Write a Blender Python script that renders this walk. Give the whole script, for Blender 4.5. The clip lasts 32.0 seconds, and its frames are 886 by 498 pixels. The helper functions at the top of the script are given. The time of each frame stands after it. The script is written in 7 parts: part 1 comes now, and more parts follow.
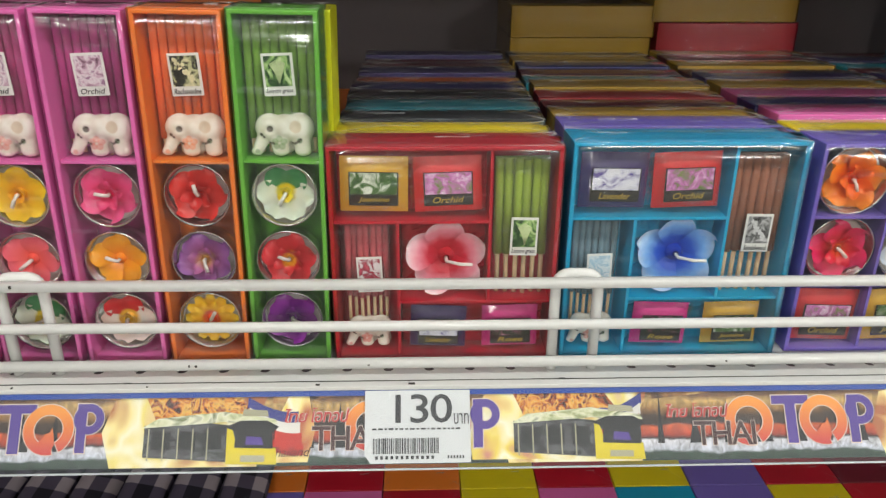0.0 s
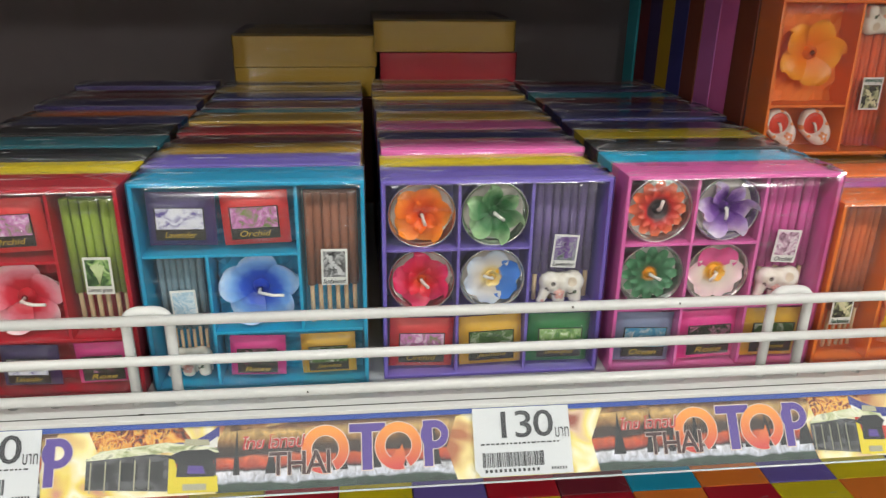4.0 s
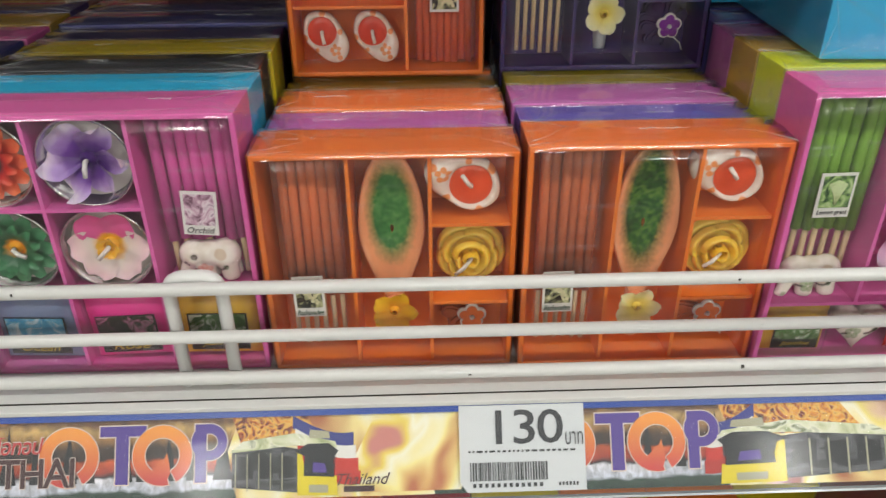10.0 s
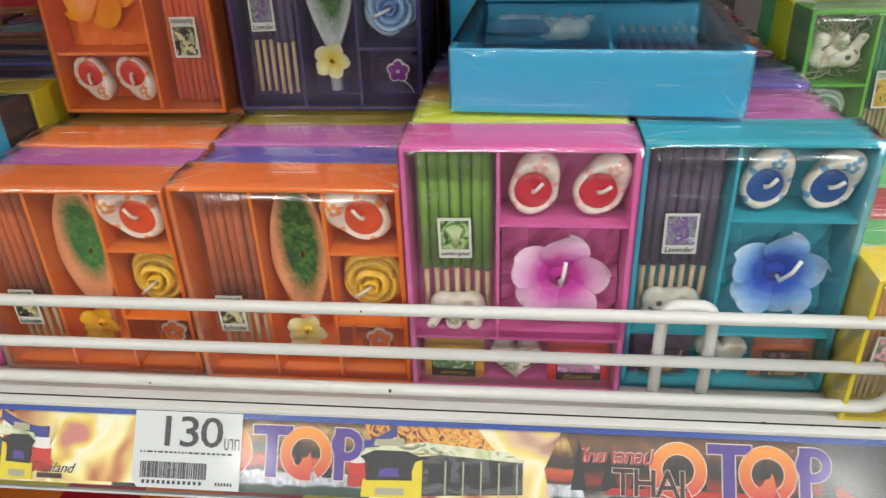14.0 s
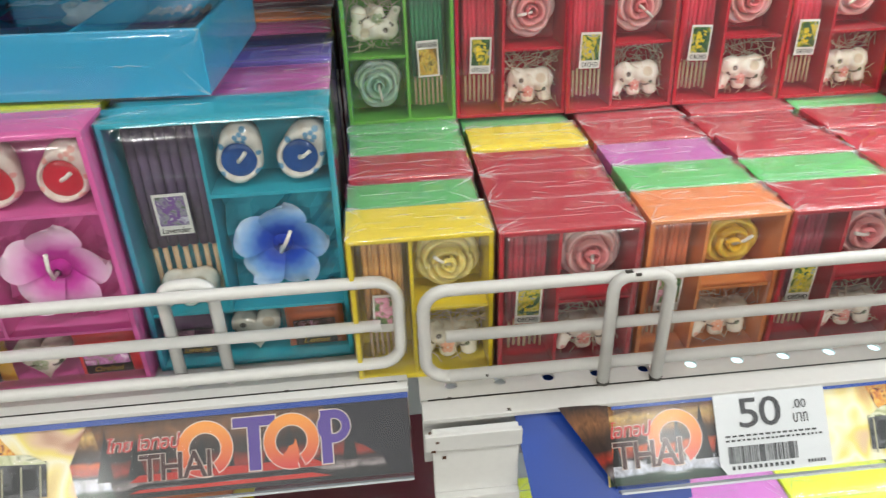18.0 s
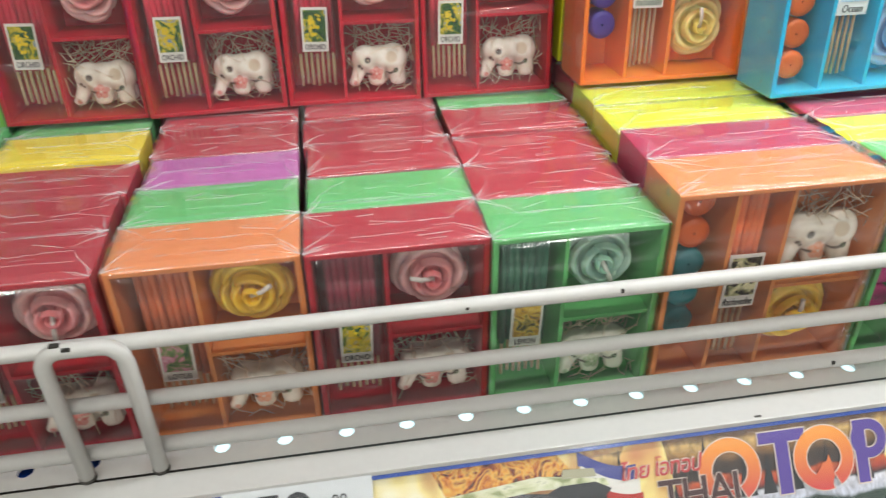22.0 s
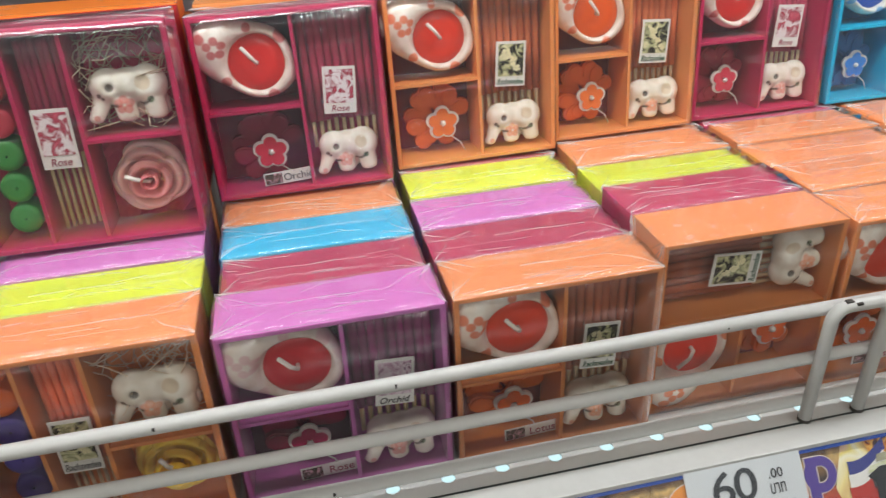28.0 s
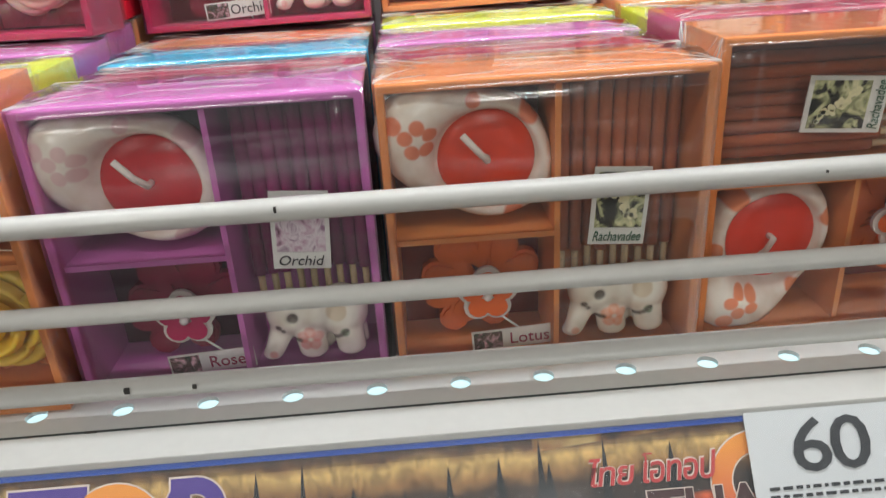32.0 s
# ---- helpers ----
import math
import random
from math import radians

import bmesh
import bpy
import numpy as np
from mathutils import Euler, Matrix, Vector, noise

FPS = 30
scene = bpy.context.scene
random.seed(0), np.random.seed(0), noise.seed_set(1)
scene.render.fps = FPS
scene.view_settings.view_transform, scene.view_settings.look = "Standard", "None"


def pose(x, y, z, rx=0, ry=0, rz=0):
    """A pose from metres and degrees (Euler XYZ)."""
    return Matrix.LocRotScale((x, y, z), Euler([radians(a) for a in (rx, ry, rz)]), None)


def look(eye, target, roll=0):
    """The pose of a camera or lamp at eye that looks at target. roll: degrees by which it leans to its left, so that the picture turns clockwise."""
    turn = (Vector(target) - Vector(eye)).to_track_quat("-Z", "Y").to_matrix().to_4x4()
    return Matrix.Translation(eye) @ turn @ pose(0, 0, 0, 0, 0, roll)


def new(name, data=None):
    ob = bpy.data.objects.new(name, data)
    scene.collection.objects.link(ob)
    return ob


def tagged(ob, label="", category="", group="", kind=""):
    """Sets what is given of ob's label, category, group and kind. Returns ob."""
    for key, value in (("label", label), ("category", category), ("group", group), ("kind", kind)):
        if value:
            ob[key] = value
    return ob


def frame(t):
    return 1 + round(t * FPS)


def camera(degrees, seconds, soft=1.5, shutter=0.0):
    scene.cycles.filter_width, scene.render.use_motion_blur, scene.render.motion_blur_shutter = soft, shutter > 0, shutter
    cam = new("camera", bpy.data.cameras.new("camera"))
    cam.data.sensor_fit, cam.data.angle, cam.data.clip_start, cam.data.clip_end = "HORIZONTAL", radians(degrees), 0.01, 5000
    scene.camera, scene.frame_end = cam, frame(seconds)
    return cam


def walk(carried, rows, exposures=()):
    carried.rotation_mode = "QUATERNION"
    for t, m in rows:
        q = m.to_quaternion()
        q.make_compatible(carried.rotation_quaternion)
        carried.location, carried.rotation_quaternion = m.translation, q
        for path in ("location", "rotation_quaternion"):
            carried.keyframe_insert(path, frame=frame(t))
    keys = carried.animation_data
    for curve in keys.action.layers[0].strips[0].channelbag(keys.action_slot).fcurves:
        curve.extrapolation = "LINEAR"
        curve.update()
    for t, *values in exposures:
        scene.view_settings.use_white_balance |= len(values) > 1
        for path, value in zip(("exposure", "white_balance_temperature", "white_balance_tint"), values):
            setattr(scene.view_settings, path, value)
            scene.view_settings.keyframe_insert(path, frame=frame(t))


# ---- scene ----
cam = camera(61.2, 32.0, soft=1.3, shutter=0.35)
PATH = [
    (0.0, -0.1552, 0.0199, 1.3640, -1.91, -22.75, 0.37),
    (0.5, -0.1321, 0.0163, 1.3648, 0.78, -22.89, -0.28),
    (1.0, -0.1013, 0.0161, 1.3645, 0.36, -23.45, 0.53),
    (1.5, -0.0640, 0.0106, 1.3676, -1.76, -23.64, 1.53),
    (2.0, -0.0323, 0.0077, 1.3706, -2.98, -23.25, 1.54),
    (2.5, -0.0072, 0.0091, 1.3764, -4.33, -22.70, 1.18),
    (3.0, 0.0220, 0.0074, 1.3841, -5.51, -22.34, 1.05),
    (3.5, 0.0471, 0.0046, 1.3847, -6.56, -21.87, 1.03),
    (5.5, 0.1641, -0.0123, 1.3882, -5.14, -22.73, 0.15),
    (6.0, 0.2104, 0.0097, 1.3858, -5.98, -23.62, 0.12),
    (6.5, 0.2637, 0.0402, 1.3874, -5.75, -23.52, 0.12),
    (7.0, 0.3081, 0.0676, 1.3865, -6.24, -23.71, 0.19),
    (7.5, 0.3377, 0.0930, 1.3848, -5.52, -24.64, -0.12),
    (8.0, 0.3677, 0.1086, 1.3710, -5.21, -25.90, -0.15),
    (8.5, 0.4016, 0.1131, 1.3603, -3.25, -28.15, -0.95),
    (9.0, 0.4233, 0.1096, 1.3611, -2.32, -29.13, -0.76),
    (9.5, 0.4454, 0.1140, 1.3587, -1.74, -29.27, -0.45),
    (10.0, 0.4585, 0.1164, 1.3661, -1.77, -29.80, -0.34),
    (10.5, 0.4984, 0.1182, 1.3735, -1.06, -29.40, -0.59),
    (11.0, 0.5489, 0.1187, 1.3852, 0.32, -29.39, 0.35),
    (11.5, 0.5847, 0.1142, 1.3890, 2.32, -29.29, -0.32),
    (12.0, 0.6073, 0.1109, 1.3913, 3.48, -29.32, -0.94),
    (12.5, 0.6258, 0.1003, 1.3938, 4.37, -29.49, -1.12),
    (13.0, 0.6420, 0.0947, 1.3960, 5.68, -29.51, -1.79),
    (13.5, 0.6630, 0.0952, 1.3940, 6.51, -29.47, -2.06),
    (15.5, 0.7710, 0.0900, 1.4032, 4.25, -29.52, -2.74),
    (16.0, 0.7970, 0.0889, 1.4001, 2.19, -29.57, -2.53),
    (16.5, 0.8091, 0.0916, 1.3982, 0.54, -29.63, -1.97),
    (17.0, 0.8240, 0.0920, 1.3947, -0.46, -29.81, -2.34),
    (17.5, 0.8527, 0.0916, 1.3886, -3.02, -30.26, -1.99),
    (18.0, 0.8778, 0.0903, 1.3860, -5.13, -30.67, -1.79),
    (18.5, 0.8993, 0.0877, 1.3868, -6.79, -30.75, -1.44),
    (19.0, 0.9216, 0.0968, 1.3838, -8.44, -30.55, -0.70),
    (19.5, 0.9359, 0.1138, 1.3706, -10.24, -30.67, 0.04),
    (20.0, 0.9683, 0.1284, 1.3718, -10.84, -30.82, 0.27),
    (20.5, 1.0000, 0.1450, 1.3713, -11.27, -30.91, 0.11),
    (21.0, 1.0249, 0.1489, 1.3653, -10.40, -31.36, -0.46),
    (21.5, 1.0565, 0.1535, 1.3629, -9.52, -31.69, -0.82),
    (22.0, 1.1050, 0.1594, 1.3585, -8.71, -32.17, -0.94),
    (22.5, 1.1374, 0.1620, 1.3534, -8.30, -32.45, -0.47),
    (23.0, 1.1646, 0.1732, 1.3500, -7.22, -33.05, 0.03),
    (23.5, 1.1949, 0.1725, 1.3507, -5.71, -34.72, 0.49),
    (24.0, 1.2277, 0.1647, 1.3527, -4.81, -35.58, 0.48),
    (24.5, 1.2943, 0.1684, 1.3669, -4.30, -34.31, 0.21),
    (25.0, 1.3744, 0.1774, 1.3846, -3.73, -33.16, -0.29),
    (25.5, 1.4226, 0.1791, 1.3832, -5.76, -32.23, 0.33),
    (26.0, 1.4647, 0.1744, 1.3871, -7.38, -32.24, 0.16),
    (26.5, 1.4959, 0.1716, 1.3878, -10.37, -32.08, 0.63),
    (28.5, 1.6220, 0.1415, 1.3782, -10.84, -28.47, -3.45),
    (29.0, 1.6400, 0.1470, 1.3589, -10.05, -28.75, -3.72),
    (29.5, 1.6399, 0.1656, 1.3290, -7.24, -29.05, -4.43),
    (30.0, 1.6486, 0.1843, 1.3048, -5.81, -27.97, -4.26),
    (30.5, 1.6568, 0.1874, 1.2897, -4.68, -26.66, -3.14),
    (31.0, 1.6568, 0.1911, 1.2772, -3.14, -24.00, -3.24),
    (31.5, 1.6560, 0.1955, 1.2642, -2.37, -23.68, -3.36),
    (32.0, 1.6563, 0.2012, 1.2533, -2.05, -24.68, -3.45),
]
walk(cam, [(t, look((x, y, z), (x - math.sin(radians(a)) * math.cos(radians(b)), y + math.cos(radians(a)) * math.cos(radians(b)), z + math.sin(radians(b))), c))
           for t, x, y, z, a, b, c in PATH],
     exposures=[(0.0, -0.15), (3.0, -0.15), (7.0, -0.02), (10.0, -0.4), (13.0, -0.3), (18.0, -0.42), (22.0, -0.7), (24.0, -0.98), (26.0, -1.3), (29.0, -1.38), (31.0, -1.18), (32.0, -1.18)])

# ---- light: a closed shop lit by rows of ceiling battens ----
world = bpy.data.worlds.new("world")
scene.world = world
world.use_nodes = True
world.node_tree.nodes["Background"].inputs["Color"].default_value = (0.9, 0.95, 1.0, 1)
world.node_tree.nodes["Background"].inputs["Strength"].default_value = 0.05
LAMP_Z = 2.86
NEAR_WATTS, MID_WATTS, FAR_WATTS = 14.0, 58.0, 70.0
LAMPS = [(-1.0, -0.55), (0.75, -0.55), (2.3, -0.55), (-0.6, -2.6), (2.2, -2.6), (-0.8, -4.8), (2.4, -4.8), (0.8, 2.4)]
for lx, ly in LAMPS:
    near = -1.0 < ly < 1.0
    ld = bpy.data.lights.new("batten_light", "AREA" if near else "POINT")
    ld.energy, ld.color = NEAR_WATTS if near else MID_WATTS if ly > -3 else FAR_WATTS, (0.98, 0.98, 0.925)
    if near:
        ld.shape, ld.size, ld.size_y = "RECTANGLE", 1.2, 0.12
    else:
        ld.shadow_soft_size = 0.12
    lamp_ob = new("batten_light", ld)
    lamp_ob.matrix_world = pose(lx, ly, LAMP_Z - (0.075 if near else 0.19))

# strip lamp under the upper shelf of the second unit
ld = bpy.data.lights.new("shelf_strip_light", "AREA")
ld.shape, ld.size, ld.size_y, ld.energy, ld.color = "RECTANGLE", 1.36, 0.03, 6.6, (0.95, 0.99, 1.0)
lamp_ob = new("shelf_strip_light", ld)
lamp_ob.matrix_world = pose(1.87, 0.425, 1.572, 12, 0, 0)

# tube lamp under the front of the second shelf
ld = bpy.data.lights.new("under_shelf_light", "AREA")
ld.shape, ld.size, ld.size_y, ld.energy, ld.color = "RECTANGLE", 1.46, 0.02, 4.0, (0.85, 0.96, 1.0)
lamp_ob = new("under_shelf_light", ld)
lamp_ob.matrix_world = pose(1.78, 0.4155, 1.0815)

# ---- small helpers ----


def lin(r, g, b):
    return tuple(((c / 255) / 12.92 if c <= 10 else ((c / 255 + 0.055) / 1.055) ** 2.4) for c in (r, g, b)) + (1,)


MATS = {}


def mat(name, color, rough=0.5, metal=0.0, bump=0.0, scale=200.0, vary=0.06, coat=0.0, trans=0.0, sss=0.0, island=0.0):
    """Plain surface with grain, slow colour drift and fine relief."""
    key = (name, color, rough, metal, bump, scale, vary, coat, trans, sss)
    if key in MATS:
        return MATS[key]
    m = bpy.data.materials.new(name)
    m.use_nodes = True
    nt = m.node_tree
    n, l = nt.nodes, nt.links
    p = n["Principled BSDF"]
    p.inputs["Base Color"].default_value = color
    p.inputs["Roughness"].default_value = rough
    p.inputs["Metallic"].default_value = metal
    p.inputs["Coat Weight"].default_value = coat
    p.inputs["Coat Roughness"].default_value = 0.08
    p.inputs["Transmission Weight"].default_value = trans
    if sss:
        p.inputs["Subsurface Weight"].default_value = sss
        p.inputs["Subsurface Radius"].default_value = (0.004, 0.003, 0.002)
        p.inputs["Subsurface Scale"].default_value = 1.0
    tc = n.new("ShaderNodeTexCoord")
    info = n.new("ShaderNodeObjectInfo")
    slow = n.new("ShaderNodeTexNoise")
    slow.inputs["Scale"].default_value = scale * 0.12
    fine = n.new("ShaderNodeTexNoise")
    fine.inputs["Scale"].default_value = scale * 4
    fine.inputs["Detail"].default_value = 4
    l.new(tc.outputs["Object"], slow.inputs["Vector"])
    l.new(tc.outputs["Object"], fine.inputs["Vector"])
    add = n.new("ShaderNodeMath")
    add.operation = "ADD"
    l.new(slow.outputs["Fac"], add.inputs[0])
    l.new(fine.outputs["Fac"], add.inputs[1])
    add2 = n.new("ShaderNodeMath")
    add2.operation = "ADD"
    l.new(add.outputs[0], add2.inputs[0])
    l.new(info.outputs["Random"], add2.inputs[1])
    mr = n.new("ShaderNodeMapRange")
    mr.inputs["From Min"].default_value = 0.6
    mr.inputs["From Max"].default_value = 2.4
    mr.inputs["To Min"].default_value = 1 - 1.6 * vary
    mr.inputs["To Max"].default_value = 1 + 1.2 * vary
    l.new(add2.outputs[0], mr.inputs["Value"])
    hsv = n.new("ShaderNodeHueSaturation")
    hsv.inputs["Color"].default_value = color
    l.new(mr.outputs[0], hsv.inputs["Value"])
    l.new(hsv.outputs[0], p.inputs["Base Color"])
    if bump:
        bp = n.new("ShaderNodeBump")
        bp.inputs["Strength"].default_value = bump
        bp.inputs["Distance"].default_value = 0.0006
        l.new(add.outputs[0], bp.inputs["Height"])
        l.new(bp.outputs[0], p.inputs["Normal"])
    MATS[key] = m
    return m


def radial(name, stops, size, rough=0.35, speck=0.0, sss=0.25):
    """Dyed wax: colour runs from the middle of the piece outwards."""
    key = (name, tuple(stops), size, rough, speck)
    if key in MATS:
        return MATS[key]
    m = bpy.data.materials.new(name)
    m.use_nodes = True
    nt = m.node_tree
    n, l = nt.nodes, nt.links
    p = n["Principled BSDF"]
    p.inputs["Roughness"].default_value = rough
    p.inputs["Subsurface Weight"].default_value = sss
    p.inputs["Subsurface Radius"].default_value = (0.004, 0.003, 0.002)
    p.inputs["Subsurface Scale"].default_value = 1.0
    tc = n.new("ShaderNodeTexCoord")
    sep = n.new("ShaderNodeSeparateXYZ")
    l.new(tc.outputs["Object"], sep.inputs[0])
    cmb = n.new("ShaderNodeCombineXYZ")
    l.new(sep.outputs["X"], cmb.inputs["X"])
    l.new(sep.outputs["Z"], cmb.inputs["Z"])
    ln = n.new("ShaderNodeVectorMath")
    ln.operation = "LENGTH"
    l.new(cmb.outputs[0], ln.inputs[0])
    ns = n.new("ShaderNodeTexNoise")
    ns.inputs["Scale"].default_value = 260
    ns.inputs["Detail"].default_value = 3
    l.new(tc.outputs["Object"], ns.inputs["Vector"])
    ma = n.new("ShaderNodeMath")
    ma.operation = "MULTIPLY_ADD"
    ma.inputs[1].default_value = size * (0.22 + speck)
    l.new(ns.outputs["Fac"], ma.inputs[0])
    l.new(ln.outputs["Value"], ma.inputs[2])
    mr = n.new("ShaderNodeMapRange")
    mr.inputs["From Min"].default_value = size * 0.1
    mr.inputs["From Max"].default_value = size * 1.08
    l.new(ma.outputs[0], mr.inputs["Value"])
    cr = n.new("ShaderNodeValToRGB")
    while len(cr.color_ramp.elements) < len(stops):
        cr.color_ramp.elements.new(0.5)
    for e, (pos, c) in zip(cr.color_ramp.elements, stops):
        e.position, e.color = pos, c
    l.new(mr.outputs[0], cr.inputs[0])
    l.new(cr.outputs[0], p.inputs["Base Color"])
    bp = n.new("ShaderNodeBump")
    bp.inputs["Strength"].default_value = 0.15
    bp.inputs["Distance"].default_value = 0.0005
    l.new(ns.outputs["Fac"], bp.inputs["Height"])
    l.new(bp.outputs[0], p.inputs["Normal"])
    MATS[key] = m
    return m


def blotch(name, colors, scale, rough=0.4, detail=3.0, warp=1.5, kind="noise", stretch=(1, 1, 1)):
    """Printed picture: several colours in cloudy patches."""
    key = (name, tuple(colors), scale, kind)
    if key in MATS:
        return MATS[key]
    m = bpy.data.materials.new(name)
    m.use_nodes = True
    nt = m.node_tree
    n, l = nt.nodes, nt.links
    p = n["Principled BSDF"]
    p.inputs["Roughness"].default_value = rough
    tc = n.new("ShaderNodeTexCoord")
    info = n.new("ShaderNodeObjectInfo")
    off = n.new("ShaderNodeVectorMath")
    off.operation = "MULTIPLY_ADD"
    off.inputs[1].default_value = (0.3, 0.3, 0.3)
    l.new(info.outputs["Random"], off.inputs[0])
    l.new(tc.outputs["Object"], off.inputs[2])
    t = n.new("ShaderNodeTexNoise")
    t.inputs["Scale"].default_value = scale
    t.inputs["Detail"].default_value = detail
    t.inputs["Distortion"].default_value = warp
    pull = n.new("ShaderNodeVectorMath")
    pull.operation = "MULTIPLY"
    pull.inputs[1].default_value = stretch
    l.new(off.outputs[0], pull.inputs[0])
    l.new(pull.outputs[0], t.inputs["Vector"])
    cr = n.new("ShaderNodeValToRGB")
    k = len(colors)
    while len(cr.color_ramp.elements) < k:
        cr.color_ramp.elements.new(0.5)
    for i, (e, c) in enumerate(zip(cr.color_ramp.elements, colors)):
        e.position, e.color = 0.32 + 0.36 * i / max(1, k - 1), c
    l.new(t.outputs["Fac"], cr.inputs[0])
    l.new(cr.outputs[0], p.inputs["Base Color"])
    MATS[key] = m
    return m


def film(name, strength=1.0, scale=90.0, haze=0.03, gloss=1.25, streak=0.12):
    """Clear shrink film: almost all light passes; long drawn wrinkles scatter and glint."""
    key = (name, strength, scale, haze, gloss, streak)
    if key in MATS:
        return MATS[key]
    m = bpy.data.materials.new(name)
    m.use_nodes = True
    nt = m.node_tree
    n, l = nt.nodes, nt.links
    n.remove(n["Principled BSDF"])
    out = n["Material Output"]
    tc = n.new("ShaderNodeTexCoord")
    info = n.new("ShaderNodeObjectInfo")
    off = n.new("ShaderNodeVectorMath")
    off.operation = "MULTIPLY_ADD"
    off.inputs[1].default_value = (3.1, 1.7, 2.3)
    l.new(info.outputs["Random"], off.inputs[0])
    l.new(tc.outputs["Object"], off.inputs[2])

    def field(size, stretch, turn, detail):
        mp = n.new("ShaderNodeMapping")
        mp.inputs["Scale"].default_value = stretch
        mp.inputs["Rotation"].default_value = turn
        l.new(off.outputs[0], mp.inputs["Vector"])
        t = n.new("ShaderNodeTexNoise")
        t.inputs["Scale"].default_value = size
        t.inputs["Detail"].default_value = detail
        t.inputs["Distortion"].default_value = 0.5
        l.new(mp.outputs[0], t.inputs["Vector"])
        return t.outputs["Fac"]

    def band(src, a, b):
        r = n.new("ShaderNodeMapRange")
        r.interpolation_type = "SMOOTHSTEP"
        r.inputs["From Min"].default_value, r.inputs["From Max"].default_value = a, b
        l.new(src, r.inputs["Value"])
        return r.outputs[0]

    def calc(op, a, b):
        c = n.new("ShaderNodeMath")
        c.operation = op
        for k, v in enumerate((a, b)):
            if isinstance(v, float):
                c.inputs[k].default_value = v
            else:
                l.new(v, c.inputs[k])
        return c.outputs[0]

    broad = field(scale * 0.22, (0.5, 1.0, 1.0), (0.2, 0.5, 0.3), 1.0)
    drawn = field(scale * 2.6, (0.07, 1.0, 1.0), (0.05, 0.10, 0.06), 2.0)
    slant = field(scale * 2.0, (0.06, 1.0, 1.0), (0.4, 0.75, 0.6), 2.0)
    patch = band(field(scale * 0.3, (1, 1, 1), (0.7, 0.2, 0.4), 1.0), 0.45, 0.7)
    lines = calc("ADD", band(drawn, 0.60, 0.74), calc("MULTIPLY", band(slant, 0.62, 0.74), patch))
    height = calc("ADD", calc("MULTIPLY", lines, 0.22), broad)
    bp = n.new("ShaderNodeBump")
    bp.inputs["Strength"].default_value = 0.5 * strength
    bp.inputs["Distance"].default_value = 0.002
    l.new(height, bp.inputs["Height"])
    gl = n.new("ShaderNodeBsdfGlossy")
    gl.inputs["Roughness"].default_value = 0.10
    l.new(bp.outputs[0], gl.inputs["Normal"])
    tr = n.new("ShaderNodeBsdfTransparent")
    di = n.new("ShaderNodeBsdfDiffuse")
    di.inputs["Color"].default_value = (0.82, 0.90, 0.98, 1)
    fr = n.new("ShaderNodeFresnel")
    fr.inputs["IOR"].default_value = 1.5
    a = n.new("ShaderNodeMixShader")
    l.new(calc("ADD", calc("MULTIPLY", lines, streak), haze), a.inputs["Fac"])
    l.new(tr.outputs[0], a.inputs[1])
    l.new(di.outputs[0], a.inputs[2])
    b = n.new("ShaderNodeMixShader")
    l.new(calc("MULTIPLY", fr.outputs[0], gloss), b.inputs["Fac"])
    l.new(a.outputs[0], b.inputs[1])
    l.new(gl.outputs[0], b.inputs[2])
    l.new(b.outputs[0], out.inputs["Surface"])
    MATS[key] = m
    return m


def fade(name, low, high, z0, z1, rough=0.5):
    """Printed colour running from low to high along z."""
    m = bpy.data.materials.new(name)
    m.use_nodes = True
    n, l = m.node_tree.nodes, m.node_tree.links
    p = n["Principled BSDF"]
    p.inputs["Roughness"].default_value = rough
    tc = n.new("ShaderNodeTexCoord")
    s = n.new("ShaderNodeSeparateXYZ")
    l.new(tc.outputs["Object"], s.inputs[0])
    mr = n.new("ShaderNodeMapRange")
    mr.inputs["From Min"].default_value, mr.inputs["From Max"].default_value = z0, z1
    l.new(s.outputs["Z"], mr.inputs["Value"])
    cr = n.new("ShaderNodeValToRGB")
    cr.color_ramp.elements[0].color, cr.color_ramp.elements[1].color = low, high
    l.new(mr.outputs[0], cr.inputs[0])
    l.new(cr.outputs[0], p.inputs["Base Color"])
    return m


def emitter(name, color, strength):
    m = bpy.data.materials.new(name)
    m.use_nodes = True
    p = m.node_tree.nodes["Principled BSDF"]
    p.inputs["Base Color"].default_value = (0.8, 0.8, 0.8, 1)
    p.inputs["Emission Color"].default_value = color
    p.inputs["Emission Strength"].default_value = strength
    return m


MESHES = {}


def mesh_of(name, bm, material, smooth=False):
    me = bpy.data.meshes.new(name)
    bm.to_mesh(me)
    bm.free()
    for mm in (material if isinstance(material, (list, tuple)) else (material,)):
        me.materials.append(mm)
    if smooth:
        me.shade_smooth()
    return me


def link(name, me, parent=None, m=None, label="", kind=""):
    ob = new(name, me)
    if parent is not None:
        ob.parent = parent
    if m is not None:
        ob.matrix_basis = m
    return tagged(ob, label, kind=kind)


def part(name, bm, material, parent=None, label="", m=None, smooth=False):
    return link(name, mesh_of(name, bm, material, smooth), parent, m, label)


def cached(key, make):
    if key not in MESHES:
        MESHES[key] = make()
    return MESHES[key]


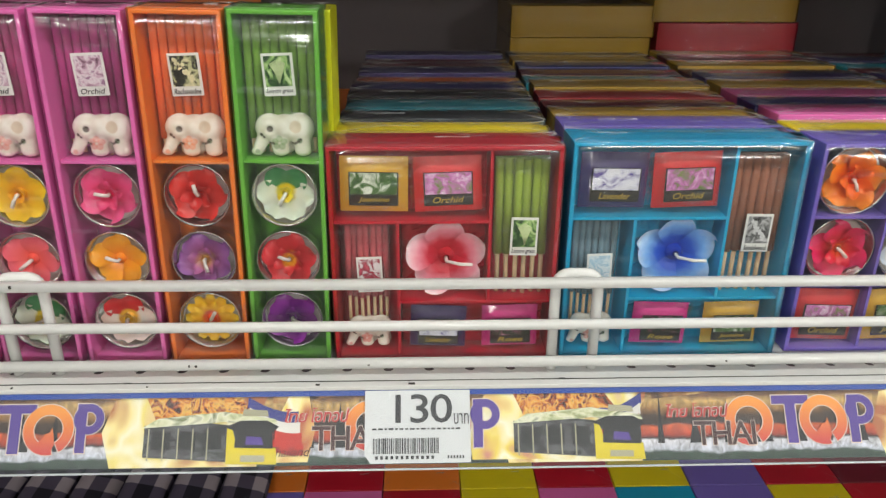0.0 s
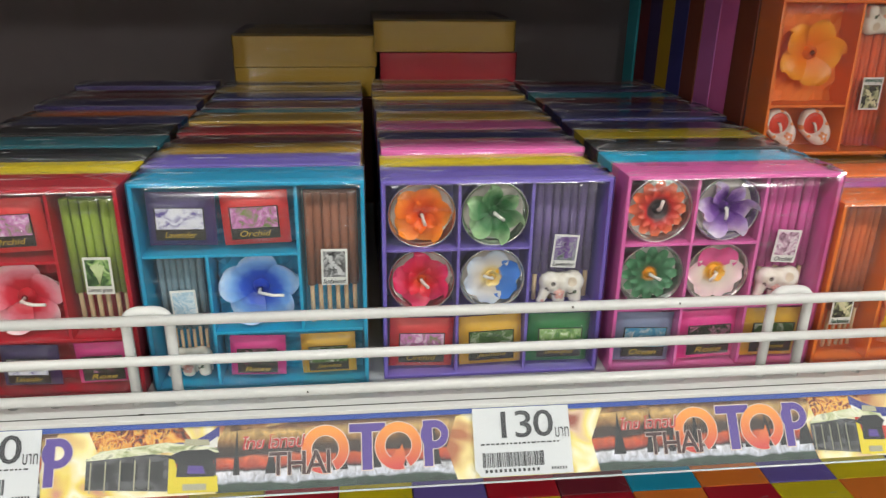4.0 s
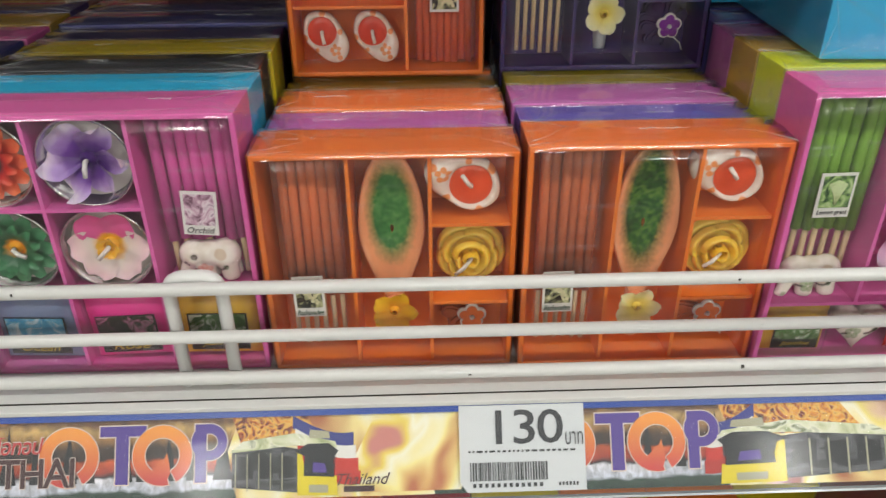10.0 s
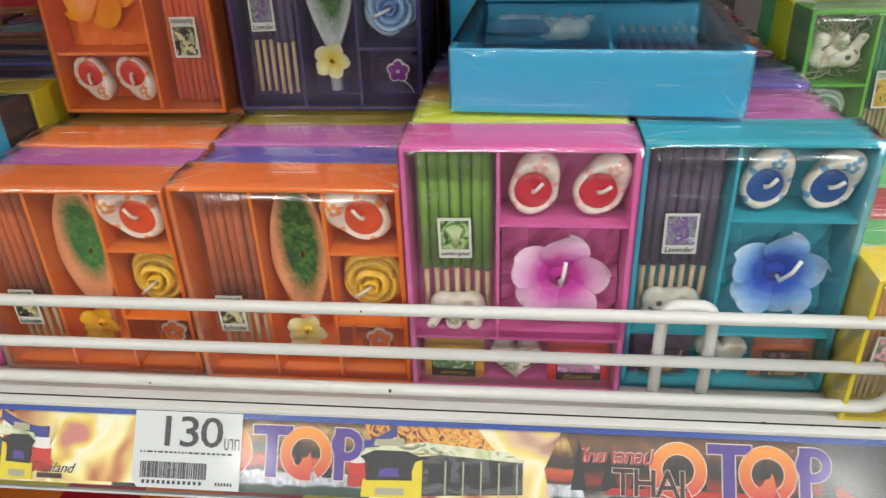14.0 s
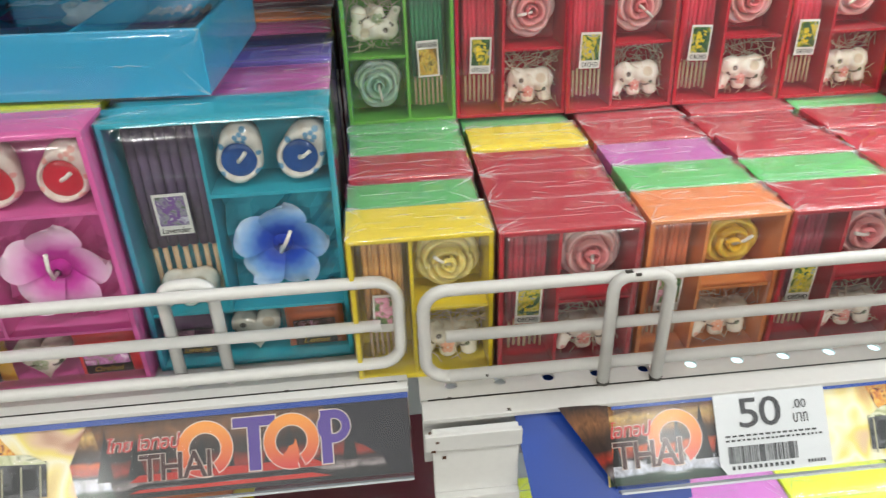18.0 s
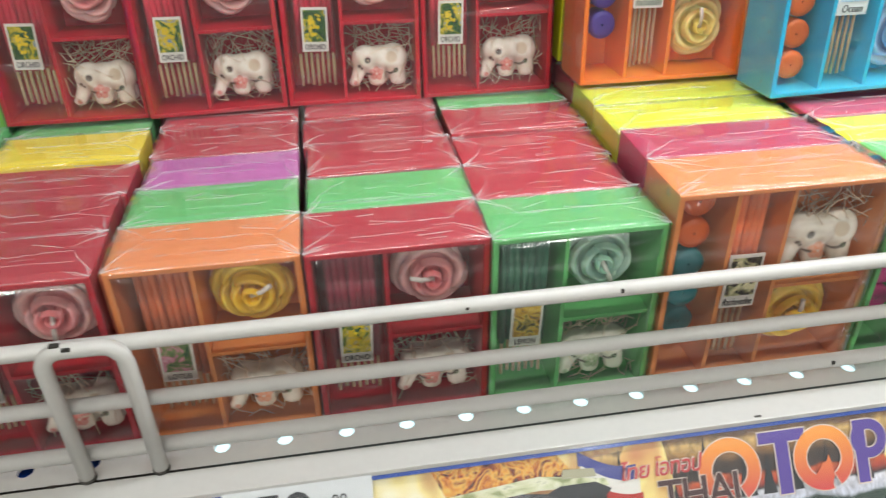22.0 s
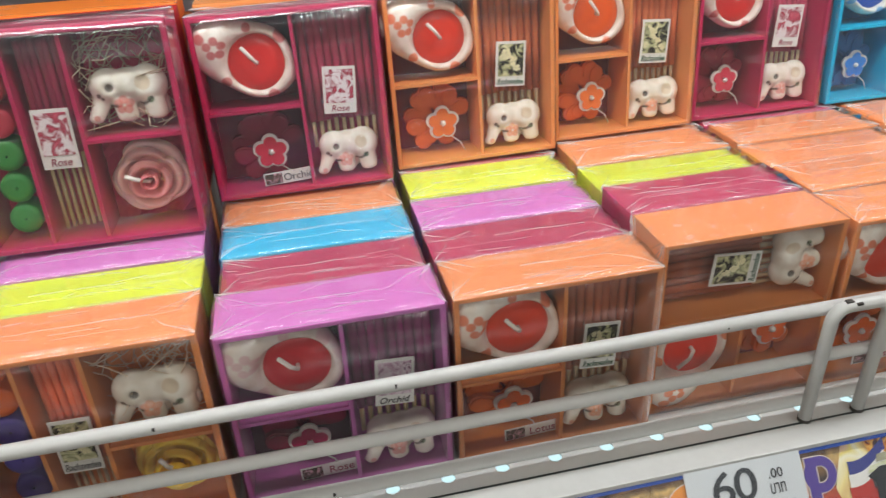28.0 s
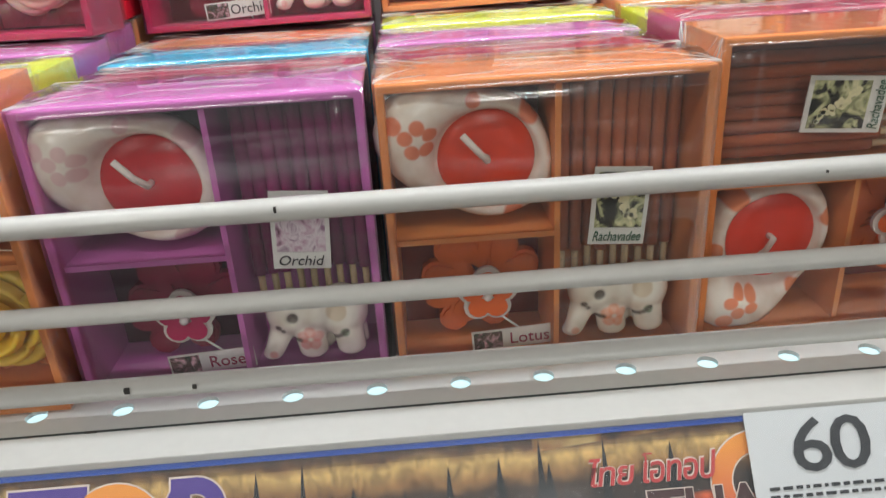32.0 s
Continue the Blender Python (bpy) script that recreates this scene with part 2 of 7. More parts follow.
def add_box(bm, x0, x1, y0, y1, z0, z1, bevel=0.0, slot=0):
    v = [bm.verts.new((x, y, z)) for z in (z0, z1) for y in (y0, y1) for x in (x0, x1)]
    fs = [bm.faces.new([v[i] for i in q]) for q in ((0, 2, 3, 1), (4, 5, 7, 6), (0, 1, 5, 4), (2, 6, 7, 3), (0, 4, 6, 2), (1, 3, 7, 5))]
    for f in fs:
        f.material_index = slot
    if bevel:
        es = list({e for f in fs for e in f.edges})
        bmesh.ops.bevel(bm, geom=es, offset=bevel, segments=2, profile=0.6, affect="EDGES")
    return fs


def box_bm(*a, **k):
    bm = bmesh.new()
    add_box(bm, *a, **k)
    return bm


def add_tube(bm, pts, r, sides=8, slot=0, caps=True):
    """A round rod along a line of points."""
    pts = [Vector(p) for p in pts]
    rr = r if isinstance(r, (list, tuple)) else [r] * len(pts)
    rings = []
    ref = Vector((0.13, 0.31, 0.94))
    for i, p in enumerate(pts):
        d = (pts[min(i + 1, len(pts) - 1)] - pts[max(i - 1, 0)]).normalized()
        s = d.cross(ref)
        if s.length < 0.2:
            s = d.cross(Vector((1, 0, 0)))
        s.normalize()
        u = s.cross(d)
        rings.append([bm.verts.new(p + rr[i] * (math.cos(2 * math.pi * k / sides) * s + math.sin(2 * math.pi * k / sides) * u)) for k in range(sides)])
    for a, b in zip(rings, rings[1:]):
        for k in range(sides):
            f = bm.faces.new((a[k], a[(k + 1) % sides], b[(k + 1) % sides], b[k]))
            f.material_index, f.smooth = slot, True
    if caps:
        for ring in (rings[0][::-1], rings[-1]):
            f = bm.faces.new(ring)
            f.material_index = slot


def tube_bm(pts, r, sides=8):
    bm = bmesh.new()
    add_tube(bm, pts, r, sides)
    return bm


def add_lathe(bm, profile, n=28, outline=None, slot=0, close=True):
    """Rings of (radius, y); the axis points to the front (-y). outline(a) scales the radius by the angle."""
    rings = []
    for r, y in profile:
        ring = []
        for k in range(n):
            a = 2 * math.pi * k / n
            s = r * (outline(a) if outline else 1)
            ring.append(bm.verts.new((s * math.cos(a), y, s * math.sin(a))))
        rings.append(ring)
    for a, b in zip(rings, rings[1:]):
        for k in range(n):
            f = bm.faces.new((a[k], b[k], b[(k + 1) % n], a[(k + 1) % n]))
            f.material_index, f.smooth = slot, True
    if close:
        f = bm.faces.new(rings[-1])
        f.material_index, f.smooth = slot, True


def slab(points, y=0.0, thick=0.0006):
    """A thin plate with a given outline in x and z, its face at y and facing the front."""
    bm = bmesh.new()
    a = [bm.verts.new((x, y, z)) for x, z in points]
    b = [bm.verts.new((x, y + thick, z)) for x, z in points]
    f = bm.faces.new(a)
    bm.faces.new(b[::-1])
    k = len(a)
    for i in range(k):
        bm.faces.new((a[i], b[i], b[(i + 1) % k], a[(i + 1) % k]))
    bmesh.ops.recalc_face_normals(bm, faces=bm.faces)
    return bm


def rect(x0, x1, z0, z1):
    return [(x0, z0), (x1, z0), (x1, z1), (x0, z1)]


def words(text, height, material, parent, m, shear=0.0, name="lettering", width=None, bold=0.0):
    """Lettering as a flat mesh, upright in x and z, centred on its origin."""
    key = ("text", text, shear, bold)
    if key not in MESHES:
        cu = bpy.data.curves.new("lettering", "FONT")
        cu.body, cu.align_x, cu.align_y, cu.shear, cu.resolution_u = text, "CENTER", "CENTER", shear, 3
        cu.extrude, cu.offset, cu.space_character = 0.004, bold, 0.9 if bold else 1.0
        ob = new("lettering", cu)
        dg = bpy.context.evaluated_depsgraph_get()
        me = bpy.data.meshes.new_from_object(ob.evaluated_get(dg))
        bpy.data.objects.remove(ob)
        bpy.data.curves.remove(cu)
        me.transform(Matrix.Rotation(math.pi / 2, 4, "X"))
        xs = [v.co.x for v in me.vertices] or [0, 1]
        zs = [v.co.z for v in me.vertices] or [0, 1]
        me.transform(Matrix.Translation((-(min(xs) + max(xs)) / 2, 0, -(min(zs) + max(zs)) / 2)))
        MESHES[key] = (me, max(xs) - min(xs), max(zs) - min(zs))
    me0, w0, h0 = MESHES[key]
    mk = ("textm", text, shear, bold, material.name)
    if mk not in MESHES:
        me = me0.copy()
        me.materials.clear()
        me.materials.append(material)
        MESHES[mk] = me
    s = height / h0
    sx = s if width is None else width / w0
    ob = link(name, MESHES[mk], parent, m @ Matrix.Diagonal((sx, 0.02, s, 1)))
    return ob


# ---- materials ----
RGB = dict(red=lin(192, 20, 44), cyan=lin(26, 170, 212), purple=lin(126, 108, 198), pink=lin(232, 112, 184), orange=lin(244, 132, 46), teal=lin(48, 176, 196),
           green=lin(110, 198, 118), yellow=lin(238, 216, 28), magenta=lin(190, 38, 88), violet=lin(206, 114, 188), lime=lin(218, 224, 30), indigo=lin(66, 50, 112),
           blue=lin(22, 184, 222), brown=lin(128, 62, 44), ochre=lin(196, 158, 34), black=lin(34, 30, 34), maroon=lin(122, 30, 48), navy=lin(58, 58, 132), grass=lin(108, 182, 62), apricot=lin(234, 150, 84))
WHITE = lin(240, 240, 236)


def card(c):
    return mat("card_" + c, RGB[c], 0.42, bump=0.12, scale=160, vary=0.07)


def tissue_mat(c):
    return mat("tissue_" + c, RGB[c], 0.75, bump=0.9, scale=60, vary=0.12)


PAPER = mat("label_paper", lin(236, 236, 230), 0.5, vary=0.03)
INK = mat("ink", lin(32, 32, 36), 0.6, vary=0.02)
GREENINK = mat("green_ink", lin(20, 90, 60), 0.6, vary=0.02)
REDINK = mat("red_ink", lin(150, 30, 70), 0.6, vary=0.02)
GOLD = mat("gold_ink", lin(214, 178, 60), 0.5, vary=0.05)
ENAMEL2 = mat("grey_white_enamel", lin(212, 211, 208), 0.3, bump=0.05, scale=60, vary=0.06, coat=0.2)
ENAMEL = mat("white_enamel", lin(226, 226, 224), 0.28, bump=0.05, scale=60, vary=0.05, coat=0.3)
WORN = mat("worn_steel", lin(90, 88, 84), 0.5, 0.7, vary=0.2)
TIN = mat("tealight_tin", lin(206, 206, 204), 0.25, 1.0, vary=0.05)
CLEAR = mat("cup_wax", lin(222, 214, 206), 0.3, vary=0.05)
WICK = mat("wick", lin(232, 228, 220), 0.8, bump=0.3, vary=0.05)
BAMBOO = mat("bamboo", lin(222, 192, 150), 0.7, bump=0.3, scale=300, vary=0.15)
STRAW = mat("straw", lin(226, 208, 182), 0.7, vary=0.2)
DARKBACK = mat("grey_panel", lin(112, 102, 104), 0.55, bump=0.1, scale=8, vary=0.08)
FILM = film("cellophane", 1.2, 70.0, 0.01, 1.5, 0.05)
FILMTOP = film("cellophane_taut", 0.8, 60.0, 0.04, 1.3, 0.14)
# second unit: stronger pale haze paints the film's sheen into its colour
FILM2 = film("cellophane_sheen", 1.2, 60.0, 0.03, 1.6, 0.07)
FILMTOP2 = film("cellophane_sheen_taut", 1.0, 80.0, 0.09, 1.5, 0.22)
BLUEPL = mat("blue_plastic", lin(8, 66, 166), 0.35, vary=0.05)

# ---- pieces of the gift sets ----


def add_petal(bm, length, width, lift, cup, ang, base=0.0, pointed=0.0, twist=0.0, wave=0.0, ns=6, nw=5):
    """One petal from the middle outwards, facing the front; lift raises its tip to the front, cup its edges."""
    grid = []
    for i in range(ns):
        s = 1 - (1 - i / (ns - 1)) ** 1.6
        if pointed >= 0.9:
            prof = max(0.16, (s / 0.56) ** 0.8) if s < 0.56 else math.sqrt(max(0.0004, 1 - ((s - 0.56) / 0.44) ** 2))
        else:
            prof = math.sin(math.pi * (0.06 + 0.86 * s ** (0.75 + pointed))) ** (0.75 if pointed < 0.5 else 0.6)
        row = []
        for j in range(nw):
            w = -1 + 2 * j / (nw - 1)
            x = base + length * s
            z = width * prof * w * 0.5
            y = -(lift * math.sin(s * 1.9) + cup * w * w * s + twist * w * s + wave * math.sin(7 * w + 5 * s))
            ca, sa = math.cos(ang), math.sin(ang)
            row.append(bm.verts.new((x * ca - z * sa, y, x * sa + z * ca)))
        grid.append(row)
    for a, b in zip(grid, grid[1:]):
        for j in range(nw - 1):
            bm.faces.new((a[j], b[j], b[j + 1], a[j + 1])).smooth = True


def flower_mesh(kind, R, accent=()):
    bm = bmesh.new()
    if kind == "frangipani":
        for k in range(5):
            add_petal(bm, R, R * 0.98, R * 0.26, R * 0.08, 0.31 + k * 1.2566, pointed=1.0, twist=R * 0.13, ns=10, nw=9)
    elif kind == "hibiscus":
        for k in range(5):
            add_petal(bm, R, R * 1.05, R * 0.3, R * 0.1, 0.2 + k * 1.2566, pointed=0.9, twist=R * 0.2, wave=R * 0.04, ns=8, nw=7)
        for k in range(5):
            add_petal(bm, R * 0.55, R * 0.5, R * 0.5, R * 0.12, 0.8 + k * 1.2566, twist=R * 0.1, ns=5)
    elif kind == "daisy":
        for k in range(12):
            add_petal(bm, R, R * 0.46, R * 0.2, R * 0.05, k * 0.5236, pointed=0.55)
        for k in range(12):
            add_petal(bm, R * 0.74, R * 0.36, R * 0.36, R * 0.06, 0.26 + k * 0.5236, pointed=0.1)
    elif kind == "swirl":
        for k in range(6):
            add_petal(bm, R, R * 0.8, R * 0.3, R * 0.2, k * 1.0472, pointed=0.9, twist=R * 0.34, wave=R * 0.05, ns=8, nw=7)
    elif kind == "lotus":
        for k in range(6):
            first = len(bm.faces)
            add_petal(bm, R, R * 0.92, R * 0.25, R * 0.1, 0.35 + k * 1.0472, pointed=0.5, ns=8, nw=7)
            if k in accent:
                bm.faces.ensure_lookup_table()
                for f in bm.faces[first:]:
                    f.material_index = 1
        for k in range(5):
            add_petal(bm, R * 0.3, R * 0.3, R * 0.34, R * 0.08, 0.4 + k * 1.2566, pointed=0.95)
    elif kind == "plumeria_small":
        for k in range(5):
            add_petal(bm, R, R * 0.9, R * 0.25, R * 0.12, 0.31 + k * 1.2566, pointed=1.0, twist=R * 0.1, ns=6)
    elif kind == "rose":
        # cupped petals of wax, ring in ring, each rim rolled over
        for ring, (n, r0, r1, h) in enumerate(((2, 0.05, 0.22, 1.0), (3, 0.22, 0.56, 0.86), (4, 0.52, 0.86, 0.56), (5, 0.70, 1.04, 0.22))):
            for k in range(n):
                a0 = ring * 0.9 + 2 * math.pi * k / n + 0.35 * math.sin(5 * ring + 3 * k)
                span = 2 * math.pi / n * ((1.4, 1.35, 1.3, 1.35)[ring] + 0.12 * math.sin(7 * k + ring))
                na, nh, lobe = 11, 8, (0.15, 0.5, 0.75, 0.8)[ring]
                grid = []
                for i in range(na):
                    u = i / (na - 1)
                    a = a0 + span * u
                    edge = math.sin(math.pi * u) ** 0.55
                    row = []
                    for j in range(nh):
                        v = j / (nh - 1)
                        roll = max(0.0, (v - 0.68) / 0.32)
                        wall = min(v / 0.68, 1.0)
                        rad = R * (r0 + (r1 - r0) * (0.62 * wall ** 1.4 + 0.38 * roll ** 0.8) * (1 - lobe * (1 - edge)) + 0.06 * u)
                        y = -R * 0.72 * h * (0.12 + 0.88 * wall ** 0.8) * (0.60 + 0.40 * edge) + R * 0.20 * roll * roll
                        row.append(bm.verts.new((rad * math.cos(a), y, rad * math.sin(a))))
                    grid.append(row)
                for p, q in zip(grid, grid[1:]):
                    for j in range(nh - 1):
                        bm.faces.new((p[j], p[j + 1], q[j + 1], q[j])).smooth = True
        add_lathe(bm, [(R * 0.9, 0.0), (R * 0.5, -R * 0.10), (R * 0.06, -R * 0.14)], 16)
    else:
        for k in range(5):
            add_petal(bm, R, R * 0.85, R * 0.2, R * 0.1, 0.31 + k * 1.2566, ns=4)
    if kind != "rose":
        add_lathe(bm, [(R * 0.22, -R * 0.05), (R * 0.18, -R * 0.22), (R * 0.08, -R * 0.28)], 12)
    return bm


def flower(parent, x, z, y, kind, R, stops, turn=0.0, name="flower_candle", wick=True, speck=0.0, label="", dye=""):
    wax = radial("wax", [(p, c) for p, c in stops], R, speck=speck, sss=0.3 if kind == "rose" else 0.1 if kind == "frangipani" else 0.25)
    acc = ACCENT.get(dye)
    mats = [wax] if not acc else [wax, radial("accent_wax", [(0.0, stops[0][1]), (0.3, stops[0][1]), (0.42, acc[1]), (1.0, acc[1])], R)]
    me = cached(("flower", kind, round(R, 4), wax.name, dye), lambda: mesh_of("flower", flower_mesh(kind, R, acc[0] if acc else ()), mats))
    ob = link(name, me, parent, pose(x, y, z, 0, turn, 0), label)
    if wick:
        a = turn * 1.7 + x * 300
        bm = tube_bm([(0, -R * 0.1, 0), (0, -R * 0.5, 0), (R * 0.32 * math.cos(a), -R * 0.66, R * 0.32 * math.sin(a)), (R * 0.62 * math.cos(a), -R * 0.66, R * 0.62 * math.sin(a))], 0.0011, 6)
        part("wick", bm, WICK, ob)
    return ob


W1, BK = lin(238, 228, 214), lin(40, 36, 44)
ACCENT = dict(whiteblue=((5, 0), lin(60, 124, 210)), whitepink=((1, 2), lin(232, 96, 160)), whitegreen=((1, 2), lin(66, 140, 84)), whitered=((1, 2), lin(206, 40, 40)))
DYE = dict(
    orange=[(0.0, lin(226, 70, 12)), (0.6, lin(250, 120, 14)), (1.0, lin(250, 150, 40))],
    greens=[(0.0, lin(40, 92, 50)), (0.6, lin(62, 130, 74)), (1.0, lin(178, 214, 160))],
    redpink=[(0.0, lin(240, 120, 20)), (0.35, lin(226, 30, 50)), (1.0, lin(232, 40, 110))],
    whiteblue=[(0.0, lin(246, 190, 30)), (0.3, lin(238, 216, 150)), (0.5, W1), (1.0, lin(210, 222, 236))],
    whitepink=[(0.0, lin(246, 180, 30)), (0.3, lin(248, 196, 70)), (0.5, W1), (1.0, lin(246, 214, 220))],
    whitegreen=[(0.0, lin(250, 220, 30)), (0.28, lin(244, 222, 60)), (0.42, lin(238, 238, 214)), (1.0, lin(226, 236, 216))],
    whitered=[(0.0, lin(244, 200, 60)), (0.3, lin(240, 190, 80)), (0.5, W1), (1.0, lin(240, 216, 206))],
    redblack=[(0.0, BK), (0.35, lin(60, 50, 54)), (0.5, lin(206, 40, 40)), (1.0, lin(250, 130, 84))],
    purples=[(0.0, lin(70, 20, 110)), (0.5, lin(112, 58, 156)), (0.75, lin(186, 150, 212)), (1.0, lin(240, 226, 244))],
    daisygreen=[(0.0, lin(246, 170, 30)), (0.22, lin(240, 160, 40)), (0.32, lin(38, 100, 62)), (1.0, lin(92, 158, 112))],
    yellow=[(0.0, lin(240, 160, 10)), (1.0, lin(250, 206, 30))],
    pink=[(0.0, lin(226, 40, 100)), (1.0, lin(240, 92, 150))],
    orangey=[(0.0, lin(250, 140, 10)), (1.0, lin(250, 176, 30))],
    coral=[(0.0, lin(246, 90, 60)), (1.0, lin(246, 110, 130))],
    red=[(0.0, lin(190, 20, 24)), (1.0, lin(226, 52, 44))],
    violetyellow=[(0.0, lin(240, 190, 50)), (0.4, lin(176, 96, 150)), (1.0, lin(150, 90, 170))],
    sunflower=[(0.0, lin(226, 70, 20)), (0.3, lin(230, 90, 20)), (0.42, lin(250, 190, 20)), (1.0, lin(250, 206, 40))],
    redyellow=[(0.0, lin(246, 190, 40)), (0.22, lin(240, 170, 40)), (0.34, lin(206, 26, 40)), (1.0, lin(226, 50, 60))],
    deepviolet=[(0.0, lin(100, 20, 120)), (1.0, lin(150, 46, 160))],
    bigred=[(0.0, lin(176, 4, 26)), (0.45, lin(212, 28, 58)), (0.76, lin(244, 160, 178)), (1.0, lin(252, 232, 236))],
    bigblue=[(0.0, lin(4, 34, 150)), (0.45, lin(20, 80, 200)), (0.76, lin(130, 184, 240)), (1.0, lin(206, 230, 250))],
    bigpink=[(0.0, lin(170, 8, 130)), (0.42, lin(214, 60, 180)), (0.72, lin(244, 184, 230)), (1.0, lin(252, 230, 246))],
    bigorange=[(0.0, lin(240, 110, 0)), (1.0, lin(252, 170, 30))],
    roseyellow=[(0.0, lin(252, 196, 30)), (1.0, lin(255, 224, 96))],
    rosepale=[(0.0, lin(246, 220, 100)), (1.0, lin(250, 238, 170))],
    rosepink=[(0.0, lin(226, 96, 104)), (0.45, lin(240, 156, 156)), (1.0, lin(250, 220, 214))],
    rosegreen=[(0.0, lin(150, 204, 180)), (1.0, lin(216, 238, 226))],
    roseblue=[(0.0, lin(90, 140, 226)), (0.5, lin(150, 192, 240)), (1.0, lin(196, 224, 248))],
    creamy=[(0.0, lin(246, 200, 40)), (0.4, lin(250, 232, 120)), (1.0, lin(250, 244, 206))],
)


def tealight(parent, x, z, r, kind, dye, turn=0.0):
    def cup():
        bm = bmesh.new()
        add_lathe(bm, [(r * 0.9, 0.016), (r * 0.94, 0.0), (r, -0.0006), (r, 0.0002), (r * 0.93, 0.0012), (r * 0.9, 0.009), (0.002, 0.0095)], 36)
        return mesh_of("cup", bm, TIN)
    c = link("tealight_candle", cached(("cup", round(r, 4)), cup), parent, pose(x, 0.006, z), "round clear-rimmed tealight with a flower of wax")

    def bed():
        bm = bmesh.new()
        add_lathe(bm, [(r * 0.9, 0.0086), (r * 0.5, 0.0083), (0.002, 0.0082)], 28)
        return mesh_of("wax_bed", bm, CLEAR)
    link("wax_bed", cached(("bed", round(r, 4)), bed), c)
    f = flower(c, 0, 0, 0.0075, kind, r * 0.86, DYE[dye], turn, name="wax_flower", wick=False, dye=dye)
    a = turn + x * 70 + z * 40
    part("wick", tube_bm([(0, 0.004, 0), (0, 0.0005, 0), (0.003 * math.cos(a), -0.001, 0.003 * math.sin(a)), (0.007 * math.cos(a), -0.0012, 0.007 * math.sin(a))], 0.0012, 6), WICK, c)
    return f


def incense(parent, x0, x1, z0, z1, color, bare=0.35, n=7, y=0.012, horizontal=False, rough=0.8):
    """A sleeve of incense sticks: coated above, bare bamboo below."""
    r = (x1 - x0) / (2 * n) * 0.98
    coat = mat("incense_" + str(color), lin(*[min(250, int(c * 1.28 + 8)) for c in color]), rough, bump=0.6, scale=260, vary=0.16)
    h = z1 - z0

    def stick():
        bm = bmesh.new()
        add_tube(bm, [(0, 0, h * bare), (0, 0, h)], r, 8, 0)
        if bare > 0.01:
            add_tube(bm, [(0, 0, 0), (0, 0, h * bare + 0.001)], r * 0.55, 7, 1)
        return mesh_of("incense_stick", bm, [coat, BAMBOO])
    me = cached(("stick", color, round(h, 4), round(r, 5), bare), stick)
    rnd = random.Random(int(x0 * 1e5) + int(z0 * 1e5))
    for k in range(n):
        link("incense_stick", me, parent, pose(x0 + r * (2 * k + 1) / 0.98, y + rnd.uniform(-0.0009, 0.0009), z0 + rnd.uniform(-0.0012, 0.0008), rnd.uniform(-0.5, 0.5), rnd.uniform(-0.3, 0.3), rnd.uniform(0, 360)))
    back = box_bm(x0, x1, y + r, y + r + 0.004, z0 + h * bare, z1 - 0.001)
    part("incense_back_row", back, coat, parent)
    bmf = bmesh.new()
    cols, rws = 5, 8
    vs = [[bmf.verts.new((x0 - 0.001 + (x1 - x0 + 0.002) * i / cols, y - r * 1.5 - 0.0012 * rnd.random(), z0 - 0.001 + (h + 0.003) * j / rws)) for i in range(cols + 1)] for j in range(rws + 1)]
    for j in range(rws):
        for i in range(cols):
            bmf.faces.new((vs[j][i], vs[j][i + 1], vs[j + 1][i + 1], vs[j + 1][i]))
    part("sleeve", bmf, film("sleeve_film", 1.0, 140.0, 0.012), parent, "clear plastic sleeve", smooth=True).visible_shadow = False


PIC = dict(
    Orchid=[lin(120, 80, 100), lin(206, 170, 190), lin(236, 226, 230), lin(160, 120, 150)],
    Rachavadee=[lin(20, 20, 22), lin(40, 40, 30), lin(196, 200, 150), lin(236, 232, 190)],
    Lemon=[lin(36, 66, 34), lin(58, 96, 50), lin(150, 190, 110), lin(210, 226, 170)],
    Lavender=[lin(90, 110, 90), lin(160, 160, 170), lin(120, 86, 150), lin(206, 206, 216)],
    Rose=[lin(236, 232, 232), lin(236, 226, 228), lin(160, 30, 60), lin(210, 90, 110)],
    Sandalwood=[lin(40, 40, 40), lin(110, 110, 110), lin(190, 190, 190), lin(230, 230, 230)],
    Ocean=[lin(210, 226, 236), lin(226, 236, 240), lin(160, 200, 220), lin(230, 236, 240)],
    Yellow=[lin(30, 70, 40), lin(60, 110, 50), lin(226, 206, 40), lin(110, 150, 190)],
    Lotus=[lin(40, 90, 60), lin(120, 150, 90), lin(232, 150, 180), lin(240, 210, 220)],
    Hay=[lin(90, 90, 60), lin(200, 150, 50), lin(230, 200, 90), lin(60, 60, 40)],
)


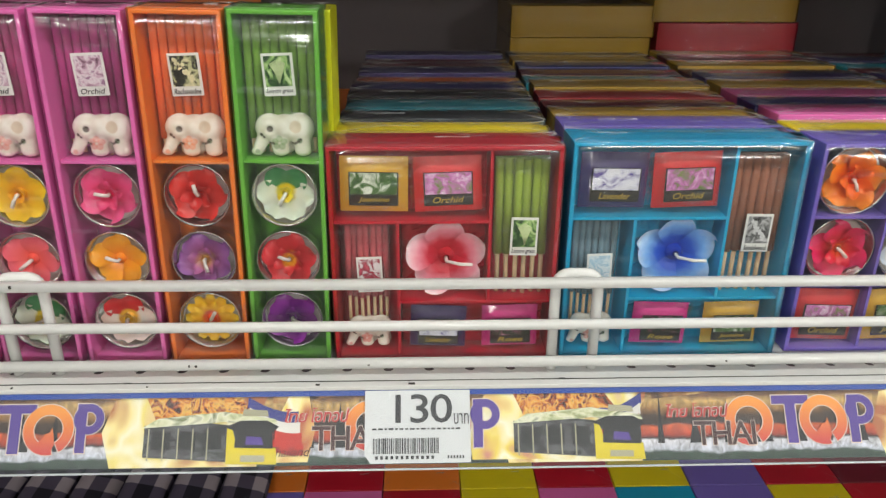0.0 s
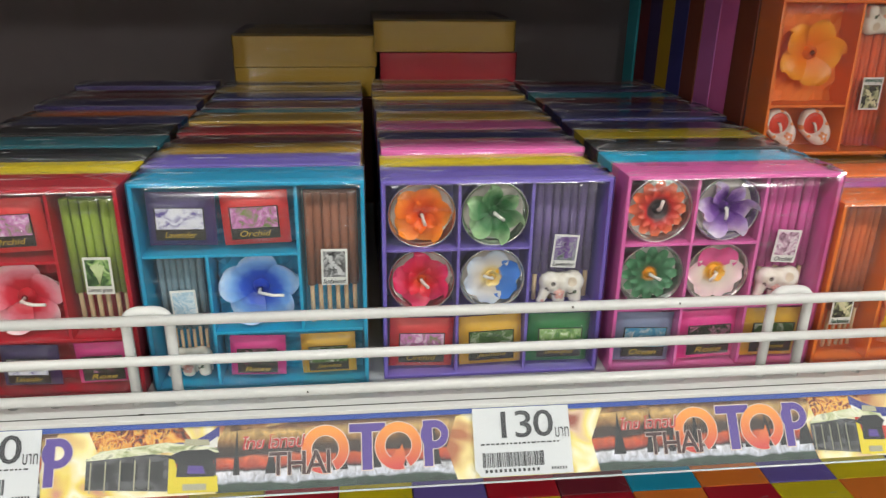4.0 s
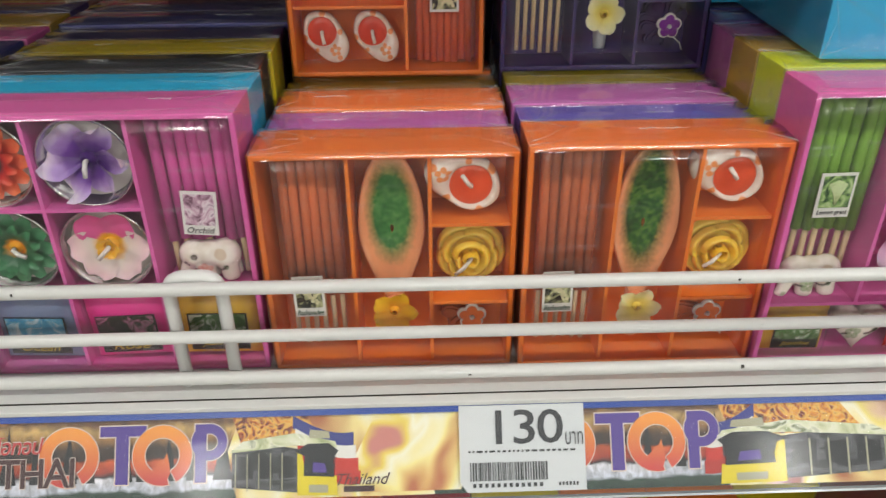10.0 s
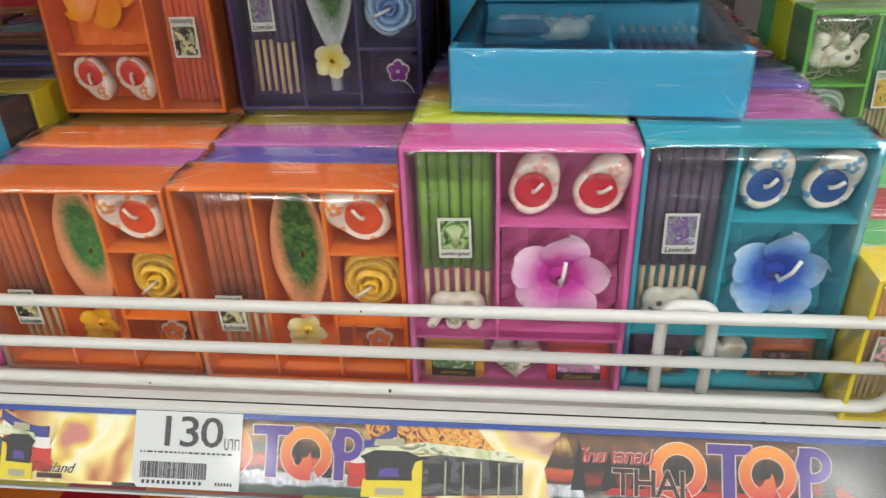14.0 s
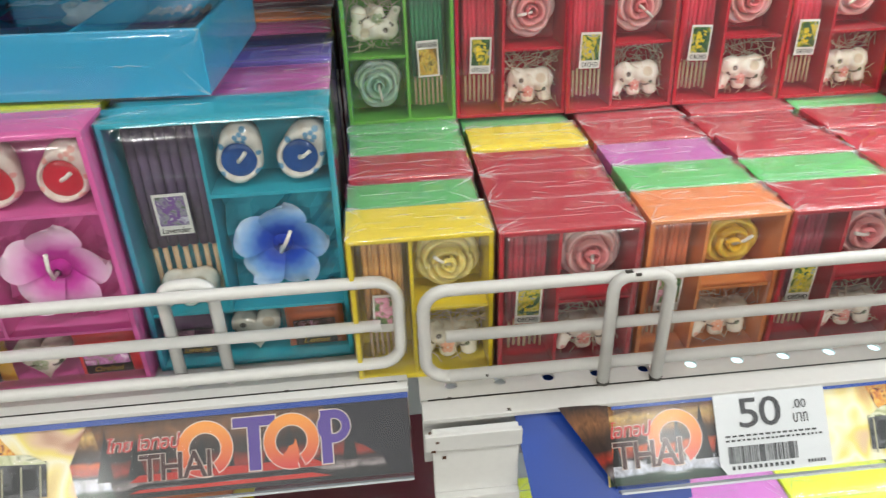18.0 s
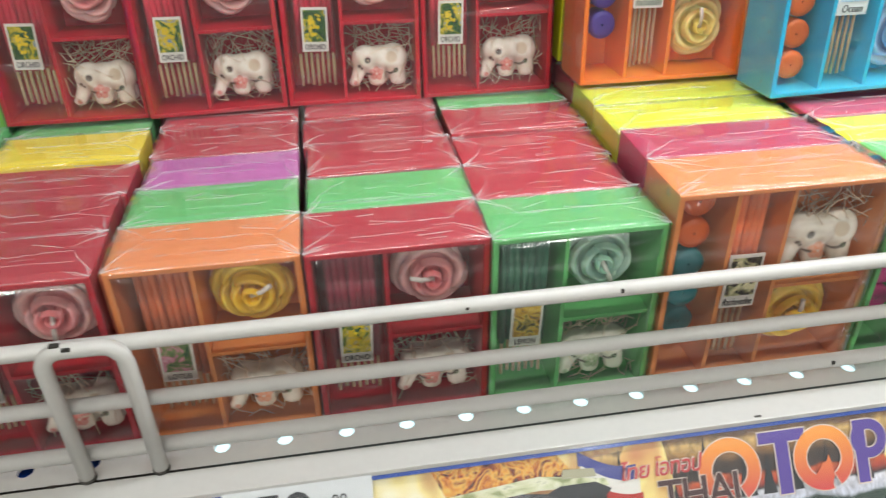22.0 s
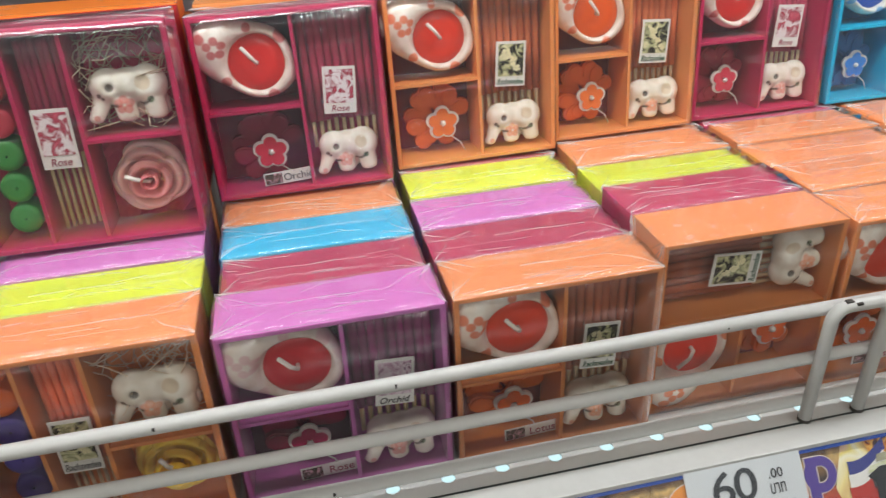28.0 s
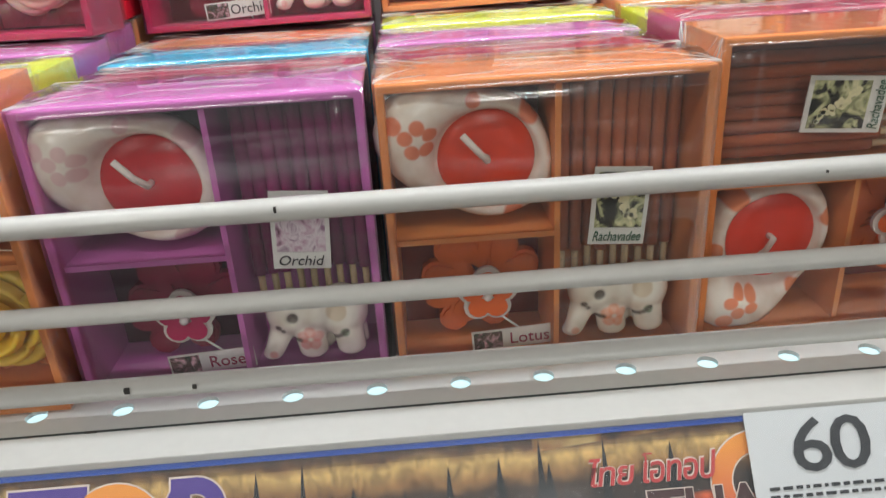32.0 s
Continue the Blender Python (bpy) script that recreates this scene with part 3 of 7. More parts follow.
def label_card(parent, x, z, w, h, pic, text, y=0.0045, turn=0.0, ink=None, shear=0.25, caps=False, flip=False):
    lab = part("label_card", box_bm(-w / 2, w / 2, 0, 0.0006, -h / 2, h / 2), PAPER, parent, "white paper label", pose(x, y, z, 0, turn + (180 if flip else 0), 0))
    pm = blotch("print_" + pic, PIC[pic], 150, 0.35)
    part("picture", slab(rect(-w * 0.42, w * 0.42, -h * 0.27, h * 0.44), -0.0003, 0.0003), pm, lab, "small printed flower picture")
    if text:
        words(text, h * (0.13 if not caps else 0.12), ink or INK, lab, pose(0, -0.0004, -h * 0.385), 0.0 if caps else shear, width=w * min(0.86, 0.11 * len(text) + 0.12))
    if pic in ("Rachavadee", "Lemon", "Lavender", "Sandalwood", "Yellow"):
        bm = bmesh.new()
        rr = random.Random(len(text) + int(x * 1e4))
        tone = PIC[pic][3] if pic != "Yellow" else lin(240, 216, 40)
        if pic == "Lavender":
            tone = lin(128, 92, 160)
        for k in range(14):
            s = k / 13
            cx, cz = (-0.25 + 0.5 * s) * w, (0.33 - 0.46 * s) * h
            if pic == "Lemon":
                a = (s - 0.5) * 0.9
                add_tube(bm, [(w * 0.02, -0.0005, -h * 0.2), (w * (0.03 + a * 0.25), -0.0005, h * 0.05), (w * a * 0.55, -0.0005, h * (0.36 - abs(a) * 0.2))], 0.0003, 4)
                continue
            if pic == "Lavender":
                cx, cz = rr.uniform(-0.16, 0.16) * w * (0.4 + s), (0.38 - 0.5 * s) * h
            if pic == "Yellow":
                cx, cz = rr.uniform(-0.25, 0.25) * w, rr.uniform(-0.18, 0.3) * h
            for q in range(2):
                ox, oz = rr.uniform(-0.07, 0.07) * w, rr.uniform(-0.05, 0.05) * h
                rad = w * rr.uniform(0.04, 0.075)
                ring = [bm.verts.new((cx + ox + rad * math.cos(t), -0.0005 - 0.00002 * k, cz + oz + rad * math.sin(t))) for t in (0, 1.05, 2.1, 3.14, 4.2, 5.2)]
                bm.faces.new(ring)
        part("printed_flower", bm, mat("print_tone_" + pic, tone, 0.4, vary=0.2), lab)
    return lab


SOAP = dict(Jasmine=(lin(206, 160, 40), [lin(40, 80, 30), lin(80, 120, 50), lin(236, 240, 226)]), Orchid=(lin(206, 44, 44), [lin(120, 150, 70), lin(206, 120, 190), lin(240, 220, 236)]),
            Lavender=(lin(62, 46, 100), [lin(236, 236, 240), lin(226, 226, 236), lin(90, 70, 150)]), Rose=(lin(206, 40, 130), [lin(30, 50, 36), lin(60, 60, 40), lin(236, 150, 190)]),
            Lemongrass=(lin(30, 120, 60), [lin(60, 130, 50), lin(150, 190, 110), lin(226, 236, 206)]), Ocean=(lin(110, 120, 150), [lin(50, 150, 206), lin(110, 190, 220), lin(226, 236, 240)]),
            Lotus=(lin(190, 90, 36), [lin(40, 30, 20), lin(120, 70, 50), lin(240, 170, 200)]), Dark=(lin(90, 40, 90), [lin(40, 30, 50), lin(110, 50, 90), lin(236, 180, 206)]))


def sachet(parent, x, z, w, h, scent, turn=0.0, y=0.006):
    """A small pillow pack of scented soap with a picture label."""
    color, pic = SOAP[scent]
    color = tuple(min(0.9, c * 1.25) for c in color[:3]) + (1,)
    body = mat("soap_" + scent, color, 0.45, bump=0.5, scale=70, vary=0.12)

    def pillow():
        bm = bmesh.new()
        n = 8
        for side in (0, 1):
            vs = [[bm.verts.new(((-0.5 + i / n) * w, (0.004 + (0.006 if side else -0.005) * (max(0.0, math.sin(math.pi * i / n)) * max(0.0, math.sin(math.pi * j / n))) ** 0.45), (-0.5 + j / n) * h)) for i in range(n + 1)] for j in range(n + 1)]
            for j in range(n):
                for i in range(n):
                    q = (vs[j][i], vs[j][i + 1], vs[j + 1][i + 1], vs[j + 1][i])
                    bm.faces.new(q if not side else q[::-1]).smooth = True
        return mesh_of("sachet", bm, body)
    s = link("soap_sachet", cached(("sachet", scent, round(w, 4), round(h, 4)), pillow), parent, pose(x, y, z, 0, turn, 0), "pillow pack of scented soap")
    part("label", slab(rect(-w * 0.36, w * 0.36, -h * 0.34, h * 0.26), -0.0019, 0.0006), mat("label_dark", lin(34, 30, 24), 0.4), s)
    part("picture", slab(rect(-w * 0.34, w * 0.34, -h * 0.13, h * 0.25), -0.0023, 0.0004), blotch("soap_" + scent, pic, 130, 0.35), s)
    words("Lavender" if scent == "Dark" else scent, h * 0.11, GOLD, s, pose(0, -0.0022, -h * 0.235), 0.3, width=w * 0.46)
    bm = bmesh.new()
    rnd = random.Random(int(x * 1e5) + 7)
    n = 7
    vs = [[bm.verts.new(((-0.56 + 1.12 * i / n) * w, -0.0026 - 0.0022 * rnd.random() * (0 < i < n) + (0.005 if i in (0, n) else 0), (-0.6 + 1.2 * j / n) * h)) for i in range(n + 1)] for j in range(n + 1)]
    for j in range(n):
        for i in range(n):
            bm.faces.new((vs[j][i], vs[j][i + 1], vs[j + 1][i + 1], vs[j + 1][i]))
    part("plastic_wrap", bm, film("pack_film", 1.2, 160.0, 0.012), s, "crinkled clear wrap").visible_shadow = False
    return s


def ceramic(tint):
    """Glazed white ceramic with hand-painted petals and dark brush strokes; shade of ear dent and hole is coloured in.
    """
    key = ("ceramic", tint)
    if key in MATS:
        return MATS[key]
    m = bpy.data.materials.new("glazed_ceramic")
    m.use_nodes = True
    nt = m.node_tree
    n, l = nt.nodes, nt.links
    p = n["Principled BSDF"]
    p.inputs["Roughness"].default_value = 0.16
    p.inputs["Coat Weight"].default_value = 0.5
    tc = n.new("ShaderNodeTexCoord")

    def spot(cx, cz, r, soft=0.0008):
        s = n.new("ShaderNodeSeparateXYZ")
        l.new(tc.outputs["Object"], s.inputs[0])
        c = n.new("ShaderNodeCombineXYZ")
        l.new(s.outputs["X"], c.inputs["X"])
        l.new(s.outputs["Z"], c.inputs["Z"])
        d = n.new("ShaderNodeVectorMath")
        d.operation = "DISTANCE"
        d.inputs[1].default_value = (cx, 0, cz)
        l.new(c.outputs[0], d.inputs[0])
        r_ = n.new("ShaderNodeMapRange")
        r_.inputs["From Min"].default_value = r + soft
        r_.inputs["From Max"].default_value = r
        l.new(d.outputs["Value"], r_.inputs["Value"])
        return r_.outputs[0]

    ns = n.new("ShaderNodeTexNoise")
    ns.inputs["Scale"].default_value = 120
    l.new(tc.outputs["Object"], ns.inputs["Vector"])
    base = n.new("ShaderNodeValToRGB")
    base.color_ramp.elements[0].color = lin(222, 214, 196)
    base.color_ramp.elements[1].color = lin(240, 236, 224)
    base.color_ramp.elements[0].position, base.color_ramp.elements[1].position = 0.3, 0.6
    l.new(ns.outputs["Fac"], base.inputs[0])
    col = base.outputs[0]
    dark, leaf = lin(70, 60, 54), lin(92, 120, 84)
    # first two spots paint shade: tan in the ear dent, dark in the hole
    marks = [(0.0072, 0.0042, 0.0030, lin(214, 196, 168)), (-0.0072, 0.0030, 0.0014, dark), (-0.0122, -0.0004, 0.0007, dark), (-0.0108, -0.0018, 0.0004, dark)]
    marks += [(-0.0022 + 0.0026 * math.cos(a), -0.0050 + 0.0024 * math.sin(a), 0.0015, tint) for a in (0.3, 1.6, 2.8, 4.0, 5.3)]
    marks += [(0.0094, -0.0036, 0.0011, leaf)] + [(0.0045 + 0.0011 * k, -0.0058 + 0.0002 * k * k * 0.6, 0.00035, dark) for k in range(6)]
    marks += [(-0.0078 + 0.0011 * k, -0.0056 + 0.0001 * k, 0.00035, dark) for k in range(3)] + [(-0.0150, -0.0102, 0.0010, tint)]
    for cx, cz, r, c in marks:
        mx = n.new("ShaderNodeMixRGB")
        mx.inputs["Color2"].default_value = c
        dim = n.new("ShaderNodeMath")
        dim.operation = "MULTIPLY"
        dim.inputs[1].default_value = 0.62 if c == tint else 0.85
        l.new(spot(cx, cz, r), dim.inputs[0])
        l.new(dim.outputs[0], mx.inputs["Fac"])
        l.new(col, mx.inputs["Color1"])
        col = mx.outputs[0]
    l.new(col, p.inputs["Base Color"])
    MATS[key] = m
    return m


def elephant_mesh():
    """A small rounded elephant facing left, one body."""
    bm = bmesh.new()

    def blob(x, y, z, rx, ry, rz, rot=0.0):
        bmesh.ops.create_icosphere(bm, subdivisions=3, radius=1.0, matrix=Matrix.Translation((x, y, z)) @ Matrix.Rotation(rot, 4, "Y") @ Matrix.Diagonal((rx, ry, rz, 1)))
    u = 0.001
    blob(-8.2 * u, 0, 2.6 * u, 8.8 * u, 7.6 * u, 8.4 * u)
    blob(0.5 * u, 0, 3.0 * u, 10 * u, 7.8 * u, 7.6 * u)
    blob(8.8 * u, 0, 2.2 * u, 8.8 * u, 8 * u, 9.4 * u)
    for i in range(6):
        q = i / 5
        blob((-11.5 - 3.6 * q) * u, (-1 - 2.5 * q) * u, (-2.5 - 7.5 * q) * u, (4.6 - 1.2 * q) * u, (4.4 - 1.0 * q) * u, 3.3 * u)
    blob(-15.6 * u, -3.6 * u, -10.6 * u, 3.7 * u, 3.2 * u, 2.6 * u)
    for lx, ly in ((-2.6, -3.0), (-0.5, 3.0), (10.2, -2.6), (11, 3)):
        for i in range(4):
            blob((lx + 0.2 * i) * u, ly * u, (-4.4 - 2.0 * i) * u, 5.2 * u, 4.4 * u, 3.2 * u)
    me = bpy.data.meshes.new("elephant")
    bm.to_mesh(me)
    bm.free()
    ob = new("elephant", me)
    rm = ob.modifiers.new("remesh", "REMESH")
    rm.mode, rm.voxel_size = "VOXEL", 0.0009
    sm = ob.modifiers.new("smooth", "SMOOTH")
    sm.factor, sm.iterations = 0.6, 5
    out = bpy.data.meshes.new_from_object(ob.evaluated_get(bpy.context.evaluated_depsgraph_get()))
    bpy.data.objects.remove(ob)
    for v in out.vertices:
        if v.co.y < 0:
            for cx, cz, r, deep in ((-0.0072, 0.0030, 0.0018, 0.0022), (0.0072, 0.0045, 0.0040, 0.0024)):
                v.co.y += deep * math.exp(-((v.co.x - cx) ** 2 + (v.co.z - cz) ** 2) / r ** 2)
    out.shade_smooth()
    return out


ELEPHANT = elephant_mesh()
TINTS = dict(pink=lin(216, 120, 110), red=lin(206, 60, 52), orange=lin(230, 130, 80), green=lin(120, 150, 96), blue=lin(110, 160, 190))


def elephant(parent, x, z, tint="pink", s=1.0, flip=False, turn=0.0, y=0.012, upside=False):
    def make():
        me = ELEPHANT.copy()
        me.materials.append(ceramic(TINTS[tint]))
        return me
    me = cached(("elephant", tint), make)
    return link("ceramic_elephant", me, parent, pose(x, y, z, 0, turn + (180 if upside else 0), 0) @ Matrix.Diagonal((-1.07 * s if flip else 1.07 * s, s, 1.07 * s, 1)), "small white glazed elephant with painted petals")


def tear(a, tip=0.80):
    """Outline of a bird bowl seen from above, its head at the angle 0 and a short tail opposite."""
    return 1 + tip * max(0.0, math.cos(a)) ** 3.4 + 0.12 * max(0.0, -math.cos(a)) ** 6


def bird(parent, x, z, r, wax, spots, turn=130.0, y=0.016):
    """A glazed bird-shaped bowl filled with wax, its opening to the front, petals painted on the head."""
    key = ("birdmat", spots, round(r, 4))
    if key not in MATS:
        m = bpy.data.materials.new("painted_bowl")
        m.use_nodes = True
        n, l = m.node_tree.nodes, m.node_tree.links
        p = n["Principled BSDF"]
        p.inputs["Roughness"].default_value = 0.13
        p.inputs["Coat Weight"].default_value = 0.5
        tc = n.new("ShaderNodeTexCoord")
        ns = n.new("ShaderNodeTexNoise")
        ns.inputs["Scale"].default_value = 130
        l.new(tc.outputs["Object"], ns.inputs["Vector"])
        base = n.new("ShaderNodeValToRGB")
        base.color_ramp.elements[0].color, base.color_ramp.elements[0].position = lin(226, 212, 196), 0.3
        base.color_ramp.elements[1].color, base.color_ramp.elements[1].position = lin(242, 236, 226), 0.6
        l.new(ns.outputs["Fac"], base.inputs[0])
        col = base.outputs[0]
        tone = lin(*spots)
        petals = [(1.16 + 0.2 * math.cos(a), 0.05 + 0.2 * math.sin(a), 0.10, tone) for a in (0.2, 1.5, 2.7, 4.0, 5.2)]
        petals += [(-0.75, 0.62, 0.14, tone), (-0.3, -0.95, 0.16, tone), (0.55, 0.80, 0.12, tone), (0.6, -0.78, 0.10, tone), (1.6, 0.0, 0.12, tone)]
        for cx, cz, rr, c in petals:
            d = n.new("ShaderNodeVectorMath")
            d.operation = "DISTANCE"
            flat = n.new("ShaderNodeVectorMath")
            flat.operation = "MULTIPLY"
            flat.inputs[1].default_value = (1, 0, 1)
            l.new(tc.outputs["Object"], flat.inputs[0])
            l.new(flat.outputs[0], d.inputs[0])
            d.inputs[1].default_value = (cx * r, 0, cz * r)
            w = n.new("ShaderNodeMapRange")
            w.inputs["From Min"].default_value, w.inputs["From Max"].default_value = rr * r * 1.35, rr * r
            w.inputs["To Max"].default_value = 0.85
            l.new(d.outputs["Value"], w.inputs["Value"])
            mx = n.new("ShaderNodeMixRGB")
            mx.inputs["Color2"].default_value = c
            l.new(w.outputs[0], mx.inputs["Fac"])
            l.new(col, mx.inputs["Color1"])
            col = mx.outputs[0]
        l.new(col, p.inputs["Base Color"])
        MATS[key] = m

    def bowl():
        bm = bmesh.new()
        rings = []
        for rad, yy, shape in ((0.3, 0.45, 1), (0.75, 0.3, 1), (1.0, -0.1, 1), (1.03, -0.4, 1), (0.98, -0.58, 1), (0.92, -0.68, 0.8), (0.86, -0.72, 0.35), (0.80, -0.66, 0.08), (0.77, -0.5, 0), (0.001, -0.46, 0)):
            ring = []
            for k in range(44):
                a = 2 * math.pi * k / 44
                o = 1 + (tear(a) - 1) * shape
                lift = 0.30 * max(0.0, math.cos(a)) ** 4 * (1 if -0.75 < yy < -0.3 and shape > 0.3 else 0)
                ring.append(bm.verts.new((r * rad * o * math.cos(a), r * (yy - lift), r * rad * o * math.sin(a) * (1 + 0.03 * math.sin(3 * a)))))
            rings.append(ring)
        for p, q in zip(rings, rings[1:]):
            for k in range(44):
                bm.faces.new((p[k], q[k], q[(k + 1) % 44], p[(k + 1) % 44])).smooth = True
        bm.faces.new(rings[-1])
        return mesh_of("bowl", bm, MATS[key])
    b = link("bird_candle", cached(("bird", round(r, 4), spots), bowl), parent, pose(x, y, z, 0, -turn, 0), "white glazed bird-shaped candle bowl with painted petals")

    def pool():
        bm = bmesh.new()
        add_lathe(bm, [(r * 0.78, -r * 0.5), (r * 0.74, -r * 0.56), (r * 0.4, -r * 0.54), (0.001, -r * 0.53)], 28)
        return mesh_of("wax", bm, mat("wax_" + str(wax), lin(*wax), 0.3, bump=0.1, vary=0.1, sss=0.2))
    link("wax", cached(("pool", round(r, 4), wax), pool), b)
    part("eye", tube_bm([(r * 1.32, -r * 0.6, r * 0.34), (r * 1.32, -r * 0.84, r * 0.34)], r * 0.05, 8), INK, b)
    part("wick", tube_bm([(0, -r * 0.5, 0), (0, -r * 0.7, 0), (r * 0.2, -r * 0.85, -r * 0.1), (r * 0.55, -r * 0.85, -r * 0.25)], 0.0011, 6), WICK, b)
    return b


def spoon_mat(w, h, shade, outer):
    """Pale wax with a speckled green middle that fades outwards."""
    key = ("spoon", round(w, 4), round(h, 4), shade, outer)
    if key in MATS:
        return MATS[key]
    m = bpy.data.materials.new("leaf_wax")
    m.use_nodes = True
    n, l = m.node_tree.nodes, m.node_tree.links
    p = n["Principled BSDF"]
    p.inputs["Roughness"].default_value = 0.3
    tc = n.new("ShaderNodeTexCoord")
    mp = n.new("ShaderNodeMapping")
    rz = 0.25 if shade == "light" else 0.32
    mp.inputs["Scale"].default_value = (1 / (w * 0.34), 0, 1 / (h * rz))
    mp.inputs["Location"].default_value = (0, 0, -0.69 / rz)
    l.new(tc.outputs["Object"], mp.inputs["Vector"])
    ln = n.new("ShaderNodeVectorMath")
    ln.operation = "LENGTH"
    l.new(mp.outputs[0], ln.inputs[0])
    ns = n.new("ShaderNodeTexNoise")
    ns.inputs["Scale"].default_value = 520
    ns.inputs["Detail"].default_value = 4
    l.new(tc.outputs["Object"], ns.inputs["Vector"])
    slow = n.new("ShaderNodeTexNoise")
    slow.inputs["Scale"].default_value = 130
    slow.inputs["Detail"].default_value = 3
    l.new(tc.outputs["Object"], slow.inputs["Vector"])
    both = n.new("ShaderNodeMath")
    both.operation = "ADD"
    l.new(ns.outputs["Fac"], both.inputs[0])
    l.new(slow.outputs["Fac"], both.inputs[1])
    cr = n.new("ShaderNodeValToRGB")
    g = ((42, 112, 52), (62, 136, 66), (94, 158, 84)) if shade == "light" else ((20, 66, 24), (42, 104, 36), (96, 142, 52))
    cr.color_ramp.elements.new(0.5)
    for e, pos, c in zip(cr.color_ramp.elements, (0.36, 0.5, 0.64), g):
        e.position, e.color = pos, lin(*c)
    half = n.new("ShaderNodeMath")
    half.operation = "MULTIPLY"
    half.inputs[1].default_value = 0.5
    l.new(both.outputs[0], half.inputs[0])
    l.new(half.outputs[0], cr.inputs[0])
    ma = n.new("ShaderNodeMath")
    ma.operation = "MULTIPLY_ADD"
    ma.inputs[1].default_value = 0.22
    l.new(both.outputs[0], ma.inputs[0])
    l.new(ln.outputs["Value"], ma.inputs[2])
    mr = n.new("ShaderNodeMapRange")
    mr.inputs["From Min"].default_value, mr.inputs["From Max"].default_value = 0.95, 1.4
    l.new(ma.outputs[0], mr.inputs["Value"])
    mx = n.new("ShaderNodeMixRGB")
    l.new(mr.outputs[0], mx.inputs["Fac"])
    l.new(cr.outputs[0], mx.inputs["Color1"])
    mx.inputs["Color2"].default_value = lin(*outer)
    l.new(mx.outputs[0], p.inputs["Base Color"])
    MATS[key] = m
    return m


def spoon(parent, x, z0, z1, w, shade="light", y=0.014, outer=(244, 168, 120)):
    """A leaf-shaped wax spoon with a speckled green middle and a blossom on its stem."""
    h = z1 - z0

    def outline(k, f=1.0):
        pts = []
        for i in range(40):
            a = 2 * math.pi * i / 40
            t = math.sin(a)
            narrow = 1.0 if t > 0 else 1 - 0.62 * (-t) ** 1.4
            pts.append((w * 0.5 * f * math.cos(a) * narrow, h * (0.60 + 0.40 * f * t)))
        return pts

    bm = bmesh.new()
    rings = []
    for f, yy in ((0.9, 0.006), (1.0, 0.0), (0.96, -0.002), (0.82, 0.0005), (0.5, 0.003), (0.05, 0.0035)):
        rings.append([bm.verts.new((px, yy, pz)) for px, pz in outline(0, f)])
    for a, b in zip(rings, rings[1:]):
        for k in range(40):
            bm.faces.new((a[k], b[k], b[(k + 1) % 40], a[(k + 1) % 40])).smooth = True
    add_tube(bm, [(0, 0.001, h * 0.26), (0, 0.001, h * 0.02)], [w * 0.16, w * 0.11], 10)
    s = part("leaf_spoon", bm, spoon_mat(w, h, shade, outer), parent, "leaf-shaped spoon of pale wax", pose(x, y, z0))
    flower(s, 0.0, h * 0.205, -0.004, "plumeria_small", w * 0.37, DYE["creamy" if shade != "light" else "yellow"], 20, name="wax_blossom", wick=False)
    return s


def disc(parent, x, z, r, color, y=0.012):
    def make():
        bm = bmesh.new()
        add_lathe(bm, [(r * 0.98, 0.012), (r, 0.0), (r * 0.96, -0.0008), (r * 0.6, -0.001), (0.0005, -0.001)], 24)
        return mesh_of("disc_candle", bm, mat("discwax_" + str(color), lin(*color), 0.4, bump=0.15, vary=0.1, sss=0.15))
    return link("disc_candle", cached(("disc", round(r, 5), color), make), parent, pose(x, y, z), "small round coloured wax disc")


def straw(parent, x0, x1, z0, z1, seed, n=60, y0=0.006, y1=0.026):
    n = int(n * 1.5)
    bm = bmesh.new()
    rnd = random.Random(seed)
    for _ in range(n):
        cx, cz, cy = rnd.uniform(x0, x1), rnd.uniform(z0, z1), rnd.uniform(y0, y1)
        a, ln = rnd.uniform(0, 6.28), rnd.uniform(0.008, 0.02)
        pts = []
        for t in (-0.5, 0, 0.5):
            px = min(max(cx + ln * t * math.cos(a) + rnd.uniform(-1, 1) * 0.001, x0), x1)
            pz = min(max(cz + ln * t * math.sin(a) + rnd.uniform(-1, 1) * 0.0015, z0), z1)
            pts.append((px, cy + rnd.uniform(-1, 1) * 0.002, pz))
        add_tube(bm, pts, 0.00031, 3, caps=False)
    ob = part("straw_nest", bm, STRAW, parent, "shredded pale straw packing")
    ob["kind"] = "stuff"


def heart_pts(s, n=22):
    out = []
    for i in range(n):
        t = 2 * math.pi * i / n
        out.append((s * 16 * math.sin(t) ** 3 / 17, s * (13 * math.cos(t) - 5 * math.cos(2 * t) - 2 * math.cos(3 * t) - math.cos(4 * t)) / 17))
    return out


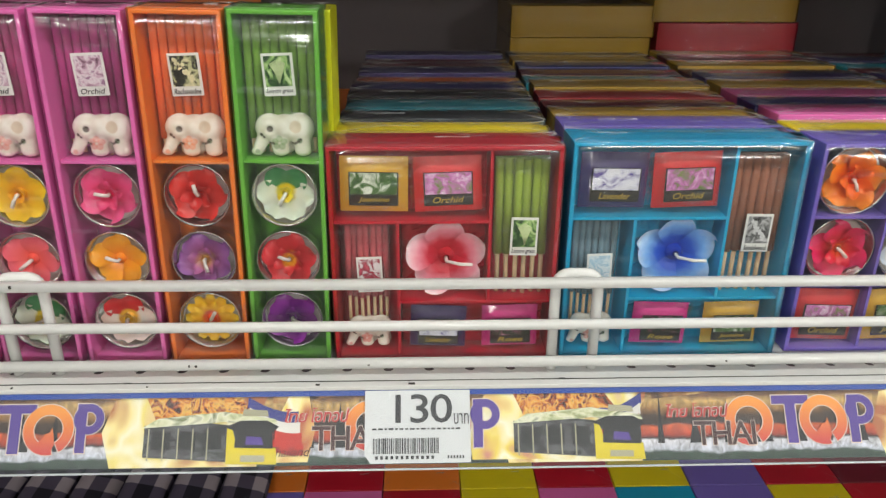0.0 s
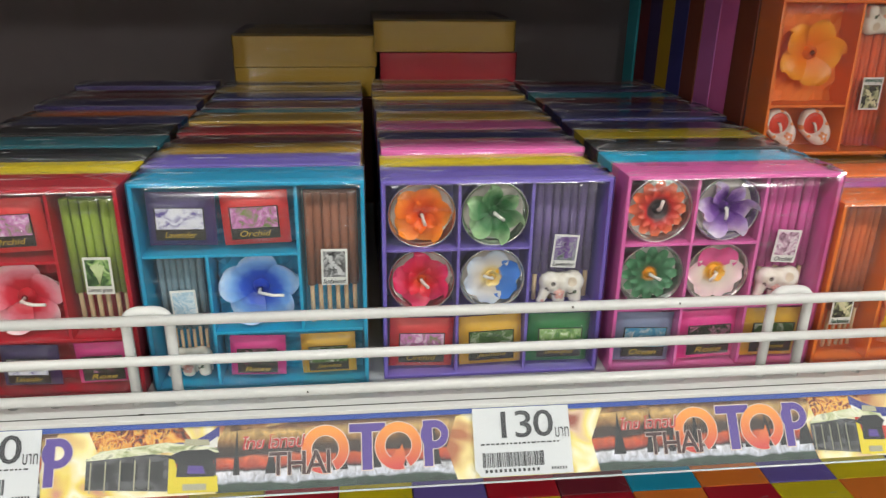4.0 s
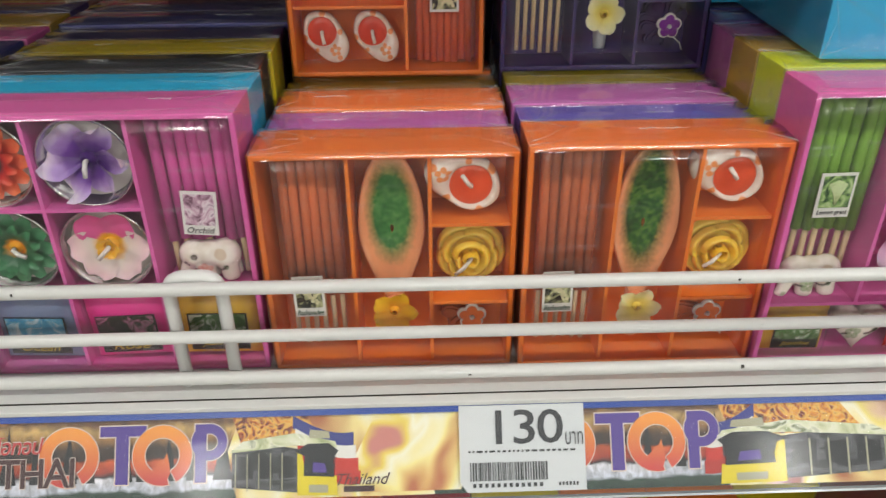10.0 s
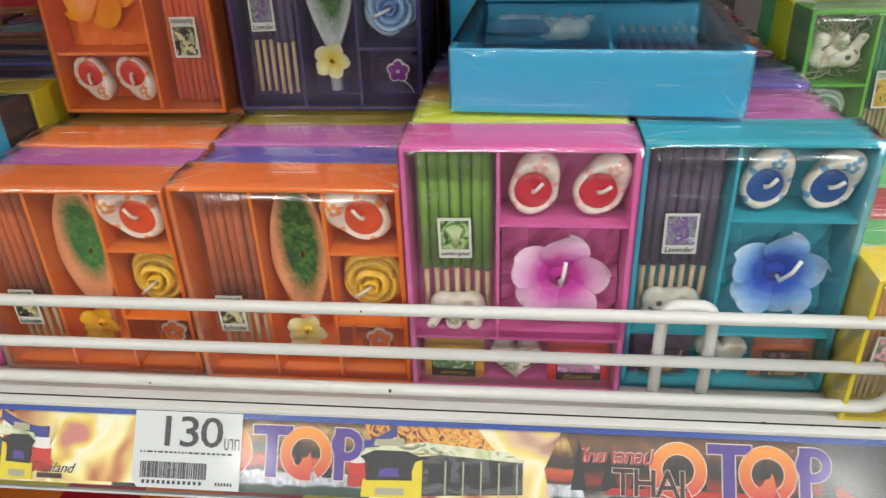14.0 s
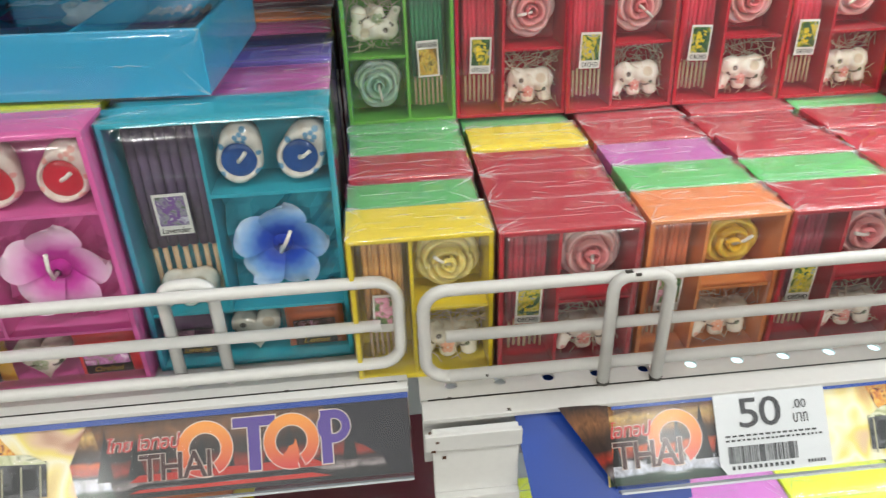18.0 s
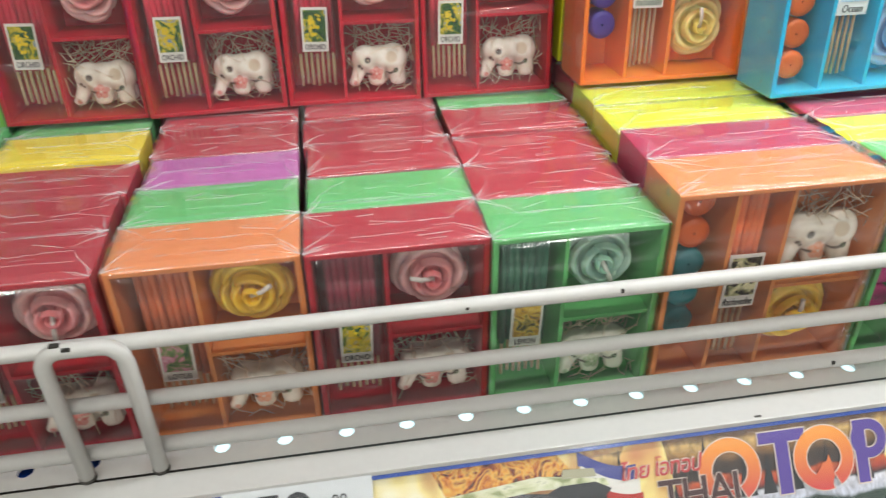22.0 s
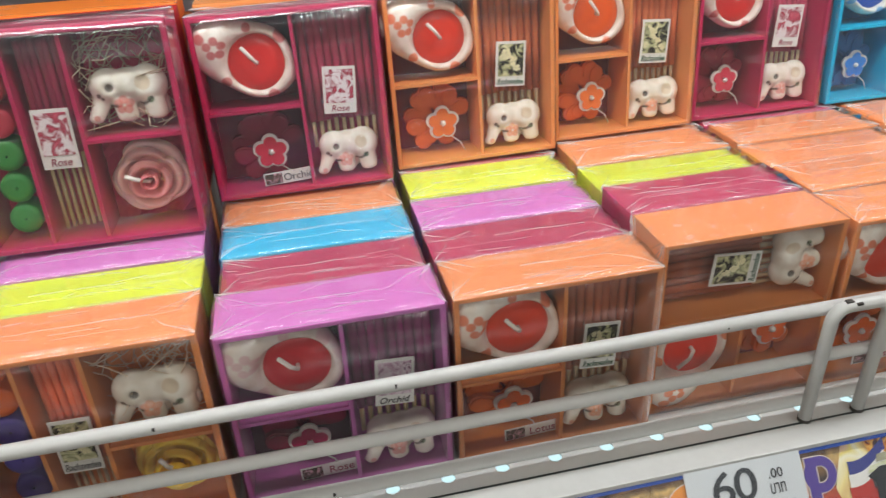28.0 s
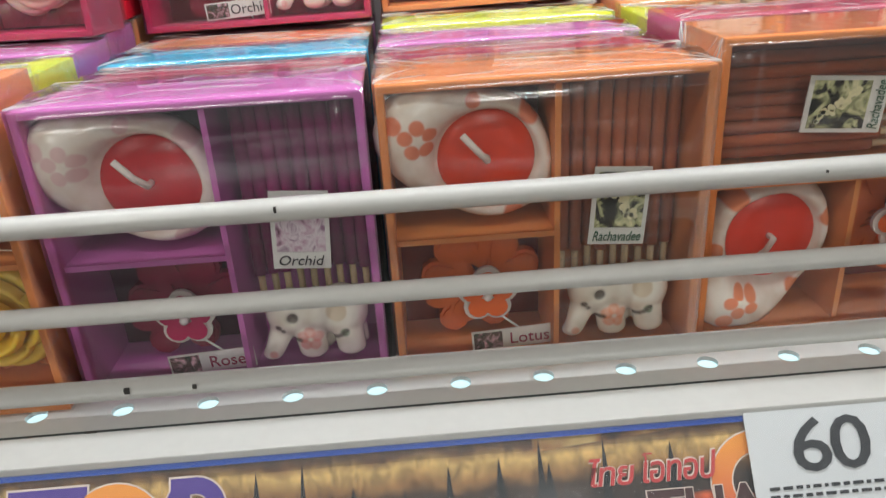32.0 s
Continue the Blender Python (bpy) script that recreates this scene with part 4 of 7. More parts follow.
def potpourri(parent, x0, x1, z0, z1, color, y=0.02, fx=0.62, fz=0.42, ornament=None, thread=True):
    """Heart-shaped scented pieces in a fan, with a felt blossom on a thread."""
    cx, cz, w = x0 + (x1 - x0) * fx, z0 + (z1 - z0) * fz, x1 - x0
    mt = mat("clay_" + str(color), lin(*color), 0.75, bump=0.4, scale=120, vary=0.14)
    s = w * 0.24

    def heart():
        bm = slab(heart_pts(s), 0.0, 0.005)
        bmesh.ops.bevel(bm, geom=[e for e in bm.edges if abs(e.verts[0].co.y - e.verts[1].co.y) < 1e-6 and e.verts[0].co.y < 0.001], offset=0.0012, segments=2, affect="EDGES")
        return mesh_of("heart", bm, mt)
    me = cached(("heart", color, round(s, 5)), heart)
    for k, (ang, d) in enumerate(((62, 1.25), (8, 1.35), (-48, 1.2), (118, 1.2), (170, 1.0))):
        a = radians(ang)
        hx, hz = cx - math.sin(a) * w * 0.23 * d, cz + math.cos(a) * w * 0.23 * d
        hx = min(max(hx, x0 + s), x1 - s)
        hz = min(max(hz, z0 + s), z1 - s * 0.8)
        link("scented_heart", me, parent, pose(hx, y - 0.0014 * k, hz, 0, -ang, 0))
    oc = ornament or color
    R = w * 0.215
    bm = bmesh.new()
    for k in range(5):
        a = 0.3 + k * 1.2566
        ring = [bm.verts.new((R * 0.56 * math.cos(a) + R * 0.48 * math.cos(t), 0, R * 0.56 * math.sin(a) + R * 0.48 * math.sin(t))) for t in [2 * math.pi * i / 14 for i in range(14)]]
        ring2 = [bm.verts.new((v.co.x, -0.0016 + 0.00012 * k, v.co.z)) for v in ring]
        bm.faces.new(ring2)
        for i in range(14):
            bm.faces.new((ring[i], ring[(i + 1) % 14], ring2[(i + 1) % 14], ring2[i]))
    bmesh.ops.recalc_face_normals(bm, faces=bm.faces)
    o = part("felt_blossom", bm, mat("white_felt", lin(236, 230, 222), 0.9, bump=0.5, vary=0.05), parent, "felt blossom with a white edge", pose(cx, y - 0.009, cz))
    bm = bmesh.new()
    for k in range(5):
        a = 0.3 + k * 1.2566
        bm.faces.new([bm.verts.new((R * 0.52 * math.cos(a) + R * 0.37 * math.cos(t), -0.0021 - 0.0001 * k, R * 0.52 * math.sin(a) + R * 0.37 * math.sin(t))) for t in [2 * math.pi * i / 12 for i in range(12)]])
    part("petals", bm, mat("felt_" + str(oc), lin(*oc), 0.8, bump=0.4, vary=0.1), o)
    bm = bmesh.new()
    bmesh.ops.create_icosphere(bm, subdivisions=2, radius=R * 0.16, matrix=Matrix.Translation((0, -0.003, 0)))
    part("bead", bm, PAPER, o, smooth=True)
    if thread:
        part("thread", tube_bm([(0, -0.001, -R * 0.2), (R * 0.5, -0.001, -R * 0.9), (R * 1.0, -0.0015, -R * 1.3), (R * 1.3, -0.001, -R * 1.9)], 0.0004, 5), PAPER, o)
    return o


def heart_stone(parent, x, z, s, tint="green", y=0.012):
    bm = slab(heart_pts(s), -0.004, 0.010)
    bmesh.ops.bevel(bm, geom=list(bm.edges), offset=s * 0.2, segments=3, affect="EDGES", clamp_overlap=True)
    return part("ceramic_heart", bm, ceramic(TINTS[tint]), parent, "white glazed heart with painted leaves", pose(x, y, z), smooth=True)


def tissue(parent, x0, x1, z0, z1, color, seed=1, y=0.022, amp=0.004):
    bm = bmesh.new()
    rnd = random.Random(seed)
    n = 9
    vs = [[bm.verts.new((x0 + (x1 - x0) * i / n, y - amp * rnd.random(), z0 + (z1 - z0) * j / n)) for i in range(n + 1)] for j in range(n + 1)]
    for j in range(n):
        for i in range(n):
            a, b, c, d = vs[j][i], vs[j][i + 1], vs[j + 1][i + 1], vs[j + 1][i]
            bm.faces.new((a, b, c))
            bm.faces.new((a, c, d))
    part("tissue_paper", bm, tissue_mat(color), parent, "crumpled coloured tissue")


# ---- the boxes ----
WALL = 0.0026


def crease_mat():
    m = bpy.data.materials.new("film_crease")
    m.use_nodes = True
    n, l = m.node_tree.nodes, m.node_tree.links
    p = n["Principled BSDF"]
    p.inputs["Base Color"].default_value = (0.9, 0.9, 0.9, 1)
    p.inputs["Roughness"].default_value = 0.12
    p.inputs["Alpha"].default_value = 0.3
    return m


CREASE = crease_mat()


def wrap_mesh(w, h, d, seed):
    """Cellophane round a box: slack over the open front, taut on the top, folded at the ends."""
    def make():
        bm = bmesh.new()
        rnd = random.Random(seed * 31 + int(w * 1e4))
        e = 0.0006
        n = 10
        vs = []
        for j in range(n + 1):
            row = []
            for i in range(n + 1):
                edge = i in (0, n) or j in (0, n)
                row.append(bm.verts.new((-w / 2 - e + (w + 2 * e) * i / n, -e - (0 if edge else rnd.random() * 0.0007 - 0.0002), -e * 0.2 + (h + 1.2 * e) * j / n)))
            vs.append(row)
        for j in range(n):
            for i in range(n):
                f = bm.faces.new((vs[j][i], vs[j][i + 1], vs[j + 1][i + 1], vs[j + 1][i]))
                f.smooth = True
        # top sheet with a lengthwise fold, joined to the front sheet
        ts = [vs[n]]
        for j in range(1, 7):
            row = []
            for i in range(n + 1):
                x = -w / 2 - e + (w + 2 * e) * i / n
                fold = 0.0009 * math.exp(-((j - 3) * 1.3) ** 2)
                row.append(bm.verts.new((x, -e + (d + 2 * e) * j / 6, h + e + fold + 0.0003 * rnd.random())))
            ts.append(row)
        for j in range(6):
            for i in range(n):
                f = bm.faces.new((ts[j][i], ts[j][i + 1], ts[j + 1][i + 1], ts[j + 1][i]))
                f.material_index, f.smooth = 1, True
        for i0 in (0, n):
            x = (-1 if i0 == 0 else 1) * (w / 2 + e)
            low = bm.verts.new((x, d + e, 0))
            q = [vs[0][i0], low] + [ts[j][i0] for j in range(6, 0, -1)] + [vs[j][i0] for j in range(n, 0, -1)]
            f = bm.faces.new(q if i0 else q[::-1])
            f.material_index = 1
        return mesh_of("wrap", bm, [FILM2, FILMTOP2] if 0.06 < w < 0.104 else [FILM, FILMTOP])
    return cached(("wrap", round(w, 4), round(h, 4), round(d, 4), seed), make)


def fold_mesh(w, h, d, seed, many=0.0):
    """Raised creases of the folded film on the top of a box, whitish to draw their glints."""
    many = many or (1.0 if 0.06 < w < 0.104 else 0.45)

    def make():
        bm = bmesh.new()
        rnd = random.Random(seed * 17 + int(w * 1e4) + 3)
        z = h + 0.0017
        for sgn in (-1, 1):
            x0 = sgn * (w / 2 + 0.0002)
            tip = (x0 - sgn * w * rnd.uniform(0.10, 0.26), d * rnd.uniform(0.35, 0.65), z)
            for yy in (d * rnd.uniform(0.02, 0.15), d * rnd.uniform(0.85, 0.98)):
                mid = (x0 + (tip[0] - x0) * 0.5 + rnd.uniform(-1, 1) * 0.002, (yy + tip[1]) / 2 + rnd.uniform(-1, 1) * 0.002, z)
                add_tube(bm, [(x0, yy, z - 0.0008), mid, tip], [many * rnd.uniform(0.0001, 0.0004), many * rnd.uniform(0.0001, 0.0003), 0.00004], 3, caps=False)
            # creases fanning out from the folded corners
            for yc in (0.0, d):
                for _ in range(int(2 + 3 * many)):
                    ang, ln = rnd.uniform(0.1, 1.45), w * rnd.uniform(0.05, 0.24)
                    ex, ey = x0 - sgn * ln * math.cos(ang), yc + (1 if yc == 0 else -1) * min(ln * math.sin(ang), d * 0.8)
                    mx, my = (x0 + ex) / 2 + rnd.uniform(-1, 1) * 0.0012, (yc + ey) / 2 + rnd.uniform(-1, 1) * 0.0012
                    add_tube(bm, [(x0, yc, z - 0.0008), (mx, my, z - 0.0004), (ex, ey, z - 0.0004)], [many * rnd.uniform(0.0001, 0.00028), many * rnd.uniform(0.00006, 0.0003), 0.00003], 3, caps=False)
            for _ in range(int(4 * many)):
                a, xx = rnd.uniform(0.05, 0.95) * d, x0 - sgn * w * rnd.uniform(0.0, 0.4)
                add_tube(bm, [(xx, a, z - 0.0006), (xx - sgn * w * rnd.uniform(0.05, 0.2), a + rnd.uniform(-1, 1) * d * 0.12, z - 0.0002)], many * rnd.uniform(0.00006, 0.00026), 3, caps=False)
        for yc in (0.5, rnd.uniform(0.2, 0.35), rnd.uniform(0.65, 0.85))[:2 if many == 1 else 1]:
            a, b = sorted((rnd.uniform(0.05, 0.5), rnd.uniform(0.5, 0.95)))
            # sparse folds: the seam shrinks to a short pale stroke drawn as a glint
            if many < 1:
                a = rnd.uniform(0.05, 0.75)
                b = a + rnd.uniform(0.05, 0.2)
            line = [(-w / 2 + w * (a + (b - a) * i / 8), d * yc + rnd.uniform(-1, 1) * 0.0006, z + 0.0001) for i in range(9)]
            add_tube(bm, line, [0.00004 + (0.0003 if yc == 0.5 else 0.00018) * rnd.random() for _ in range(9)], 3, caps=False)
        # seam of the front sheet along the upper edge
        line = [(-w / 2 + w * i / 10, -0.0004 + rnd.uniform(-1, 1) * 0.0004, h + 0.0008) for i in range(11)]
        add_tube(bm, line, [0.00002 + 0.0003 * many * rnd.random() ** 3 for _ in range(11)], 3, caps=False)
        return mesh_of("folds", bm, CREASE)
    return cached(("folds", round(w, 4), round(h, 4), round(d, 4), seed, many), make)


def tray_mesh(w, h, d, c):
    def make():
        bm = bmesh.new()
        t = WALL
        o = [[bm.verts.new((sx * w / 2, yy, zz)) for sx, zz in ((-1, 0), (1, 0), (1, h), (-1, h))] for yy in (0.0, d)]
        q = [[bm.verts.new((sx * (w / 2 - t), yy, zz)) for sx, zz in ((-1, t), (1, t), (1, h - t), (-1, h - t))] for yy in (0.0, d - t)]
        outer = []
        for k in range(4):
            j = (k + 1) % 4
            outer.append(bm.faces.new((o[0][k], o[1][k], o[1][j], o[0][j])))
            bm.faces.new((o[0][j], q[0][j], q[0][k], o[0][k]))
            bm.faces.new((q[0][k], q[0][j], q[1][j], q[1][k]))
        bm.faces.new(o[1])
        bm.faces.new(q[1][::-1])
        bmesh.ops.recalc_face_normals(bm, faces=bm.faces)
        edges = {e for f in outer for e in f.edges} | {e for e in bm.edges if e.verts[0] in q[0] and e.verts[1] in q[0]}
        bmesh.ops.bevel(bm, geom=list(edges), offset=0.0007, segments=2, profile=0.6, affect="EDGES")
        return mesh_of("tray", bm, card(c))
    return cached(("tray", round(w, 4), round(h, 4), round(d, 4), c), make)


def gift_box(label, color, w, h, d, m, group="gift boxes on the shelf", wrap=True, seed=0):
    b = new("gift_box")
    b.empty_display_size = 0.02
    b.matrix_basis = m
    tagged(b, label, "gift box", group)
    link("tray", tray_mesh(w, h, d, color), b)
    if wrap:
        wr = link("cellophane_wrap", wrap_mesh(w, h, d, seed), b, label="clear glossy shrink film with folded creases")
        wr.visible_shadow = False
        link("film_fold", fold_mesh(w, h, d, seed), wr).visible_shadow = False
    return b


def div_v(b, color, u, v0, v1, w, h, d):
    x = -w / 2 + u * w
    part("divider", box_bm(x - 0.0009, x + 0.0009, 0.002, d - WALL, max(v0 * h, WALL), min(v1 * h, h - WALL)), card(color), b)


def div_h(b, color, v, u0, u1, w, h, d):
    z = v * h
    part("divider", box_bm(max(-w / 2 + u0 * w, -w / 2 + WALL), min(-w / 2 + u1 * w, w / 2 - WALL), 0.0022, d - WALL, z - 0.0009, z + 0.0009), card(color), b)


def plain_box(color, w, h, d, m, wrap=True, seed=0, label=None, group="stacked gift boxes"):
    def make():
        bm = box_bm(-w / 2, w / 2, 0.0, d, 0, h, bevel=0.0009)
        return mesh_of("carton", bm, card(color))
    b = new("gift_box")
    b.matrix_basis = m
    tagged(b, label or "closed %s cardboard gift box in clear film" % color, "gift box", group)
    link("carton", cached(("carton", color, round(w, 4), round(h, 4), round(d, 4)), make), b)
    if wrap:
        wr = link("cellophane_wrap", wrap_mesh(w, h, d, seed), b)
        wr.visible_shadow = False
        link("film_fold", fold_mesh(w, h, d, seed), wr).visible_shadow = False
    else:
        link("film_fold", fold_mesh(w, h, d, seed, 0.25), b).visible_shadow = False
    return b

# ---- the shop and the two shelf units ----
FLOOR1, FLOOR2 = 1.115, 1.1125
EDGE1, EDGE2 = 0.401, 0.3775
SEAM0, SEAM1 = 0.8845, 0.8905


def structure(name, bm, material, label):
    return tagged(part(name, bm, material), label, kind="structure")


structure("floor", box_bm(-4, 6, -8, 4, -0.1, 0), mat("floor_tile", lin(150, 146, 140), 0.3, bump=0.05, scale=3, vary=0.06), "pale polished shop floor")
structure("ceiling", box_bm(-4, 6, -8, 4, 3.0, 3.1), mat("ceiling_board", lin(226, 226, 222), 0.85, vary=0.03), "white shop ceiling")
structure("wall_north", box_bm(-4, 6, 3.9, 4, 0, 3.0), mat("wall_paint", lin(214, 212, 206), 0.8, vary=0.04), "plain pale wall")
structure("wall_south", box_bm(-4, 6, -8, -7.9, 0, 3.0), mat("wall_paint", lin(214, 212, 206), 0.8, vary=0.04), "plain pale wall")
structure("wall_west", box_bm(-4, -3.9, -7.9, 3.9, 0, 3.0), mat("wall_paint", lin(214, 212, 206), 0.8, vary=0.04), "plain pale wall")
structure("wall_east", box_bm(5.9, 6, -7.9, 3.9, 0, 3.0), mat("wall_paint", lin(214, 212, 206), 0.8, vary=0.04), "plain pale wall")
TUBE_GLOW = emitter("tube_glow", (1.0, 0.98, 0.94, 1), 6.0)
for lx, ly in LAMPS:
    fit_ob = new("ceiling_batten")
    fit_ob.matrix_basis = pose(lx, ly, LAMP_Z)
    tagged(fit_ob, "white ceiling batten with a fluorescent tube", "ceiling lamp", "ceiling battens")
    part("housing", box_bm(-0.62, 0.62, -0.05, 0.05, 0.0, 0.14, bevel=0.006), ENAMEL, fit_ob)
    part("tube", tube_bm([(-0.59, 0, -0.03), (0.59, 0, -0.03)], 0.013, 12), TUBE_GLOW, fit_ob)
    for s in (-1, 1):
        part("lamp_holder", box_bm(s * 0.6 - 0.012, s * 0.6 + 0.012, -0.016, 0.016, -0.045, 0.001), ENAMEL, fit_ob)


def shelf_unit(name, x0, x1, edge, zf, hole_y, hole0, hole1, label, paint, pitch=0.0254, shift=0.0):
    """A white steel shelf: folded front lip, a row of punched holes, deck and brackets."""
    s = new(name)
    tagged(s, label, "shelf", "shelf units")
    t = 0.0016
    r, half = 0.0034, 0.010 + (0.0037 if hole0 < 0 else 0.0)
    y0, y1 = hole_y - half, hole_y + half
    bm = bmesh.new()
    n = int((x1 - x0 - shift) / pitch)
    if shift:
        add_box(bm, x0, x0 + shift, y0, y1, zf - t, zf)
    for k in range(n):
        cx = x0 + shift + pitch * (k + 0.5)
        if not hole0 <= cx <= hole1:
            add_box(bm, cx - pitch / 2, cx + pitch / 2, y0, y1, zf - t, zf)
            continue
        outer, inner, low = [], [], []
        for i in range(16):
            a = 2 * math.pi * i / 16
            c, sn = math.cos(a), math.sin(a)
            q = 1 / max(abs(c), abs(sn))
            outer.append(bm.verts.new((cx + c * q * pitch / 2, hole_y + sn * q * half, zf)))
            inner.append(bm.verts.new((cx + c * r, hole_y + sn * r, zf)))
            low.append(bm.verts.new((cx + c * r, hole_y + sn * r, zf - t)))
        for i in range(16):
            j = (i + 1) % 16
            bm.faces.new((outer[i], outer[j], inner[j], inner[i]))
            bm.faces.new((inner[i], inner[j], low[j], low[i]))
    xe = x0 + shift + n * pitch
    add_box(bm, xe, x1, y0, y1, zf - t, zf)
    bmesh.ops.remove_doubles(bm, verts=bm.verts, dist=0.00005)
    part("punched_strip", bm, paint, s, "punched front strip")
    part("deck", box_bm(x0, x1, y1, 0.945, zf - t, zf), paint, s)
    bm = bmesh.new()
    add_box(bm, x0, x1, edge, y0 - 0.0016, zf - 0.0022, zf + 0.0006, 0.0006)
    add_box(bm, x0, x1, edge + 0.0066, edge + 0.0082, zf - 0.036, zf - 0.0024)
    part("front_lip", bm, paint, s)
    part("groove", box_bm(x0, x1, y0 - 0.0030, y0 + 0.0050, zf - 0.0034, zf - 0.0024), WORN, s)
    part("rear_fold", box_bm(x0, x1, 0.945, 0.9475, zf - 0.03, zf + 0.012), paint, s)
    for bx in (x0 + 0.004, x1 - 0.006):
        part("bracket", box_bm(bx, bx + 0.002, edge + 0.07, 0.944, zf - 0.05, zf - t - 0.0004), paint, s)
    # chipped paint along the lip
    rnd = random.Random(int(x0 * 100) + 5)
    bm = bmesh.new()
    for _ in range(9):
        cx, cy = rnd.uniform(max(x0, -0.5), min(x1, 2.0)), rnd.choice((edge + 0.002, y0 - 0.0016))
        ln = rnd.uniform(0.001, 0.004)
        add_box(bm, cx, cx + ln, cy - 0.0005, cy + rnd.uniform(0.0004, 0.0014), zf + 0.0006, zf + 0.0009)
    part("chipped_paint", bm, WORN, s, "small dark chips in the paint")["kind"] = "stuff"
    return s


X_LEFT, X_RIGHT = -0.95, 2.55
shelf_unit("display_shelf", X_LEFT, SEAM0, EDGE1, FLOOR1, 0.4222, X_LEFT, SEAM0, "white enamelled steel display shelf with punched front edge", ENAMEL)
shelf_unit("display_shelf", SEAM1, X_RIGHT, EDGE2, FLOOR2, 0.4035, SEAM1, X_RIGHT, "white enamelled steel display shelf with light showing through its holes", ENAMEL2, 0.0271, 0.0038)
# lower shelves
shelf_unit("display_shelf", X_LEFT, SEAM0, EDGE1 - 0.02, 0.770, 0.40, 9, 9, "white steel shelf below, filled with boxes", ENAMEL)
shelf_unit("display_shelf", SEAM1, X_RIGHT, EDGE2 - 0.02, 0.785, 0.38, 9, 9, "white steel shelf below, filled with boxes", ENAMEL)
structure("back_panel", box_bm(X_LEFT, X_RIGHT, 0.95, 0.965, 0.0, 1.95), DARKBACK, "dull grey back panel of the shelf unit")
structure("end_panel_west", box_bm(X_LEFT - 0.02, X_LEFT, 0.33, 0.965, 0.0, 1.95), DARKBACK, "grey end panel of the shelf unit")
structure("end_panel_east", box_bm(X_RIGHT, X_RIGHT + 0.02, 0.33, 0.965, 0.0, 1.95), DARKBACK, "grey end panel of the shelf unit")
structure("upper_shelf_1", box_bm(X_LEFT, SEAM0, 0.40, 0.949, 1.425, 1.455), ENAMEL, "white steel shelf above the boxes")
structure("upper_shelf_2", box_bm(SEAM1, X_RIGHT, 0.38, 0.949, 1.60, 1.63), ENAMEL, "white steel shelf high above the boxes")
structure("shelf_post", box_bm(SEAM0 - 0.012, SEAM1 + 0.012, 0.9, 0.9475, 1.13, 1.95), WORN, "steel upright between the shelf units")
structure("base_plinth", box_bm(X_LEFT, X_RIGHT, 0.38, 0.949, 0.0, 0.12), ENAMEL, "white plinth of the shelf unit")


def corner(p, q, r, steps=5):
    """Quarter bend from direction p to q around a point, as offsets."""
    return [(r * (1 - math.cos(i / steps * math.pi / 2)), r * math.sin(i / steps * math.pi / 2)) for i in range(steps + 1)]


